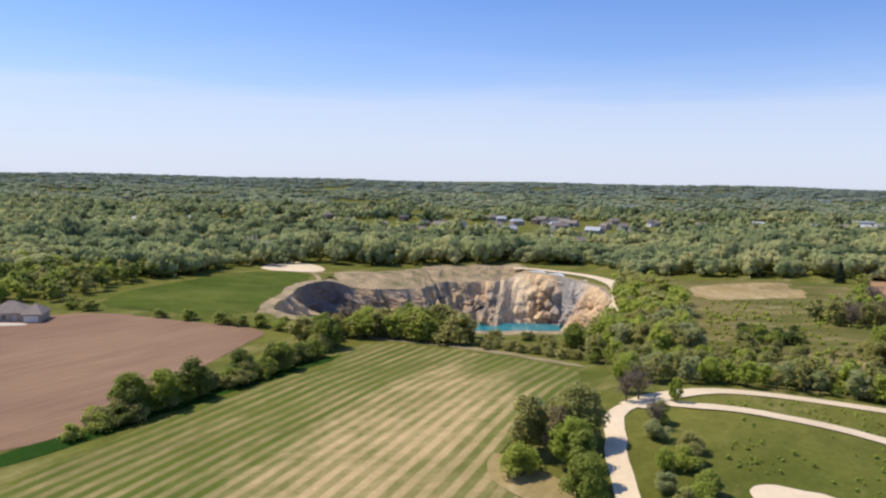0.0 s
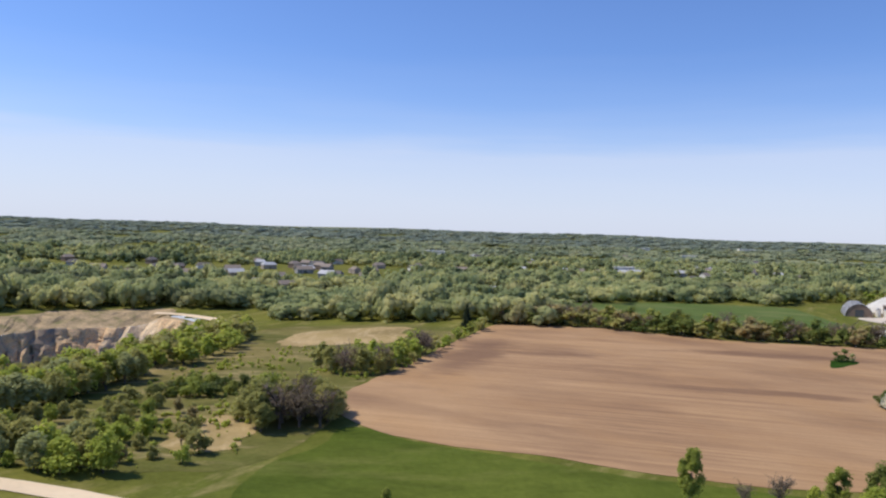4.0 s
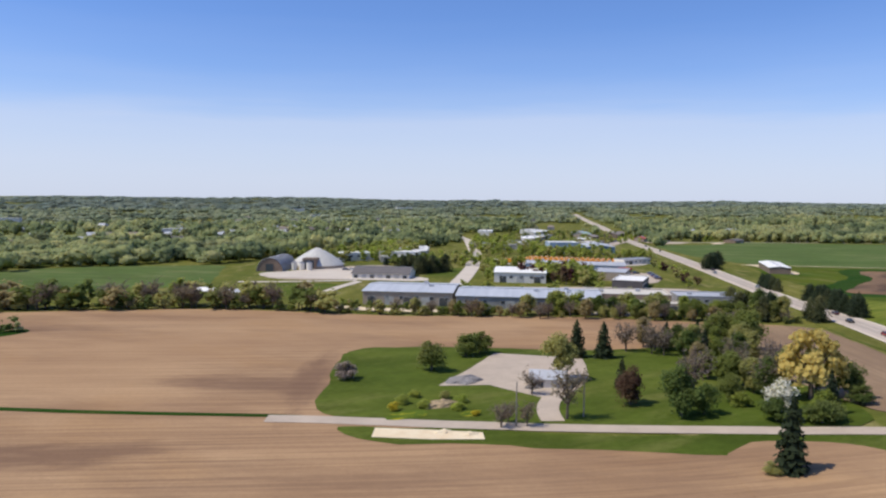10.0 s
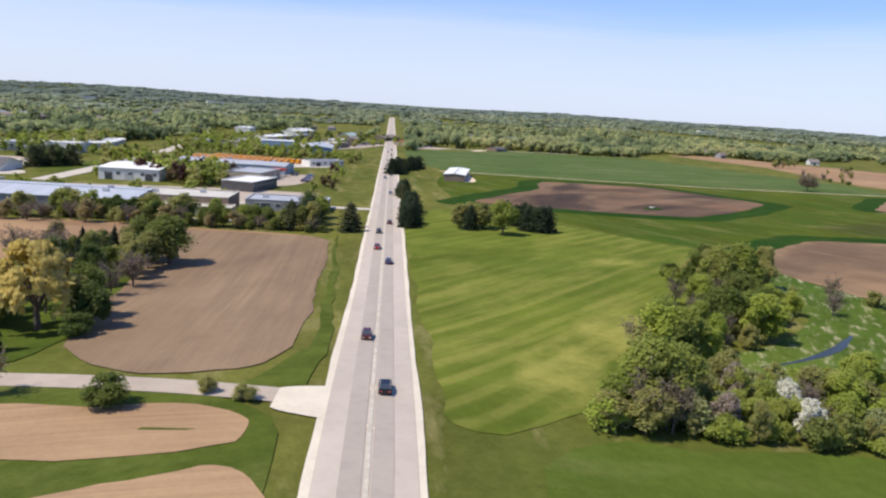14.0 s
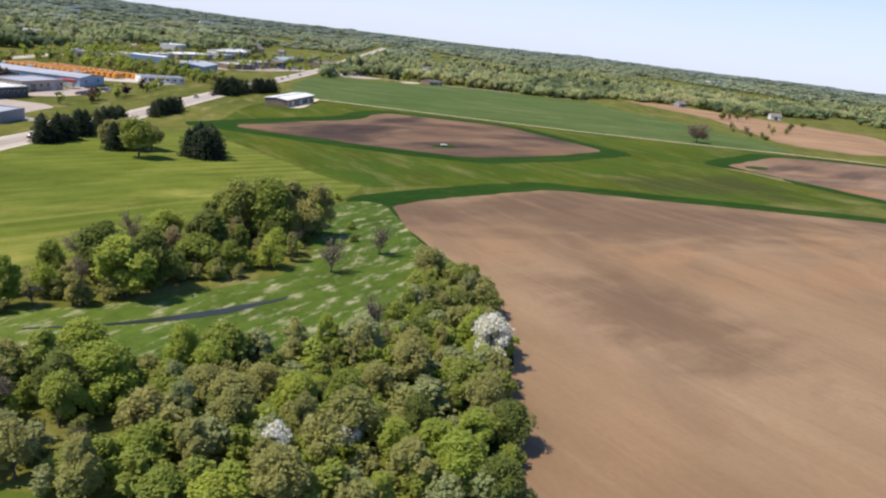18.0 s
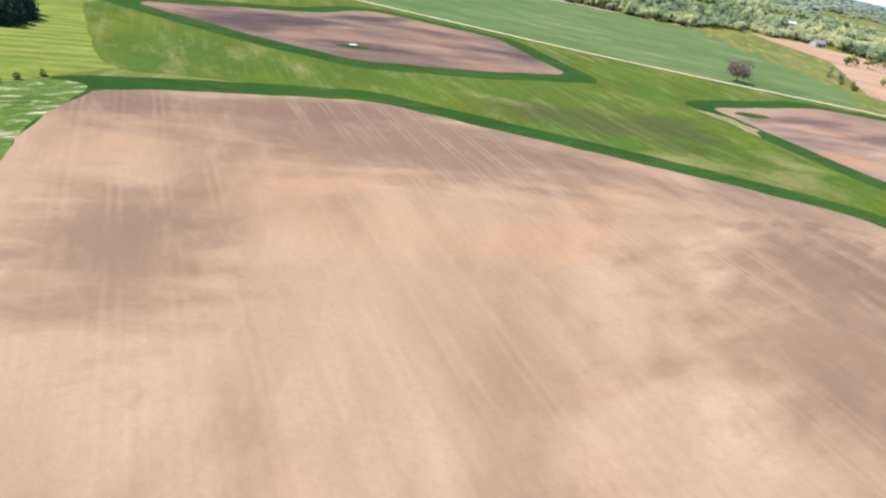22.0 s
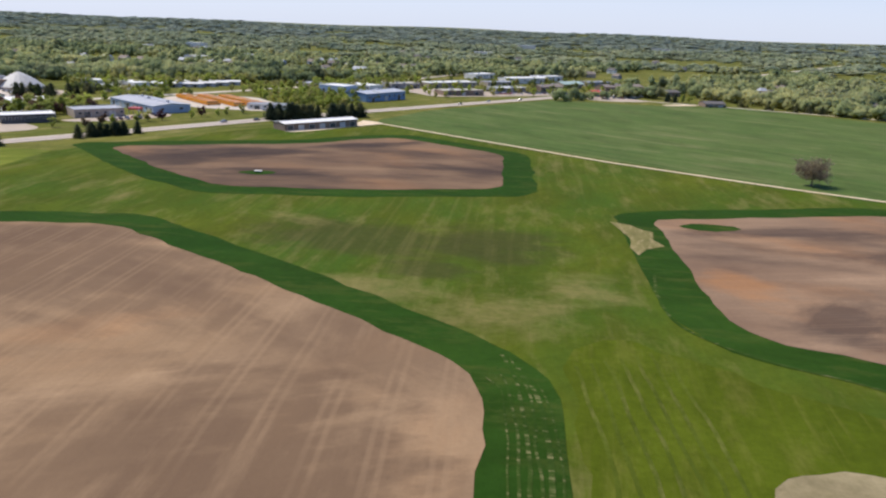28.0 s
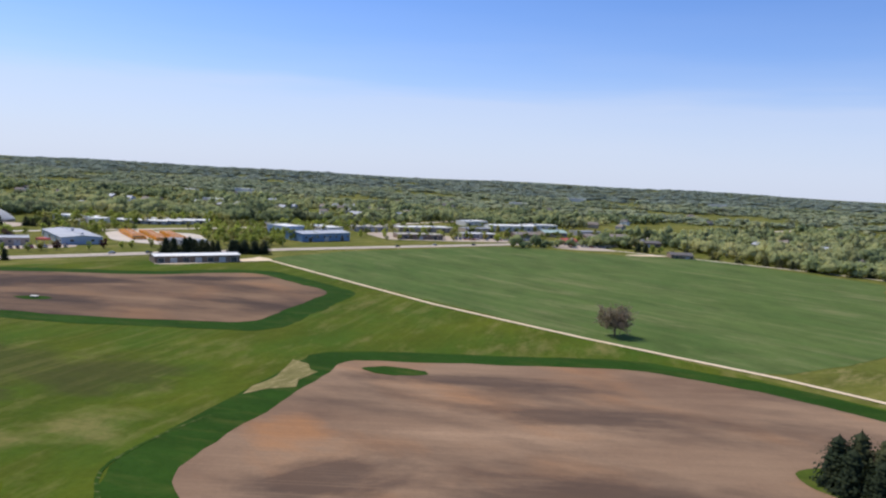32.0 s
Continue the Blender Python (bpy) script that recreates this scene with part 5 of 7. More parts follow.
# the field's clump, single tree and bushes
for k, x, y, h, w in (("deep", 281, 152, 17.5, 0.95), ("deep", 287, 154, 17.5, 0.9), ("olive", 274, 145, 14, 1.05), ("deep", 268, 149, 14, 1.0), ("green", 283, 143, 12, 1.0), ("deep", 294, 157, 13, 1.0), ("fresh_bush", 279, 139, 8, 1.1),
                      ("green_bush", 298.5, 160, 10, 0.8), ("deep_bush", 292, 150, 10, 0.9), ("deep_bush", 288, 147, 10, 0.9), ("rusty", 290, 152, 13, 0.8), ("deep_bush", 284, 157, 11, 0.9), ("deep_bush", 276, 150, 9, 1.0),
                      ("olive", 265, 142, 12, 1.1), ("deep", 258, 146, 10, 1.0), ("green", 262, 138, 10, 1.0), ("pink_bush", 272, 136, 5, 1.0), ("green", 270, 132, 12, 1.0), ("olive", 278, 132, 12, 1.0), ("olive_bush", 287, 145, 8, 1.1),
                      ("green", 252, 151, 8.5, 0.9), ("fresh", 252, 140, 8, 1.0), ("bare", 240, 151, 7, 1.0), ("fresh", 245, 147, 6, 0.9), ("bare", 234, 153, 5, 1.0), ("olive_bush", 262, 128, 8, 1.1)):
    tree(k, x, y, h, w, "in a field clump", "field clump trees")
tree("green", 224, 155, 11.5, 0.72, "on the meadow edge")
for k, x, y, h in (("dark_bush", 328, 229, 7.6), ("white_bush", 325, 226.5, 6.2), ("dark_bush", 325.5, 230, 6.4), ("pale_bush", 330, 226, 5.2)):
    tree(k, x, y, h, 0.82, "in the tilled field", "field bushes")
for k, x, y, h in (("dark_bush", 372, 312, 5.8), ("dark_bush", 368, 310, 4.8), ("pale_bush", 374, 309, 4.2)):
    tree(k, x, y, h, 0.95, "in the tilled field", "field bushes")
# the homestead
for k, x, y, h, w in (("pink_bush", 450, 196, 5.4, 1.0), ("deep_bush", 474.5, 195, 9.6, 0.74), ("deep_bush", 493, 207.5, 8.0, 0.85), ("deep_bush", 498.5, 208.5, 7.8, 0.85), ("yellow_bush", 449, 164, 2.4, 1.0), ("yellow_bush", 463, 152, 1.5, 1.2), ("fresh_bush", 453, 168, 2.4, 1.3), ("fresh_bush", 466, 163, 2.2, 1.4), ("fresh_bush", 458, 172, 2.0, 1.4), ("olive_bush", 464, 168, 2.0, 1.4), ("olive", 499, 170, 12.8, 0.88),
                      ("bare", 478.3, 140, 12, 0.9), ("bare", 484, 161, 6, 1.2), ("red_bush", 497.5, 141.5, 9.8, 0.62), ("dark_bush", 499, 127.5, 12.4, 0.6), ("dark_bush", 504, 126, 8, 0.62), ("spruce", 507, 155, 8, 1.0),
                      ("spruce", 521.5, 191, 12, 1.1), ("spruce", 528, 186.5, 11.4, 1.15), ("bare", 541, 191, 10, 1.1), ("bare", 549, 187, 10, 1.1), ("bare", 545, 184, 9, 1.1), ("spruce", 556, 189, 9, 1.0), ("spruce", 550, 168, 10, 1.0),
                      ("spruce", 572, 187, 10.5, 1.0), ("deep", 573, 173, 14, 1.0), ("deep", 567, 178, 12, 0.95), ("bare", 518, 142, 11, 1.0), ("willow", 532, 121, 16.5, 0.88), ("deep", 541, 126, 11, 0.9), ("dark", 540, 117, 9, 1.0),
                      ("white_bush", 517, 117, 7.5, 0.9), ("dark_bush", 511, 113, 5.5, 1.2), ("dark_bush", 516, 107, 5.5, 1.2), ("green_bush", 521, 110, 6, 1.0), ("spruce", 488.5, 93.5, 13.6, 0.92), ("olive_bush", 485.3, 95, 2.4, 1.2), ("bare", 520, 88, 8, 0.8),
                      ("deep_bush", 530.5, 74.8, 5.2, 0.95), ("olive_bush", 543, 73, 2.6, 1.0), ("olive_bush", 546, 68, 2.8, 1.0), ("bare", 463, 142, 5.5, 1.1), ("bare", 468, 140, 5.5, 1.1), ("bare", 466, 144, 5, 1.1), ("spruce", 523, 110, 9.5, 0.9),
                      ("olive", 528, 133, 9, 1.1), ("bare", 526, 128, 9, 1.1), ("bare", 533, 140, 9, 1.2), ("olive", 555, 178, 10, 1.0), ("green_bush", 562, 176, 6, 1.1), ("olive", 561, 166, 11, 0.9), ("spruce", 562, 182, 10, 1.0),
                      ("olive_bush", 524, 150, 4, 1.0), ("green_bush", 515, 126, 3.5, 1.2), ("dark_bush", 536, 112, 5, 1.0), ("fresh_bush", 456, 163, 2.0, 1.6), ("fresh_bush", 462, 158, 2.0, 1.6)):
    tree(k, x, y, h, w * 1.12, "on the lawn", "homestead trees")
scatter([(512, 128), (524, 124), (546, 130), (566, 164), (572, 184), (548, 196), (540, 170), (526, 146)], 8.5, ["olive", "bare", "deep", "olive_bush", "bare", "rusty", "dark"], 7, 10.5, "on the lawn", "homestead trees", 51, (0.9, 1.25))
# east of the highway
for k, x, y, h, w in (("pine", 666, 196, 10, 0.85), ("pine", 671, 199, 10, 0.8), ("pine", 680, 213, 10, 0.85), ("pine", 688, 224, 9, 0.8), ("pine", 699, 240, 9, 0.85), ("pine", 692, 232, 9.5, 0.8), ("pine", 726, 282, 8, 1.0), ("pine", 734, 290, 8, 1.0)):
    tree(k, x, y, h, w, "beside the highway", "highway pines")
along([(664, 192), (674, 206), (686, 221), (702, 243)], 5.5, ["pine"], 7.5, 10, "beside the highway", "highway pines", 52, 1.0, (0.9, 1.15))
along([(721, 276), (741, 300)], 3.6, ["pine"], 6.5, 8, "beside the highway", "highway pines", 53, 0.8, (0.9, 1.15))
along([(704, 168), (712, 176), (716, 192)], 4.5, ["pine"], 8, 10, "on the striped field", "field group trees", 54, 1.2, (0.9, 1.1))
along([(790, 382), (812, 402), (842, 422)], 4.0, ["pine"], 9, 12, "behind the hangar", "hangar pines", 15, 1.5)
for k, x, y, h, w in (("pine", 684, 182, 9.5, 0.9), ("olive", 688, 187, 10, 1.0), ("olive", 694, 190, 9, 1.0), ("green", 688, 169, 12.5, 1.2), ("olive", 690, 182, 10.5, 1.2), ("olive", 684, 188, 9.5, 1.2), ("olive", 696, 184, 9, 1.2), ("pine", 716, 196, 9.5, 0.85), ("pine", 711, 186, 9, 0.85), ("pine", 708, 169, 10.5, 0.95), ("pine", 712, 170, 10.5, 0.9), ("pine", 705, 174, 9.5, 0.9)):
    tree(k, x, y, h, w, "on the striped field", "field group trees")
along([(1196, 262), (1214, 300), (1240, 330)], 14, ["olive", "bare", "deep_bush"], 6, 9, "by the tan field", "far field trees", 92, 3.0)
along([(1330, 400), (1380, 420), (1430, 440), (1470, 470)], 13, ["deep", "bare", "olive", "dark", "rusty"], 7, 11, "by the tan field", "far field trees", 93, 8.0)
along([(1260, 300), (1330, 330), (1420, 360)], 26, ["deep", "bare", "olive"], 6, 9, "in the tan field", "far field trees", 94, 8.0)
tree("oak", 1074, 245.5, 14.6, 1.0, "alone on the crop field")
for x, y, h in ((1116.5, 106, 11.5), (1118, 101, 10.5), (1121, 107, 12.5), (1124, 101, 11.5), (1126, 106, 12), (1129, 101, 12), (1132, 106, 11.5), (1136, 101, 11), (1122, 96, 10)):
    tree("pine", x, y, h, 0.9, "on a field islet", "field pines")
# the wood by the stream
WOOD = [(586, 41), (594, 35), (606, 27), (612, 22), (625, 13), (644, -1.5), (660, -11.5), (670, -16), (679, -19), (690, -1.5), (702, 11), (712, 27), (721.5, 43), (718, 58), (712, 50), (704, 41), (694, 31), (680, 24), (662, 25), (648, 31), (634, 39), (616, 46), (600, 49)]
thicket("undergrowth", area_spots(WOOD, 3.0, ["fresh_bush", "green_bush", "deep_bush", "airy", "pale_bush", "fresh_bush", "olive_bush"], 2.4, 5.6, 23), "dense green and olive undergrowth of the stream wood")
scatter(WOOD, 4.4, ["fresh", "green", "fresh", "olive", "airy", "olive", "pale", "fresh_bush", "green_bush", "deep", "airy", "fresh", "bare", "olive"], 3.2, 8.0, "in the stream wood", "stream wood trees", 16, (0.7, 1.35))
COPSE = [(607, 54), (620, 60), (640, 64), (656, 72), (676, 84), (690, 106), (704, 98), (706, 86), (696, 74), (690, 64), (672, 58), (650, 54), (628, 54)]
thicket("undergrowth", area_spots(COPSE, 3.4, ["green_bush", "olive_bush", "airy", "olive_bush", "bare"], 2.5, 4.6, 24), "dense green and olive undergrowth of the stream copse")
scatter(COPSE, 5.2, ["green", "fresh", "deep", "rusty", "airy", "bare", "green_bush", "fresh_bush", "deep_bush", "olive"], 5, 11.5, "in the stream copse", "stream wood trees", 17, (0.75, 1.35))
for x, y, h in ((613.5, 25, 7.0), (631.5, 27, 6.5), (698.5, 11, 9), (700.5, 14, 8), (658, -1, 6.5), (667, -1, 5), (621, 32, 6)):
    tree("white", x, y, h, 1.0, "in the stream wood", "blossoming trees")
for x, y, h in ((617, 39, 7), (604, 33, 6.5)):
    tree("pink", x, y, h, 1.0, "in the stream wood", "blossoming trees")
for x, y, h, k in ((592, 38, 9, "bare"), (597, 41, 13, "green"), (596, 36, 8, "bare"), (603, 40, 11, "green"), (626, 54, 12, "green"), (630, 52, 8, "fresh"), (622, 57, 12, "fresh"), (693, 82, 14, "green"), (699, 84, 13, "olive"), (686, 84, 13, "green"), (704, 82, 13, "olive"), (664, 82, 7, "bare"), (712, 66, 7, "bare"), (696, 58, 7, "bare")):
    tree(k, x, y, h, 1.05, "by the stream", "stream wood trees")
for x, y in ((700, 78), (706, 84), (710, 90), (708, 96), (714, 98), (718, 104), (722, 108), (716, 86), (711, 76), (727, 114)):
    tree("green_bush", x, y, 2.2, 1.0, "in the damp meadow", "meadow bushes")

# ---- distant woods ----
HOUSES = [(-171, 576), (-143, 549), (-119, 522), (-130, 566), (445, 883), (527, 910), (695, 1023), (365, 756), (471, 875), (523, 891), (559, 878), (669, 984), (705, 971), (95, 640), (149, 853), (320, 1180), (335, 1195),
         (-20, 700), (30, 720), (70, 735), (110, 700), (150, 740), (190, 720), (60, 790), (130, 800), (200, 810), (0, 780), (250, 780), (-60, 760), (-200, 720), (-260, 800), (420, 800), (600, 860), (640, 900), (1450, 540), (1500, 440), (760, 860), (500, 780), (1220, 760), (1300, 800), (380, 900), (800, 960), (-330, 900), (300, 860)]
COTTAGES = []
r_spot = np.random.default_rng(91)
for cx, cy, some, wide in ((60, 860, 16, 120), (180, 700, 8, 90), (420, 840, 14, 130), (620, 960, 12, 110), (-260, 900, 8, 120), (900, 1180, 10, 160), (250, 1150, 12, 160), (1360, 760, 8, 120), (1560, 640, 8, 120), (1150, 980, 8, 120), (700, 1350, 8, 200)):
    for _ in range(some):
        COTTAGES.append((cx + float(r_spot.normal(0, wide)), cy + float(r_spot.normal(0, wide * 0.6))))
HOUSES += [(527, 925), (1001, 1998), (2580, 1270), (314, 1215), (1380, 2100), (343, 1381), (900, 1500)]
CLEAR = [[(-66, 300), (-150, 296), (-146, 360), (-116, 440), (-90, 470), (-40, 478), (40, 520), (110, 525), (120, 470), (240, 440), (240, 120), (-200, 100), (-170, 270)],
         [(230, 430), (300, 415), (330, 460), (300, 480), (290, 520), (330, 545), (480, 545), (470, 430), (570, 300), (640, 200), (700, 0), (200, 0)],
         [(480, 520), (470, 460), (520, 380), (600, 260), (660, 260), (760, 360), (880, 520), (1000, 640), (1080, 720), (1180, 690), (1240, 600), (1290, 560), (1360, 600), (1480, 560), (1440, 380), (1330, 250), (1240, -100), (650, -100), (560, 240)],
         [(480, 545), (462, 470), (470, 420), (520, 310), (600, 250), (660, 225), (1010, 700), (1070, 760), (1130, 700), (1180, 690), (1100, 800), (1060, 900), (930, 910), (820, 740), (720, 660), (560, 590)]]


def leafy_crown(blobs, sprays, seed):
    """A low crown for distant woods, one metre in half-width: a few lobes, each a rough core with loose sprays of leaves."""
    r = np.random.default_rng(seed)
    core = np.array([(1, 0, 0), (0, 1, 0), (-1, 0, 0), (0, -1, 0), (0, 0, 1), (0, 0, -1)], float)
    tris = [(0, 1, 4), (1, 2, 4), (2, 3, 4), (3, 0, 4), (1, 0, 5), (2, 1, 5), (3, 2, 5), (0, 3, 5)]
    vs, fs, o = [], [], 0
    for n in range(blobs):
        a = 2.4 * n + r.uniform(-0.5, 0.5)
        c = np.array((math.cos(a) * 0.5, math.sin(a) * 0.5, r.uniform(-0.35, 0.45))) if n else np.array((0, 0, 0.35 if blobs > 1 else 0))
        q = r.uniform(0.46, 0.66) if blobs > 1 else 0.85
        vs.append(c + core * q * r.uniform(0.75, 1.1, (6, 1)))
        fs += [(i + o, j + o, k + o) for i, j, k in tris]
        o += 6
        for _ in range(sprays):
            d = r.normal(0, 1, 3)
            d[2] = abs(d[2]) if d[2] < -0.5 else d[2]
            d /= np.linalg.norm(d)
            t = np.cross(d, r.normal(0, 1, 3))
            t /= np.linalg.norm(t)
            b = np.cross(d, t) + d * r.uniform(-0.4, 0.4)
            p, s = c + d * q * r.uniform(0.75, 1.1), r.uniform(0.2, 0.38) * (1 if blobs > 2 else 1.5) * (0.72 if sprays > 10 else 1)
            vs.append(np.array((p - t * s - b * s * 0.5, p + t * s - b * s * 0.5, p + b * s)))
            fs.append((o, o + 1, o + 2))
            o += 3
    return np.concatenate(vs), fs


def crowns(name, p, s, forms, r, mat, label, category):
    """One mesh of many crowns at the points p, of the half-sizes s, each turned and toned by chance."""
    f0 = np.array(forms[0][1])
    n, m, k = len(p), len(forms[0][0]), len(f0)
    v0 = np.stack([f[0] for f in forms])[r.integers(5, size=n)]
    a = r.uniform(0, 2 * math.pi, n)
    v = np.stack([v0[..., 0] * np.cos(a)[:, None] - v0[..., 1] * np.sin(a)[:, None], v0[..., 0] * np.sin(a)[:, None] + v0[..., 1] * np.cos(a)[:, None], v0[..., 2]], -1) * s[:, None]
    v[..., 2] += s[:, None, 2] * 0.75 + gz(p[:, 0], p[:, 1])[:, None]
    v[..., :2] += p[:, None]
    faces = (f0[None] + (np.arange(n) * m)[:, None, None]).reshape(-1, 3)
    me = bpy.data.meshes.new(name)
    me.vertices.add(n * m)
    me.vertices.foreach_set("co", v.ravel())
    me.loops.add(n * k * 3)
    me.loops.foreach_set("vertex_index", faces.ravel().astype(np.int32))
    me.polygons.add(n * k)
    me.polygons.foreach_set("loop_start", np.arange(0, n * k * 3, 3, dtype=np.int32))
    tone = me.attributes.new("tree_tone", "FLOAT", "POINT")
    tone.data.foreach_set("value", np.repeat(r.uniform(0, 1, n), m).astype(np.float32))
    me.materials.append(M[mat])
    me.polygons.foreach_set("use_smooth", np.ones(n * k, bool))
    me.update(calc_edges=True)
    return tagged(new(name, me), label, category, kind="stuff")


def woods(name, boxes, gap, wide, high, mat, label, blobs, sprays, seed, thin=0.0):
    """A far wood: one mesh of many crowns, each of its own height, girth and tone."""
    r = np.random.default_rng(seed)
    pts = []
    for x0, x1, y0, y1 in boxes:
        a, b = np.meshgrid(np.arange(x0, x1, gap), np.arange(y0, y1, gap))
        pts.append(np.stack([a.ravel(), b.ravel()], 1))
    p = np.concatenate(pts) + r.normal(0, gap * 0.38, (sum(map(len, pts)), 2))
    ok = np.ones(len(p), bool)
    for poly in CLEAR:
        ok &= ~inside(p[:, 0], p[:, 1], poly)
    off = p - (500, -40)
    az = np.degrees(np.arctan2(off[:, 0], off[:, 1]))
    ok &= (az > -84) & (az < 92) & (np.hypot(*off.T) < 4250)
    side = (p - (551, 46)) @ np.array((0.818, -0.575))
    ok &= (np.abs(side) > 16 + gap * 0.5) | (p[:, 1] > 1670)
    side = (p - (615, 424)) @ np.array((0.852, -0.523))
    ok &= (np.abs(side) > 14) | (p[:, 1] > 900)
    glade = np.array([noise.noise(Vector((x * 0.0042, y * 0.0042, 3.0))) + 0.5 * noise.noise(Vector((x * 0.014, y * 0.014, 8.0))) for x, y in p])
    ok &= glade > thin - 0.36
    for hx, hy in HOUSES + COTTAGES:
        d2 = (p[:, 0] - hx) ** 2 + ((p[:, 1] - hy + 18) / 2.0) ** 2
        ok &= d2 > 9.5 ** 2
    p = p[ok]
    stand = np.array([noise.noise(Vector((x * 0.011, y * 0.011, 5.0))) for x, y in p])
    forms = [leafy_crown(blobs, sprays, seed * 10 + k) for k in range(5)]
    n = len(p)
    s = np.stack([r.uniform(*wide, n), r.uniform(*wide, n), r.uniform(*high, n) * (1 + 0.6 * stand)], 1) * r.uniform(0.55, 1.3, (n, 1))
    return crowns(name, p, s, forms, r, mat, label, "woods")


woods("near_woods", [(-500, 300, 180, 640), (300, 1700, 480, 760)], 8.8, (5.0, 8.4), (4.8, 7.6), "woods", "dense spring woods of green and olive crowns", 5, 14, 41, 0.06)
woods("middle_woods", [(-900, -500, 180, 640), (-900, 300, 640, 1200), (300, 2000, 760, 1200), (1700, 2300, 100, 760)], 10.4, (5.0, 8.2), (4.2, 7.2), "woods", "wide spring woods on rolling ground", 3, 6, 42, 0.26)
# the two farthest woods wear the canopies with haze in their colour
woods("far_woods", [(-1500, 3000, 1200, 2100), (2300, 3000, 0, 1200), (-1500, -900, 180, 1200)], 17.0, (9, 15), (3.2, 5.6), "half_hazed_woods", "far woods on rolling ground", 3, 3, 44, 0.22)
woods("horizon_woods", [(-2600, 4700, 2100, 4300), (3000, 4700, -100, 2100), (-2600, -1500, 180, 2100)], 36.0, (24, 36), (2.6, 4.6), "hazed_woods", "distant woods on the horizon", 2, 2, 43, 0.06)

def tufts(name, outline, some, size, mat, label, seed):
    """Rough tussocks and seedlings, thicker in drifts."""
    r = np.random.default_rng(seed)
    o = np.array(outline, float)
    p = r.uniform(o.min(0), o.max(0), (some * 3, 2))
    drift = np.array([noise.noise(Vector((x * 0.05, y * 0.05, 4.0))) for x, y in p])
    p = p[inside(p[:, 0], p[:, 1], outline) & (drift > r.uniform(-0.5, 0.45, len(p)))][:some]
    n = len(p)
    s = np.stack([r.uniform(*size, n), r.uniform(*size, n), r.uniform(*size, n) * 0.8], 1) * r.uniform(0.5, 1.2, (n, 1))
    return crowns(name, p, s, [leafy_crown(1, 7, seed + k) for k in range(5)], r, mat, label, "scrub")


tufts("scrub_tufts", [(66, 178), (112, 173), (136, 186), (154, 222), (160, 262), (184, 313), (200, 352), (130, 358), (104, 300), (92, 240)], 800, (0.5, 1.3), "leaf_fresh", "rough green tussocks and seedlings on scrubby ground", 61)
tufts("meadow_tufts", [(48, 116), (60, 140), (84, 128), (98, 108), (96, 90), (72, 96), (66, 112)], 260, (0.2, 0.6), "leaf_fresh", "rough green tussocks in the meadow between sand tracks", 62)
tufts("track_tufts", [(60, 150), (70, 160), (102, 156), (134, 140), (150, 120), (112, 112), (88, 136)], 320, (0.2, 0.6), "leaf_fresh", "rough green tussocks beside the sand tracks", 63)

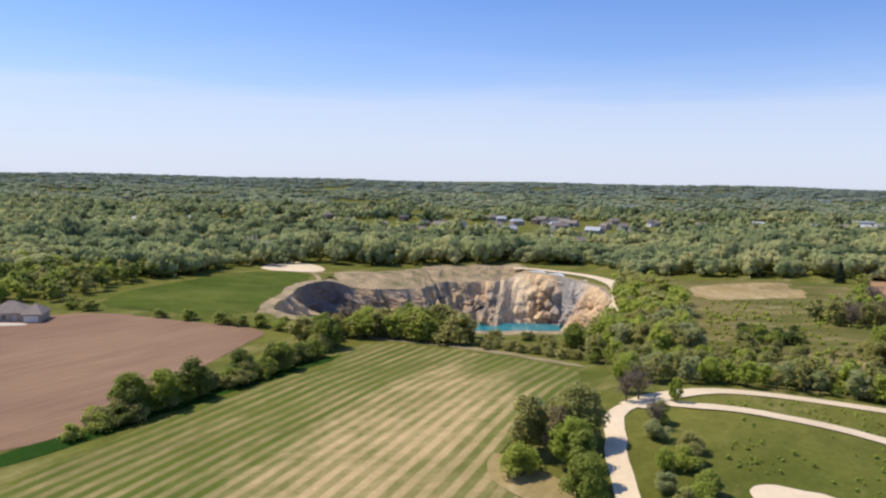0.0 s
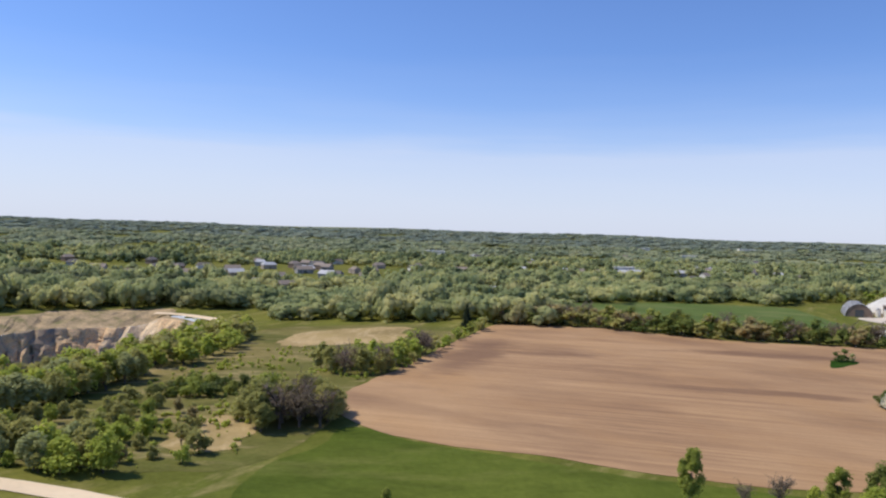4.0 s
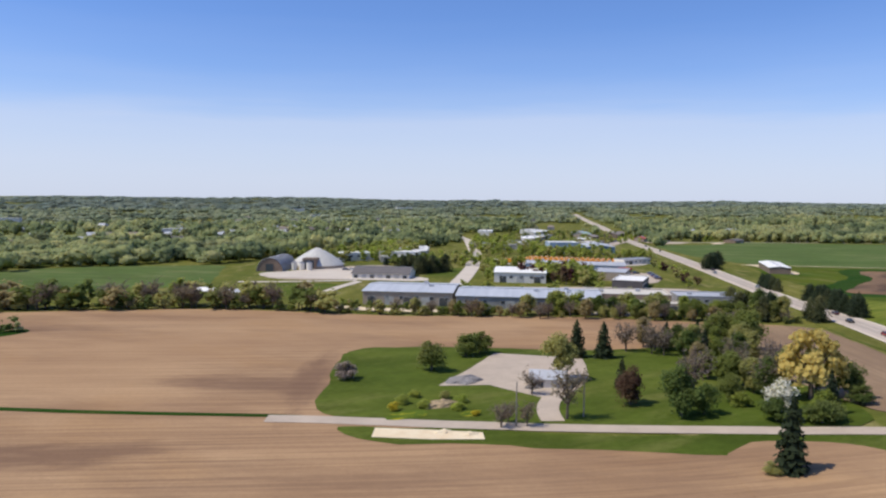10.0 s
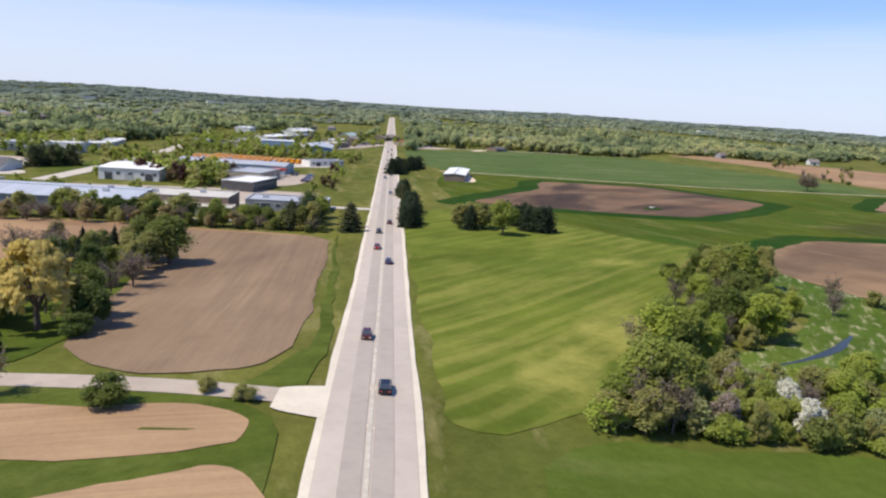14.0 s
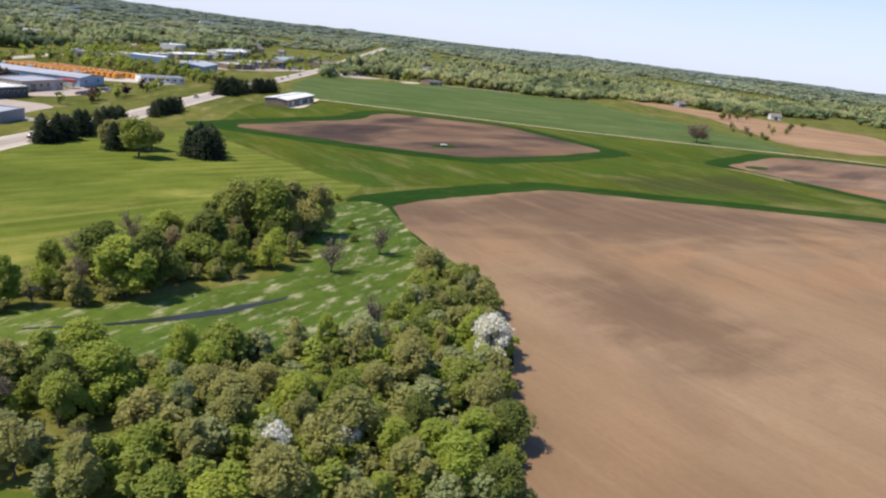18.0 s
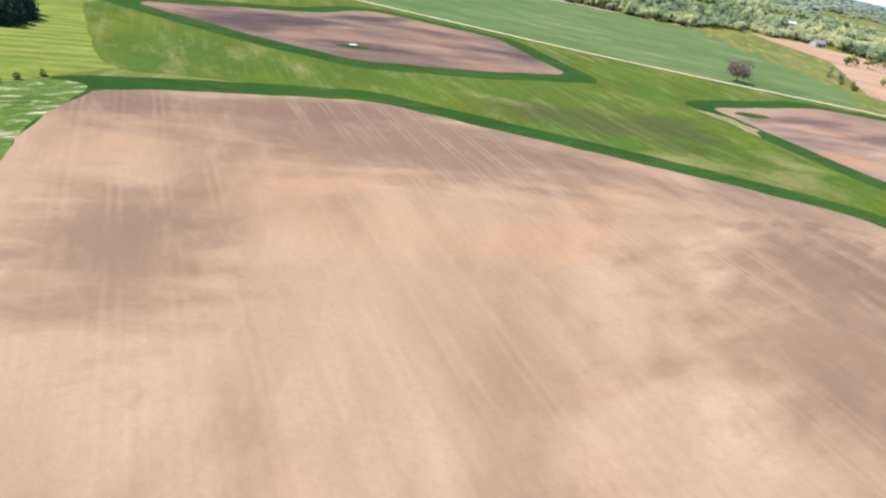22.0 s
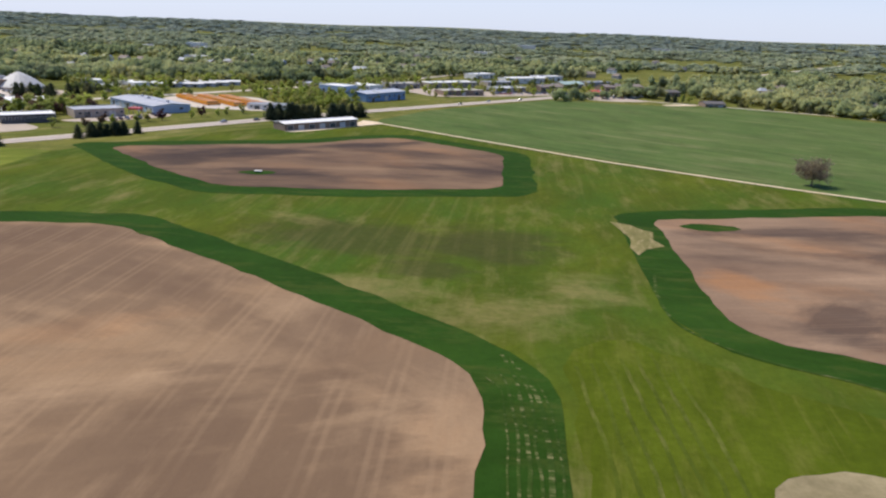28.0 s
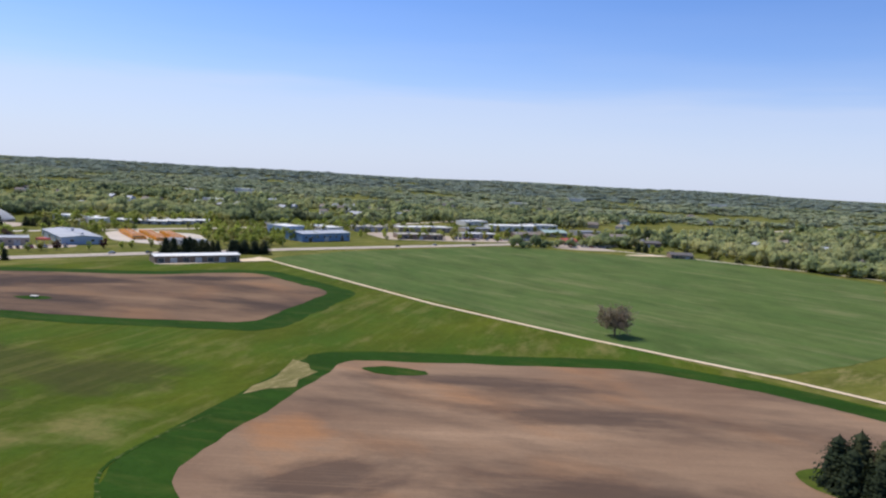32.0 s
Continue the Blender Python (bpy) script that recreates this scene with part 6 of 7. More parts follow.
# ---- the quarry ----
# floor material, set darker than the rock of the walls
M["rubble"] = plain("dark_grey_rubble", (0.17, 0.15, 0.135), (0.10, 0.095, 0.09), 0.12, 0.9, bump=0.2)
def quarry():
    """An open pit with broken benches, a rubble floor and turquoise water."""
    rim = smooth_line(PIT, True, 1.8, 1.0, 3)
    n, rows = len(rim), 34
    mid = np.mean(rim, 0)
    # a broken edge: blocks stand out of the rim and clefts run back into it
    for i, (x, y) in enumerate(rim):
        d = (mid - (x, y)) / np.linalg.norm(mid - (x, y))
        cell = noise.voronoi(Vector((x * 0.09, y * 0.09, 2.0)))[0]
        k = ((cell[1] - cell[0]) * 8.0 + 5.0 * noise.noise(Vector((x * 0.07, y * 0.07, 6))) - 2.0) * (0.25 + 0.75 * step_down(x, y))
        rim[i] = (x + d[0] * k, y + d[1] * k)
    deep = 35.0
    verts, faces = [], []
    for k in range(rows + 1):
        f = k / rows
        for i, (x, y) in enumerate(rim):
            d = mid - (x, y)
            d = d / np.linalg.norm(d)
            s = i / n
            # buttresses and clefts; hackly blocks between them
            zz = -f * deep
            swell = noise.noise(Vector((x * 0.036, y * 0.036, 1.0 + f * 0.5)))
            block = noise.voronoi(Vector((x * 0.11, y * 0.11, zz * 0.11 + 3)))[0]
            small = noise.voronoi(Vector((x * 0.3, y * 0.3, zz * 0.34 + 8)))[0]
            flute = swell * 15.0 + (block[1] - block[0]) * 13.0 - 4.0 + (small[1] - small[0]) * 4.2 + noise.noise(Vector((x * 0.6, y * 0.6, zz * 0.6))) * 0.9
            ledge = f * 5.0 + 0.5 * noise.noise(Vector((x * 0.05, y * 0.05, 9)))
            bench = 0.5 * (math.floor(ledge) + min(1, (ledge % 1) * 3))
            lean = f * (3.0 + 22.0 * step_down(x, y))
            # the sandy slip on the far side and the ramp at the end lie flatter
            slip = math.exp(-((x - 50) ** 2 + (y - 480) ** 2) / 300.0)
            ramp = math.exp(-((x - 86) ** 2 + (y - 420) ** 2) / 1500.0)
            inward = max(0.0, lean + bench + 4 * f + flute * min(1, f * 3.0) * (1 - 0.75 * slip)) + f * (26 * slip + 16 * ramp)
            z = on(x, y) + 0.15 - 4.6 * step_down(x, y) * (1 - f) - f * deep + (noise.noise(Vector((x * 0.2, y * 0.2, f * 3))) * 1.6 if 0 < k < rows else 0)
            if k == 0:
                z += noise.noise(Vector((x * 0.1, y * 0.1, 5))) * 0.15
            verts.append((x + d[0] * inward, y + d[1] * inward, z))
    for k in range(rows):
        for i in range(n):
            j = (i + 1) % n
            faces.append((k * n + i, k * n + j, (k + 1) * n + j, (k + 1) * n + i))
    root = new("quarry", None)
    tagged(root, "open limestone quarry pit with broken rock walls", "quarry", kind="structure")
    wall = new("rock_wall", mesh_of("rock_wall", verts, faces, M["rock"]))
    wall.parent = root
    # the lip of bare soil round the pit
    lv, lf = [], []
    for k, (out, up, fall) in enumerate(((0, 0.15, 1.0), (5, 0.22, 0.86), (11, 0.2, 0.6), (19, 0.1, 0.25), (27, 0.12, 0.0), (40, -0.6, 0.0))):
        for x, y in rim:
            d = np.array((x, y)) - mid
            d = d / np.linalg.norm(d)
            bank = step_down(x, y)
            out_here = out * (0.2 + 0.9 * bank) * (1 + 0.3 * noise.noise(Vector((x * 0.05, y * 0.05, k)))) if k else 0.0
            px, py = x + d[0] * out_here, y + d[1] * out_here + out_here * 0.25 * bank
            rough = 1.1 * noise.noise(Vector((px * 0.16, py * 0.16, 4))) * bank * min(1, k) * (fall > 0)
            lv.append((px, py, on(px, py) + up - 4.6 * bank * fall + rough))
    for k in range(5):
        for i in range(n):
            j = (i + 1) % n
            lf.append((k * n + i, (k + 1) * n + i, (k + 1) * n + j, k * n + j))
    lip = new("pit_lip", mesh_of("pit_lip", lv, lf, M["lip"]))
    lip.parent = root
    # floor and fallen blocks
    bm = bmesh.new()
    bmesh.ops.create_grid(bm, x_segments=40, y_segments=44, size=1)
    for v in bm.verts:
        x, y = mid[0] + v.co.x * 100, mid[1] + v.co.y * 112
        v.co = (x, y, -36.6 + 1.5 * noise.noise(Vector((x * 0.05, y * 0.05, 2))) + 0.10 * max(0, 20 - x) + 0.16 * max(0, y - 452) + 0.6 * noise.noise(Vector((x * 0.3, y * 0.3, 4))))
    part("pit_floor", bm, M["rubble"], root)
    r = np.random.default_rng(5)
    for _ in range(46):
        i = int(r.integers(n))
        x, y = rim[i]
        d = mid - (x, y)
        d = d / np.linalg.norm(d)
        k = r.uniform(11, 24)
        s = r.uniform(0.8, 2.8)
        bm = bmesh.new()
        bmesh.ops.create_icosphere(bm, subdivisions=2, radius=s)
        for v in bm.verts:
            v.co *= 0.75 + 0.5 * noise.noise(v.co * 1.3 + Vector((x, y, 0)))
        for v in bm.verts:
            v.co += Vector((x + d[0] * k, y + d[1] * k, -34.6 + r.uniform(-0.2, 0.2)))
        part("boulder", bm, M["rock"], root)
    return root


def lip_mat():
    n = Nodes("bare_soil_and_scrub")
    c = n.ramp(n.noise(0.07, 5, 0.65), (0.33, (0.19, 0.18, 0.07)), (0.46, (0.38, 0.28, 0.165)), (0.58, (0.52, 0.375, 0.225)), (0.72, (0.60, 0.42, 0.25)))
    g = n.noise(0.7, 4, 0.7)
    return n.done(n.mix(n.ramp(g, (0.4, 0.5), (0.6, 0.0)), c, (0.12, 0.11, 0.05)), 0.95, g, 0.4, spec=0.1)


M["lip"] = lip_mat()
quarry()
bm = bmesh.new()
bm.faces.new([bm.verts.new((x, y, -33.5)) for x, y in smooth_line([(14, 290), (54, 290), (82, 360), (90, 430), (70, 446), (49, 446), (30, 446), (10, 428), (4, 356)], True, 5, 1.5, 9)])
me = bpy.data.meshes.new("water")
bm.to_mesh(me)
bm.free()
me.materials.append(M["water"])
tagged(new("water", me), "still turquoise water at the bottom of the quarry", "water", kind="structure")
strip("haul_road", [(50, 498), (66, 494), (84, 480), (99, 458), (103, 430), (99, 400), (90, 360), (80, 325), (70, 300)], lambda k: 6.5 + 3 * math.sin(k * 3.1), "sand", 0.5, "pale haul road curving along the quarry rim", "road", 0.6)
# the stream through the damp meadow
sheet("damp_meadow", [(694, 6), (697, 4), (712, 24), (727, 46), (726, 68), (735, 97), (738, 110), (728, 112), (714, 98), (706, 72), (702, 44)], "wet", 0.165, "damp bright meadow with straw flecks beside the tilled field", "meadow", 1.2)
sheet("damp_meadow", [(606, 48), (632, 46), (646, 36), (662, 26), (684, 24), (700, 32), (712, 50), (726, 72), (736, 98), (726, 106), (708, 92), (694, 62), (664, 52), (640, 54), (614, 54)], "wet", 0.10, "damp bright meadow with straw flecks along a stream", "meadow", 1.2)
strip("stream", [(640, 46.5), (649, 45), (656, 44), (663, 44), (670, 45), (676, 46), (682, 47.5)], lambda k: 0.5 + 3.0 * max(0.0, math.sin(k * 3.14)) ** 2 * k, "stream", 0.16, "narrow dark stream in the damp meadow", "stream", 0.5)

# ---- buildings ----
U, V, TURN = Vector((0.575, 0.818)), Vector((0.818, -0.575)), -35.1


def box(bm, x0, x1, y0, y1, z0, z1):
    v = [bm.verts.new((x, y, z)) for z in (z0, z1) for x, y in ((x0, y0), (x1, y0), (x1, y1), (x0, y1))]
    for f in ((3, 2, 1, 0), (4, 5, 6, 7), (0, 1, 5, 4), (1, 2, 6, 5), (2, 3, 7, 6), (3, 0, 4, 7)):
        bm.faces.new([v[i] for i in f])


def boxed(name, parent, mat, *spans, label=""):
    bm = bmesh.new()
    for s in spans:
        box(bm, *s)
    return part(name, bm, mat, parent, label)


def opening(kind, parent, glass, x, y, z, w, h, side):
    """A door or window, proud of its wall, with a frame round it. side: 0 front, 1 right end."""
    if side == 0:
        p = boxed(kind, parent, glass, (x - w / 2, x + w / 2, y - 0.10, y + 0.05, z, z + h))
        boxed("frame", p, M["door"], (x - w / 2 - 0.15, x - w / 2, y - 0.14, y, z, z + h), (x + w / 2, x + w / 2 + 0.15, y - 0.14, y, z, z + h), (x - w / 2 - 0.15, x + w / 2 + 0.15, y - 0.14, y, z + h, z + h + 0.15))
    else:
        p = boxed(kind, parent, glass, (x - 0.05, x + 0.10, y - w / 2, y + w / 2, z, z + h))
        boxed("frame", p, M["door"], (x, x + 0.14, y - w / 2 - 0.15, y - w / 2, z, z + h), (x, x + 0.14, y + w / 2, y + w / 2 + 0.15, z, z + h), (x, x + 0.14, y - w / 2 - 0.15, y + w / 2 + 0.15, z + h, z + h + 0.15))
    return p


def building(name, label, x, y, long, deep, eave, ridge, wall, roof, doors=0, windows=0, turn=TURN, vents=0, category="building", group="", end_windows=0):
    """A hall or shed standing on its front middle (x, y), going back by deep. ridge 0: a flat roof with a parapet."""
    root = new(name, None)
    root.matrix_world = pose(x, y, min(on(x, y), on(x + 10, y + 10)) - 0.1, 0, 0, turn)
    h = long / 2
    bm = bmesh.new()
    t = 0.3
    if ridge:
        for s in (-1, 1):
            e = [bm.verts.new((s * h, yy, zz)) for yy, zz in ((0, 0), (deep, 0), (deep, eave), (deep / 2, ridge), (0, eave))]
            i = [bm.verts.new((s * (h - t), yy, zz)) for yy, zz in ((0, 0), (deep, 0), (deep, eave), (deep / 2, ridge), (0, eave))]
            bm.faces.new(e if s > 0 else e[::-1])
            bm.faces.new(i[::-1] if s > 0 else i)
        box(bm, -h + 0.002, h - 0.002, 0, t, 0, eave)
        box(bm, -h + 0.002, h - 0.002, deep - t, deep, 0, eave)
        part("wall", bm, M[wall], root)
        bm = bmesh.new()
        o, c = 0.5, 0.22
        pitch = (ridge - eave) / (deep / 2)
        for y0, z0, y1, z1 in ((-o, eave - o * pitch, deep / 2, ridge), (deep + o, eave - o * pitch, deep / 2, ridge)):
            v = [bm.verts.new(p) for p in ((-h - o, y0, z0 + 0.03), (h + o, y0, z0 + 0.03), (h + o, y1, z1 + 0.03), (-h - o, y1, z1 + 0.03), (-h - o, y0, z0 + c), (h + o, y0, z0 + c), (h + o, y1, z1 + c), (-h - o, y1, z1 + c))]
            for f in ((3, 2, 1, 0), (4, 5, 6, 7), (0, 1, 5, 4), (1, 2, 6, 5), (2, 3, 7, 6), (3, 0, 4, 7)):
                bm.faces.new([v[n] for n in f])
        bmesh.ops.recalc_face_normals(bm, faces=bm.faces)
        top = part("roof", bm, M[roof], root)
        if long > 30:
            boxed("ridge_cap", top, M["steel"], (-h, h, deep / 2 - 0.3, deep / 2 + 0.3, ridge + c - 0.05, ridge + c + 0.12))
    else:
        for a in ((-h, h, 0, t), (-h, h, deep - t, deep), (-h, -h + t, t, deep - t), (h - t, h, t, deep - t)):
            box(bm, *a, 0, eave)
        part("wall", bm, M[wall], root)
        top = boxed("roof", root, M[roof], (-h + t + 0.01, h - t - 0.01, t + 0.01, deep - t - 0.01, eave - 0.5, eave - 0.22))
        boxed("parapet", root, M[roof], (-h - 0.1, h + 0.1, -0.1, t + 0.1, eave, eave + 0.2), (-h - 0.1, h + 0.1, deep - t - 0.1, deep + 0.1, eave, eave + 0.2), (-h - 0.1, -h + t + 0.1, t + 0.1, deep - t - 0.1, eave, eave + 0.2), (h - t - 0.1, h + 0.1, t + 0.1, deep - t - 0.1, eave, eave + 0.2))
    dh = min(3.6, eave * 0.7)
    for n in range(doors):
        opening("door", root, M["door"] if n % 2 else M["glass"], -h + long * (n + 0.5) / doors, 0, 0.1, min(3.6, long / doors * 0.5), dh, 0)
    for n in range(windows):
        opening("window", root, M["glass"], -h + long * (n + 0.5) / windows + (0.8 if doors else 0), 0, eave * 0.45, min(1.8, long / windows * 0.45), eave * 0.25, 0)
    for n in range(end_windows):
        opening("window", root, M["glass"], h, deep * (n + 0.5) / end_windows, eave * 0.4, min(2.2, deep / end_windows * 0.45), eave * 0.3, 1)
    r = np.random.default_rng(int(abs(x * 3 + y)))
    for n in range(vents):
        a, b = r.uniform(-h * 0.8, h * 0.8), r.uniform(deep * 0.25, deep * 0.75)
        z = eave - 0.3 if not ridge else eave + (ridge - eave) * (1 - abs(b - deep / 2) / (deep / 2))
        boxed("roof_vent", top, M["grey_roof"], (a - 1, a + 1, b - 0.8, b + 0.8, z, z + 1.3))
    return tagged(root, label, category, group)


# the works behind the tilled field
building("factory", "long tan-brown factory hall with a pale blue metal roof", 523.5, 311.5, 40, 36, 6.0, 7.4, "tan_wall", "blue_roof", 5, 6, vents=2)
building("factory", "long grey factory hall with a pale blue metal roof", 564.5, 277.5, 62, 35, 5.4, 6.8, "grey_wall", "blue_roof", 4, 8, vents=3)
building("warehouse", "flat brown warehouse with a cream gravel roof", 608.5, 263.5, 36, 22, 6.0, 0, "brown_wall", "cream_roof", 4, 0, vents=3)
building("warehouse", "low cream annex in front of the warehouse", 605, 255, 38, 9, 3.4, 0, "tan_wall", "cream_roof", 5, 3)
building("warehouse", "low grey warehouse with a pale grey roof", 646, 250, 32, 18, 4.4, 0, "grey_wall", "grey_roof", 2, 4, vents=2)
building("depot", "low white-walled depot with a dark grey roof", 557, 417, 34, 24, 2.9, 6.0, "white_wall", "dark_roof", 7, 0)
building("office", "low white flat-roofed office block", 622, 530, 30, 14, 6.5, 0, "white_wall", "white_roof", 2, 6)
building("office", "low grey flat-roofed office block", 612, 512, 24, 10, 4.5, 0, "grey_wall", "white_roof", 2, 5)
building("workshop", "broad white-roofed metal workshop hall", 620, 365, 29, 36, 5.8, 6.6, "white_wall", "white_roof", 3, 5)
building("shed", "small white metal shed behind the hedgerow", 447, 372, 14, 9, 3.5, 4.6, "white_wall", "white_roof", 1, 1)
building("shed", "small white metal shed behind the hedgerow", 458, 366, 10, 7, 3.2, 4.2, "white_wall", "grey_roof", 1, 1)


def dome(x, y, radius, high):
    root = new("storage_dome", None)
    root.location = (x, y, on(x, y) - 0.1)
    bm = bmesh.new()
    rows, cols = 14, 36
    rings = []
    for k in range(rows):
        f = k / rows
        q = radius * (1 - f) ** 0.80 * (1 + 0.05 * math.sin(f * 3.1))
        z = 2.0 + (high - 2.0) * f
        rings.append([bm.verts.new((q * math.cos(2 * math.pi * c / cols), q * math.sin(2 * math.pi * c / cols), z - 0.12 * (c % 2))) for c in range(cols)])
    tip = bm.verts.new((0, 0, high))
    for a, b in zip(rings, rings[1:]):
        for c in range(cols):
            bm.faces.new((a[c], a[(c + 1) % cols], b[(c + 1) % cols], b[c]))
    for c in range(cols):
        bm.faces.new((rings[-1][c], rings[-1][(c + 1) % cols], tip))
    part("fabric_roof", bm, M["dome"], root)
    bm = bmesh.new()
    bmesh.ops.create_cone(bm, segments=36, radius1=radius * 0.99, radius2=radius * 0.99, depth=2.2, matrix=Matrix.Translation((0, 0, 1.05)))
    part("base_wall", bm, M["tan_wall"], root)
    boxed("portal", root, M["brown_wall"], (-4.5, 4.5, -radius - 1.0, -radius * 0.45, 0, 7.4))
    boxed("door", root, M["glass"], (-3.4, 3.4, -radius - 1.1, -radius - 0.98, 0.1, 6.2))
    root.rotation_euler.z = radians(TURN)
    return tagged(root, "pointed white fabric storage dome on a low tan wall", "dome")


dome(548, 502, 18.2, 13.4)


def quonset(x, y, long, radius, turn):
    root = new("quonset_hut", None)
    root.matrix_world = pose(x, y, on(x, y) - 0.1, 0, 0, turn)
    bm, cols = bmesh.new(), 14
    rows = [[bm.verts.new((s * long / 2, -radius * math.cos(math.pi * c / cols), radius * 1.05 * math.sin(math.pi * c / cols))) for c in range(cols + 1)] for s in (-1, -0.5, 0, 0.5, 1)]
    for a, b in zip(rows, rows[1:]):
        for c in range(cols):
            bm.faces.new((a[c], b[c], b[c + 1], a[c + 1]))
    bmesh.ops.solidify(bm, geom=bm.faces[:], thickness=0.25)
    part("curved_roof", bm, M["grey_roof"], root)
    for s in (-1, 1):
        bm = bmesh.new()
        bm.faces.new([bm.verts.new((s * (long / 2 - 0.4), -radius * 0.97 * math.cos(math.pi * c / cols), radius * 1.0 * math.sin(math.pi * c / cols))) for c in range(cols + 1)])
        part("end_wall", bm, M["brown_wall"], root)
    boxed("door", root, M["glass"], (-long / 2 + 0.2, -long / 2 + 0.38, -2.5, 2.5, 0, 5.0))
    return tagged(root, "grey half-round metal hut with a brown end wall", "hut")


quonset(519, 497, 36, 8.5, 58)
for x, y in ((531, 483), (535, 480), (527, 486)):
    root = new("storage_tank", None)
    root.location = (x, y, on(x, y))
    bm = bmesh.new()
    bmesh.ops.create_cone(bm, segments=18, radius1=1.8, radius2=1.8, depth=5.0, cap_ends=True, matrix=Matrix.Translation((0, 0, 2.5)))
    part("barrel", bm, M["white_wall"], root)
    bm = bmesh.new()
    bmesh.ops.create_cone(bm, segments=18, radius1=1.85, radius2=0.2, depth=0.9, cap_ends=True, matrix=Matrix.Translation((0, 0, 5.4)))
    part("lid", bm, M["steel"], root)
    tagged(root, "white upright storage tank beside the dome", "tank", "works tanks")
# paved yards
sheet("works_yard", [(497, 452), (520, 436), (546, 412), (574, 392), (584, 404), (578, 424), (590, 446), (600, 470), (580, 478), (560, 486), (520, 480), (500, 476)], "concrete", 0.15, "pale concrete works yard", "yard", 0.3)
sheet("works_lawn", [(588, 410), (604, 406), (636, 452), (628, 462), (606, 440), (594, 432)], "lawn", 0.15, "mown green lawn beside the side road", "lawn", 0.4)
sheet("works_yard", [(496, 448), (510, 430), (546, 416), (590, 440), (604, 474), (590, 500), (540, 490), (506, 470)], "gravel", 0.13, "pale gravel ground of the works", "yard", 0.5)
sheet("works_yard", [(540, 330), (600, 290), (640, 262), (664, 262), (690, 300), (650, 330), (600, 352), (566, 366)], "gravel", 0.12, "pale gravel ground behind the halls", "yard", 0.5)
sheet("works_lawn", [(494, 356), (508, 380), (528, 400), (498, 418), (470, 400)], "lawn", 0.13, "mown green lawn before the works", "lawn", 0.6)
sheet("works_yard", [(494, 322), (502, 318), (505, 312), (528, 296), (536, 291), (533, 284), (512, 296), (490, 313)], "sand", 0.14, "pale gravel strip before the factory hall", "yard", 0.4)
sheet("works_yard", [(574, 258), (586, 260), (602, 248), (622, 236), (640, 232), (634, 224), (606, 236), (584, 248)], "gravel", 0.14, "pale gravel strip before the warehouse", "yard", 0.4)
strip("works_drive", [(478, 432), (501, 422), (520, 418), (541, 413)], 5.0, "concrete", 0.18, "pale drive to the works", wobble=0.3)
strip("works_drive", [(488, 340), (494, 348), (512, 378), (529, 396), (540, 408)], 5.0, "concrete", 0.17, "pale drive to the works", wobble=0.3)
sheet("car_park", [(690, 330), (712, 348), (730, 376), (720, 388), (706, 380), (700, 366), (684, 344), (676, 334)], "gravel", 0.15, "grey car park beside the store", "yard", 0.3)
sheet("bus_yard", [(674, 480), (688, 512), (738, 516), (792, 444), (772, 424), (718, 428)], "concrete", 0.15, "pale concrete bus yard", "yard", 0.3)
# along the highway
building("store", "long dark store front with a white roof", 670, 318, 28, 16, 5.0, 0, "dark_wall", "white_roof", 0, 9, turn=40)
building("store", "low tan store with a flat grey roof", 691.5, 356, 29, 19, 5.2, 0, "tan_wall", "grey_roof", 2, 6, turn=43, end_windows=3)
boxed("canopy", tagged(new("shop_canopy", None), "red canopy beside the tan store", "canopy"), M["red_roof"], (702, 709, 371, 377, 3.4, 4.6))
boxed("post", bpy.data.objects["shop_canopy"], M["steel"], (702.3, 702.6, 371.3, 371.6, -1, 3.4), (708.4, 708.7, 371.3, 371.6, -1, 3.4), (702.3, 702.6, 376.4, 376.7, -1, 3.4), (708.4, 708.7, 376.4, 376.7, -1, 3.4))
building("factory", "long blue metal factory hall with a grey roof", 688.5, 402.5, 64, 26, 5.0, 6.2, "lightblue_wall", "grey_roof", 6, 10, turn=-40, vents=3, end_windows=2)
building("office", "low white bus depot office", 772, 434, 28, 10, 4.2, 0, "white_wall", "grey_roof", 2, 6, turn=5)
building("hall", "white hall with a stepped flat roof", 592, 538, 28, 14, 6.0, 0, "white_wall", "white_roof", 2, 5, turn=-10)
for k in range(4):
    building("storage_row", "long low white storage row", 646 + k * 7, 566 + k * 13, 54, 8, 3.4, 4.4, "grey_wall", "white_roof", 12, 0, turn=22, group="storage rows")
building("factory", "large blue metal factory with a pale roof", 841, 543, 50, 24, 7.0, 8.4, "blue_wall", "blue_roof", 3, 8, turn=58, vents=3, end_windows=2)
building("factory", "tall pale-blue end of the blue factory", 793, 549, 26, 20, 10.0, 0, "lightblue_wall", "white_roof", 2, 3, turn=-25)
building("hangar", "long low brown hangar with a white roof by the airstrip", 830, 353.5, 51, 13, 4.4, 5.2, "brown_wall", "white_roof", 7, 0, turn=46, vents=0, end_windows=1)
sheet("apron", [(846, 404), (864, 392), (854, 380), (838, 356), (820, 332), (810, 334), (816, 342), (846, 392)], "sand", 0.22, "pale gravel apron beside the hangar", "yard", 0.4)
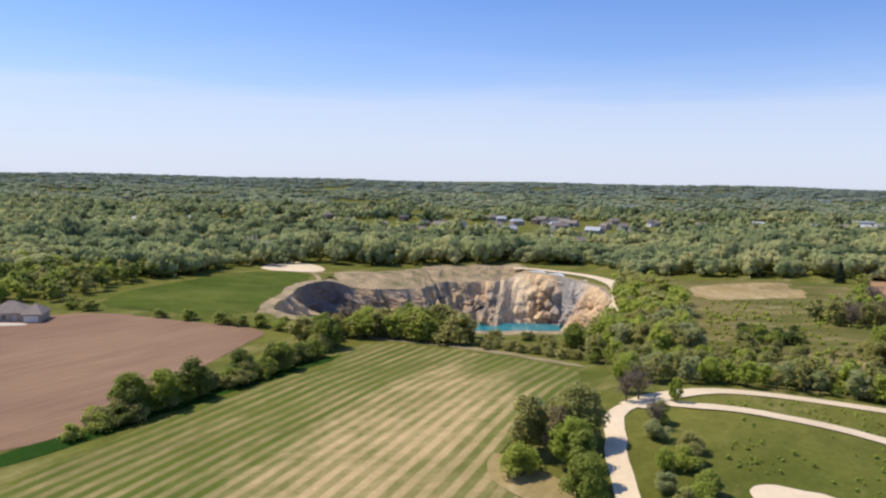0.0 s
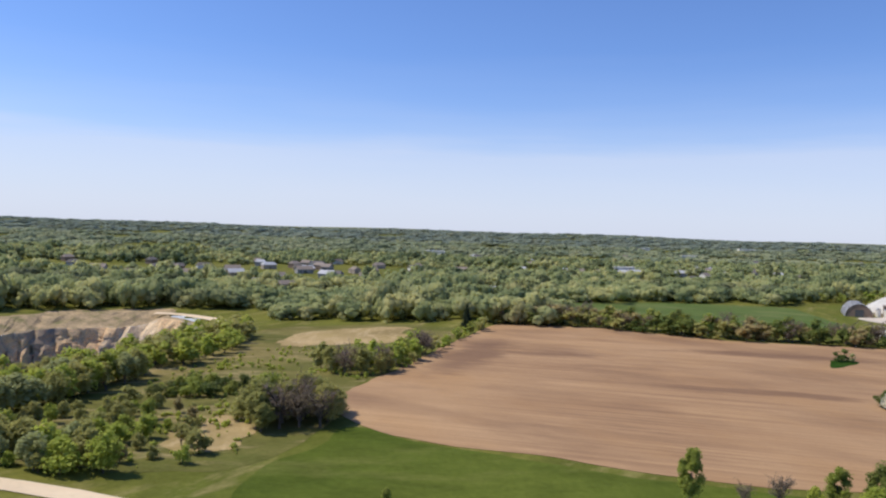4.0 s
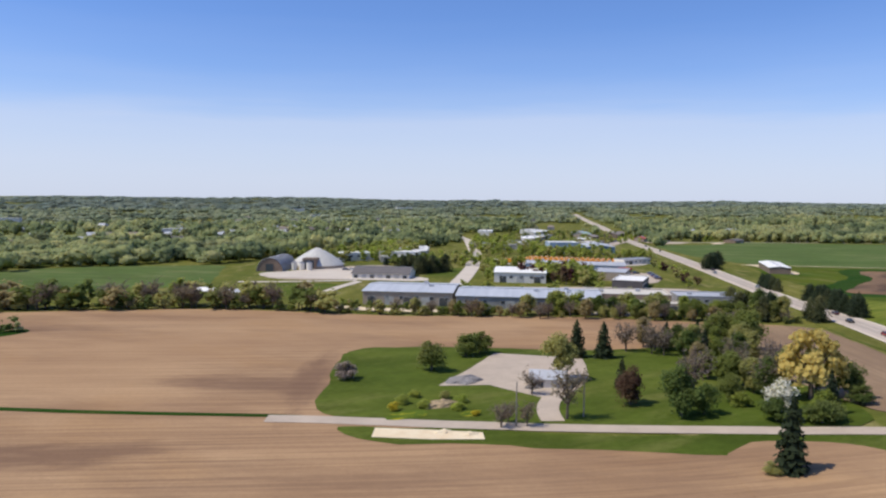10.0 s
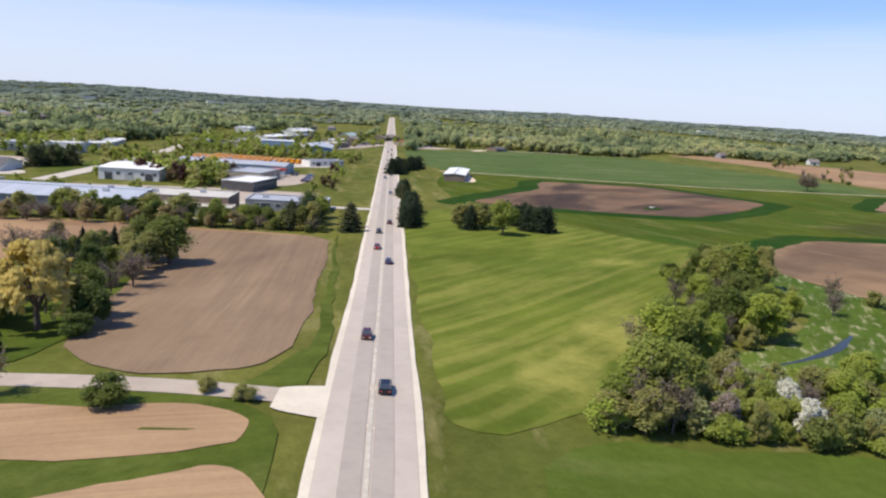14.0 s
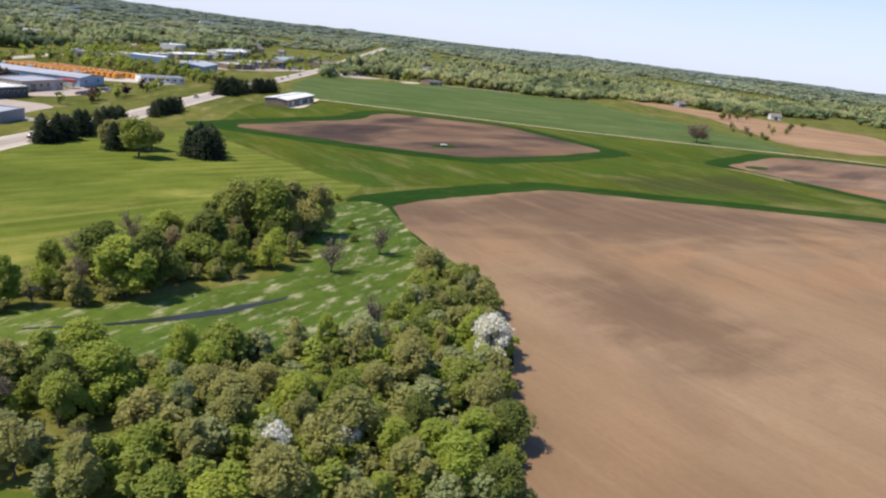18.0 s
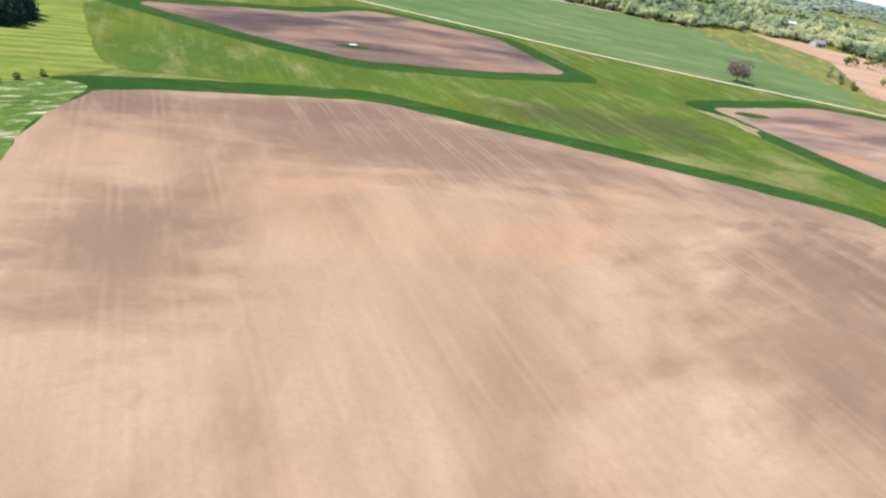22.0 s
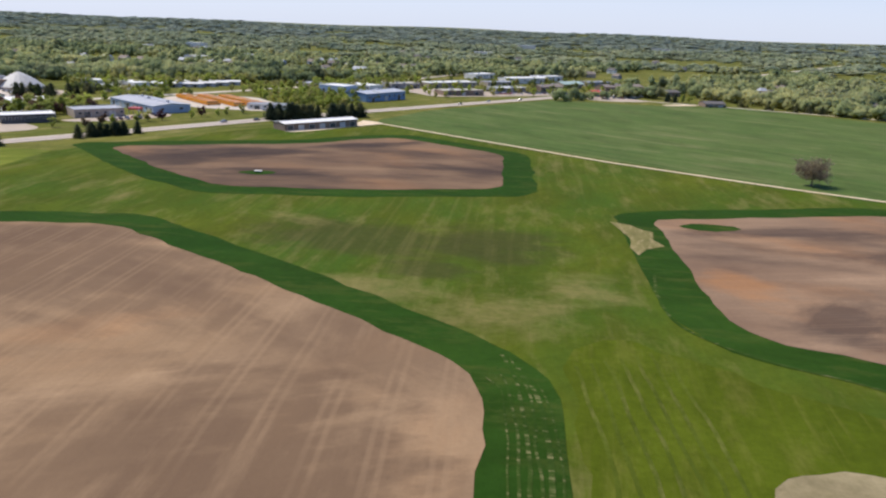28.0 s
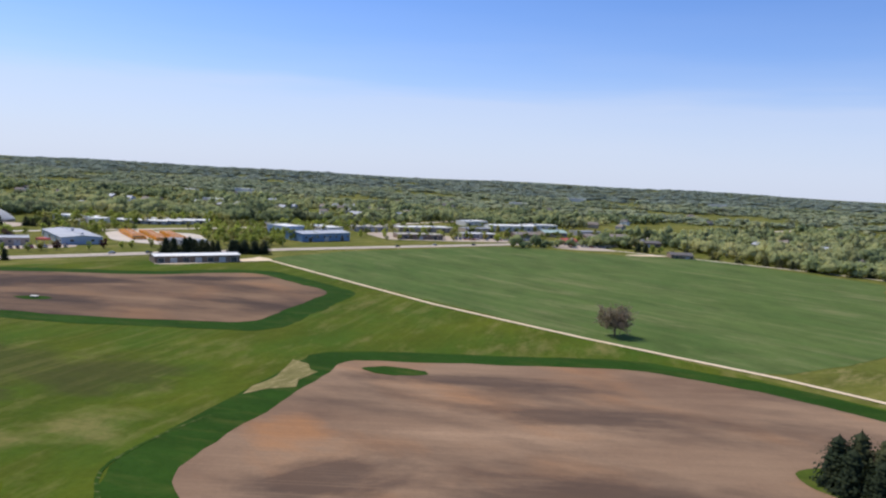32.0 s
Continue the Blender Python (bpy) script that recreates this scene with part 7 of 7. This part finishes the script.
TOWN = (("long tan shop with a white flat roof", 887, 718, 64, 22, 5.5, 0, "tan_wall", "white_roof", 40), ("long white metal shop with a white roof", 969, 825, 62, 18, 6.5, 7.4, "white_wall", "white_roof", 38),
        ("brown brick shop with a cream gravel roof", 902, 632, 44, 18, 5.2, 0, "brown_wall", "cream_roof", 33), ("low white flat-roofed shop", 1082, 724, 42, 16, 4.8, 0, "white_wall", "white_roof", 32),
        ("small shop with a red roof", 1039, 707, 16, 12, 4.4, 6.4, "tan_wall", "red_roof", 34), ("shop with a pale green roof", 1020, 790, 30, 18, 5.0, 7.5, "tan_wall", "green_roof", 36),
        ("long brown shop with a brown shingle roof", 1078, 792, 58, 18, 4.8, 7.0, "brown_wall", "brown_roof", 35), ("low shop with a white flat roof", 948, 702, 40, 16, 4.8, 0, "grey_wall", "white_roof", 38),
        ("brown shop with a dark roof", 1118, 748, 28, 16, 4.8, 6.6, "brown_wall", "dark_roof", 20), ("low white flat-roofed shop", 800, 628, 34, 18, 5.5, 0, "white_wall", "white_roof", -35),
        ("grey shop with a cream roof", 842, 672, 34, 18, 5.5, 0, "grey_wall", "cream_roof", 40), ("white flat-roofed shop in the town", 1000, 880, 40, 18, 6.0, 0, "white_wall", "white_roof", 38),
        ("tan shop with a grey roof", 938, 768, 38, 18, 5.0, 0, "tan_wall", "grey_roof", 38), ("white flat-roofed shop in the town", 918, 866, 40, 18, 6.0, 0, "white_wall", "white_roof", 55),
        ("brown shop with a brown shingle roof", 992, 742, 30, 15, 4.6, 6.6, "brown_wall", "brown_roof", 38), ("grey shop with a cream roof", 780, 604, 26, 16, 5.0, 0, "grey_wall", "cream_roof", -35),
        ("tan shop with a grey roof", 752, 622, 24, 16, 5.0, 0, "tan_wall", "grey_roof", -35), ("grey shop with a grey roof", 1056, 842, 36, 16, 5.0, 0, "grey_wall", "grey_roof", 38))
for label, x, y, a, b, e, g, w, f, turned in TOWN:
    building("shop", label, x, y, a, b, e, g, w, f, 3, 6, turn=turned, vents=2, group="town shops")
building("pavilion", "low round-cornered dark brown pavilion", 1142, 652, 20, 16, 3.4, 5.2, "brown_wall", "dark_roof", 2, 5, turn=10)
strip("town_road", [(1070, 690), (1120, 668), (1160, 655), (1240, 610), (1300, 560)], 5.0, "concrete", 0.2, "pale side road along the woods", "road", 0.3)
sheet("town_lot", [(1020, 665), (1050, 660), (1090, 680), (1060, 710), (1030, 712)], "gravel", 0.15, "grey car park before the shops", "yard", 0.3)
sheet("town_lot", [(876, 604), (930, 640), (990, 690), (1030, 712), (1020, 730), (976, 712), (930, 690), (890, 700), (850, 680), (840, 650)], "gravel", 0.15, "grey car park before the shops", "yard", 0.3)
sheet("town_lot", [(1088, 650), (1098, 644), (1132, 664), (1126, 674)], "sand", 0.17, "pale sandy lot beside the pavilion", "yard", 0.3)
strip("town_road", [(1100, 796), (1137, 831), (1200, 888), (1277, 953)], 7.0, "concrete", 0.2, "pale road running into the woods", "road", 0.3)
thicket("tree_belt", area_spots([(850, 600), (1000, 690), (1100, 740), (1080, 860), (940, 860), (850, 720)], 17.0, ["green", "olive", "deep", "fresh"], 6, 10, 85), "scattered green and olive trees between the shops")


def house(x, y, turn, wall, roof, wide=12.0, group="distant houses", label="distant house with a shingled gable roof"):
    root = building("house", label, x, y, wide, 9, 4.6, 7.6, wall, roof, 1, 3, turn=turn, category="house", group=group, end_windows=2)
    boxed("chimney", root, M["brown_wall"], (wide * 0.2, wide * 0.2 + 0.9, 5.5, 6.4, 6.0, 8.6))
    return root


root = new("house", None)
root.matrix_world = pose(-146, 259, on(-146, 259) - 0.1, 0, 0, 12)
for x0, x1, y0, y1, e, top in ((-8, 4, 0, 10, 3.2, 3.6), (3.5, 9.5, -2.5, 8, 3.0, 3.0)):
    boxed("wall", root, M["tan_wall"], (x0, x1, y0, y1, 0, e))
    bm = bmesh.new()
    k = (y1 - y0) / 2
    v = [bm.verts.new(q) for q in ((x0 - 0.6, y0 - 0.6, e), (x1 + 0.6, y0 - 0.6, e), (x1 + 0.6, y1 + 0.6, e), (x0 - 0.6, y1 + 0.6, e), (min(x0 + k, (x0 + x1) / 2 - 0.2), y0 + k, e + top), (max(x1 - k, (x0 + x1) / 2 + 0.2), y0 + k, e + top))]
    for f in ((3, 2, 1, 0), (0, 1, 5, 4), (2, 3, 4, 5), (1, 2, 5), (3, 0, 4)):
        bm.faces.new([v[n] for n in f])
    part("roof", bm, M["brown_roof"], root, "brown hipped roof")
for wx in (-6, -3):
    opening("window", root, M["glass"], wx, 0, 1.0, 1.6, 1.4, 0)
opening("door", root, M["door"], 0.5, 0, 0.1, 1.1, 2.1, 0)
opening("garage_door", root, M["white_wall"], 6.5, -2.5, 0.1, 4.6, 2.2, 0)
tagged(root, "tan house with a brown hipped roof at a field edge", "house")
sheet("house_drive", [(-168, 252), (-150, 256), (-139, 256), (-138, 252), (-150, 250), (-170, 245)], "concrete", 0.16, "pale concrete drive before the house", "yard", 0.3)
r_house = np.random.default_rng(77)
for x, y in HOUSES[:-7]:
    house(x, y, float(r_house.uniform(-40, 40)), ("white_wall", "tan_wall", "grey_wall")[int(r_house.integers(3))], ("grey_roof", "brown_roof", "dark_roof", "brown_roof")[int(r_house.integers(4))], float(r_house.uniform(10, 17)))
for x, y in COTTAGES:
    root = new("cottage", None)
    root.matrix_world = pose(x, y, on(x, y) - 0.1, 0, 0, float(r_house.uniform(-60, 60)))
    w, d, e = float(r_house.uniform(5, 8)), 8.5, float(r_house.uniform(3, 5.5))
    bm = bmesh.new()
    box(bm, -w, w, 0, d, 0, e)
    part("wall", bm, M[("tan_wall", "white_wall", "brown_wall", "grey_wall")[int(r_house.integers(4))]], root)
    bm = bmesh.new()
    v = [bm.verts.new(q) for q in ((-w - 0.5, -0.5, e), (w + 0.5, -0.5, e), (w + 0.5, d + 0.5, e), (-w - 0.5, d + 0.5, e), (-w + 1.5, d / 2, e + 3), (w - 1.5, d / 2, e + 3))]
    for f in ((3, 2, 1, 0), (0, 1, 5, 4), (2, 3, 4, 5), (1, 2, 5), (3, 0, 4)):
        bm.faces.new([v[n] for n in f])
    part("roof", bm, M[("grey_roof", "brown_roof", "brown_roof", "dark_roof", "dark_roof")[int(r_house.integers(5))]], root)
    boxed("door", root, M["glass"], (-0.6, 0.6, -0.08, 0.02, 0.1, 2.2))
    tagged(root, "small distant house with a hipped roof among trees", "house", "distant houses")
for x, y, a in ((527, 925, 60), (1001, 1998, 90), (2580, 1270, 110), (314, 1215, 50), (1380, 2100, 80), (343, 1381, 60), (900, 1500, 60)):
    building("distant_hall", "long pale flat-roofed hall among distant woods", x, y, a * 0.6, 18, 9, 0, "white_wall", "white_roof", 0, 0, turn=-10, group="distant halls")

# ---- vehicles ----


def car(x, y, turn, paint, where, group, z=None):
    root = new("car", None)
    root.matrix_world = pose(x, y, (on(x, y) + 0.3) if z is None else z, 0, 0, turn)
    bm = bmesh.new()
    box(bm, -2.25, 2.25, -0.9, 0.9, 0.28, 0.92)
    bmesh.ops.bevel(bm, geom=bm.edges[:], offset=0.14, segments=2, affect="EDGES")
    body = part("body", bm, PAINTS[paint], root)
    bm = bmesh.new()
    v = [bm.verts.new(p) for p in ((-1.75, -0.82, 0.9), (1.15, -0.82, 0.9), (1.15, 0.82, 0.9), (-1.75, 0.82, 0.9), (-1.2, -0.66, 1.46), (0.45, -0.66, 1.46), (0.45, 0.66, 1.46), (-1.2, 0.66, 1.46))]
    for f in ((3, 2, 1, 0), (4, 5, 6, 7), (0, 1, 5, 4), (1, 2, 6, 5), (2, 3, 7, 6), (3, 0, 4, 7)):
        bm.faces.new([v[i] for i in f])
    part("cabin", bm, M["glass"], root)
    boxed("roof_panel", root, PAINTS[paint], (-1.2, 0.45, -0.66, 0.66, 1.465, 1.5))
    for sx in (-1.4, 1.4):
        for sy in (-0.82, 0.82):
            bm = bmesh.new()
            bmesh.ops.create_cone(bm, segments=14, radius1=0.34, radius2=0.34, depth=0.24, cap_ends=True, matrix=Matrix.Translation((sx, sy, 0.34)) @ Matrix.Rotation(math.pi / 2, 4, "X"))
            wheel = part("wheel", bm, M["tyre"], root)
            bm = bmesh.new()
            bmesh.ops.create_cone(bm, segments=10, radius1=0.2, radius2=0.2, depth=0.27, cap_ends=True, matrix=Matrix.Translation((sx, sy, 0.34)) @ Matrix.Rotation(math.pi / 2, 4, "X"))
            part("rim", bm, M["steel"], wheel)
    for s in (-0.6, 0.6):
        boxed("headlight", body, M["white_wall"], (2.2, 2.27, s - 0.18, s + 0.18, 0.6, 0.74))
        boxed("tail_light", body, M["red_roof"], (-2.27, -2.2, s - 0.18, s + 0.18, 0.62, 0.78))
    return tagged(root, f"{paint} car {where}", "car", group)


cars = {hue: None for hue in PAINTS}


def another_car(hue, x, y, turn, where, group):
    if cars[hue] is None:
        cars[hue] = car(x, y, turn, hue, where, group)
    else:
        tagged(copy_thing(cars[hue], pose(x, y, on(x, y) + 0.3, 0, 0, turn)), f"{hue} car {where}", "car", group)


ROAD_TURN = math.degrees(math.atan2(U.y, U.x))
for hue, along_u, lane in (("black", 22, -1.75), ("maroon", 50, 1.75), ("navy", 123, -1.75), ("red", 143, 1.75), ("black", 172, 1.75), ("maroon", 195, -1.75), ("silver", 380, 1.75), ("black", 402, -1.75), ("black", 610, -1.75), ("white", 655, 1.75), ("navy", 700, -1.75), ("silver", 300, -1.75)):
    x, y = 551 + U.x * along_u + V.x * -lane, 46 + U.y * along_u + V.y * -lane
    another_car(hue, x, y, ROAD_TURN if lane < 0 else ROAD_TURN + 180, "driving on the highway", "highway cars")
r_car = np.random.default_rng(3)
LOT = [(706 + 4.0 * k * U.x, 345 + 4.0 * k * U.y) for k in range(9)] + [(714 + 4.0 * k * U.x, 372 + 4.0 * k * U.y) for k in range(4)] + [(1040 + 4 * k, 684 + 2.2 * k) for k in range(9)] + [(1036 + 4 * k, 702 + 2 * k) for k in range(8)] + [(880 + 4 * k, 660 + 3.2 * k) for k in range(12)] + [(556 + 3.4 * k, 470 - 2.2 * k) for k in range(8)] + [(930 + 4 * k, 662 + 2.9 * k) for k in range(22)] + [(924 + 4 * k, 670 + 2.9 * k) for k in range(20)]
for x, y in LOT:
    if r_car.uniform() < 0.75:
        another_car(list(PAINTS)[int(r_car.integers(len(PAINTS)))], x, y, TURN + r_car.uniform(-4, 4), "parked on a lot", "parked cars")


def bus(x, y, turn):
    root = new("school_bus", None)
    root.matrix_world = pose(x, y, on(x, y) + 0.15, 0, 0, turn)
    bm = bmesh.new()
    box(bm, -5.2, 4.0, -1.2, 1.2, 0.5, 2.95)
    bmesh.ops.bevel(bm, geom=bm.edges[:], offset=0.22, segments=2, affect="EDGES")
    part("body", bm, M["bus"], root)
    bm = bmesh.new()
    box(bm, 4.0, 5.6, -1.0, 1.0, 0.5, 1.6)
    bmesh.ops.bevel(bm, geom=bm.edges[:], offset=0.2, segments=2, affect="EDGES")
    part("hood", bm, M["bus"], root)
    for s in (-1.215, 1.215):
        boxed("window_band", root, M["glass"], (-4.8, 3.4, min(s, s * 0.99), max(s, s * 0.99), 1.8, 2.45))
    boxed("windscreen", root, M["glass"], (3.99, 4.03, -1.0, 1.0, 1.7, 2.6))
    boxed("roof_hatch", root, M["white_wall"], (-1.0, 0.0, -0.5, 0.5, 2.94, 3.05))
    for sx in (-3.4, 4.4):
        for sy in (-1.05, 1.05):
            bm = bmesh.new()
            bmesh.ops.create_cone(bm, segments=12, radius1=0.48, radius2=0.48, depth=0.3, cap_ends=True, matrix=Matrix.Translation((sx, sy, 0.48)) @ Matrix.Rotation(math.pi / 2, 4, "X"))
            part("wheel", bm, M["tyre"], root)
    return tagged(root, "orange-yellow school bus parked in a row", "bus", "parked buses")


first_bus = bus(690, 486, 44)
for x0, y0, some in ((690, 486, 15), (704, 492, 17), (720, 496, 19)):
    for k in range(1 if x0 == 690 else 0, some):
        x, y = x0 + 2.75 * k, y0 - 2.85 * k
        copy_thing(first_bus, pose(x, y, on(x, y) + 0.15, 0, 0, 44))

# ---- small things ----


def heap(name, x, y, rx, ry, high, mat, label):
    bm = bmesh.new()
    bmesh.ops.create_icosphere(bm, subdivisions=4, radius=1)
    for v in bm.verts:
        k = 1 + 0.25 * noise.noise(v.co * 2 + Vector((x, y, 0))) + 0.08 * noise.noise(v.co * 7 + Vector((x, y, 0)))
        q = max(0.0, v.co.z)
        v.co = (x + v.co.x * rx * k * (1 - 0.45 * q), y + v.co.y * ry * k * (1 - 0.45 * q), on(x, y) + (q * high * k if v.co.z > 0 else -0.3))
    me = bpy.data.meshes.new(name)
    bm.to_mesh(me)
    bm.free()
    me.materials.append(M[mat])
    return tagged(new(name, me), label, "heap")


heap("gravel_heap", 476.5, 180.5, 6, 4.0, 1.6, "gravelpile", "grey heap of crushed stone on the gravel yard")
heap("stone_heap", 488, 166, 2.5, 2, 1.2, "gravelpile", "small grey stone heap on the gravel yard")
heap("soil_heap", 460, 163, 5, 2.6, 1.4, "lip", "overgrown tan soil heap on the lawn")
heap("sand_heap", 451, 144.8, 2.4, 1.6, 0.8, "pale_sand", "pale orange sand heap by the lane")
heap("sand_heap", 455, 141.2, 2.2, 1.5, 0.7, "pale_sand", "pale orange sand heap by the lane")
sheet("flower_patch", [(443, 159), (450, 163), (456, 160), (450, 155)], "flower", 0.24, "patch of yellow wild flowers on the lawn", "flowers", 1.2)
sheet("flower_patch", [(459, 154), (464, 156), (466, 153), (461, 151)], "flower", 0.24, "patch of yellow wild flowers on the lawn", "flowers", 0.8)


building("garage", "small white garage with a grey gable roof", 491, 164, 8.6, 6.5, 2.6, 4.0, "white_wall", "grey_roof", 2, 0, turn=-38, end_windows=1)
# the wind cone's white marker on the plot
root = new("field_marker", None)
root.location = (835, 212, on(835, 212) + 0.2)
boxed("board", root, M["white_wall"], (-1.6, 1.6, -0.9, 0.9, 0.55, 0.75))
for sx in (-1.3, 1.3):
    for sy in (-0.7, 0.7):
        boxed("post", root, M["wood"], (sx - 0.08, sx + 0.08, sy - 0.08, sy + 0.08, -0.1, 0.55))
tagged(root, "low white marker board on a green islet", "marker")


def pole(x, y, turn):
    root = new("utility_pole", None)
    root.matrix_world = pose(x, y, on(x, y), 0, 0, turn)
    bm = bmesh.new()
    bmesh.ops.create_cone(bm, segments=8, radius1=0.17, radius2=0.11, depth=9.5, cap_ends=True, matrix=Matrix.Translation((0, 0, 4.75)))
    part("mast", bm, M["wood"], root)
    boxed("crossarm", root, M["wood"], (-0.08, 0.08, -1.2, 1.2, 8.6, 8.8))
    return tagged(root, "weathered wooden utility pole", "pole", "utility poles")


for x, y in ((482, 139), (466, 141)):
    pole(x, y, -38)


def van(x, y, turn):
    root = new("van", None)
    root.matrix_world = pose(x, y, on(x, y) + 0.1, 0, 0, turn)
    bm = bmesh.new()
    side = [(-2.6, 0.45), (2.5, 0.45), (2.6, 1.05), (1.75, 1.3), (1.15, 2.15), (0.8, 2.3), (-2.55, 2.3)]
    a, b = [[bm.verts.new((px, s * (0.95 if pz < 1.4 else 0.86), pz)) for px, pz in side] for s in (-1, 1)]
    bm.faces.new(a)
    bm.faces.new(b[::-1])
    for n in range(len(side)):
        m = (n + 1) % len(side)
        bm.faces.new((a[m], a[n], b[n], b[m]))
    bmesh.ops.recalc_face_normals(bm, faces=bm.faces)
    bmesh.ops.bevel(bm, geom=bm.edges[:], offset=0.08, segments=2, affect="EDGES")
    body = part("body", bm, PAINTS["white"], root)
    bm = bmesh.new()
    bm.faces.new([bm.verts.new(p) for p in ((1.73, -0.78, 1.37), (1.73, 0.78, 1.37), (1.2, 0.74, 2.12), (1.2, -0.74, 2.12))])
    bmesh.ops.solidify(bm, geom=bm.faces[:], thickness=0.03)
    part("windscreen", bm, M["glass"], root)
    for s in (-0.93, 0.93):
        boxed("side_window", root, M["glass"], (0.35, 1.1, min(s, s * 0.97), max(s, s * 0.97), 1.4, 1.95))
        boxed("headlight", body, M["steel"], (2.52, 2.62, s * 0.75 - 0.15, s * 0.75 + 0.15, 0.75, 0.95))
    for sx in (-1.6, 1.6):
        for sy in (-0.84, 0.84):
            bm = bmesh.new()
            bmesh.ops.create_cone(bm, segments=14, radius1=0.38, radius2=0.38, depth=0.24, cap_ends=True, matrix=Matrix.Translation((sx, sy, 0.38)) @ Matrix.Rotation(math.pi / 2, 4, "X"))
            part("wheel", bm, M["tyre"], root)
    return tagged(root, "white delivery van parked at the corner of the wood", "van")


van(677.5, -23.5, -20)
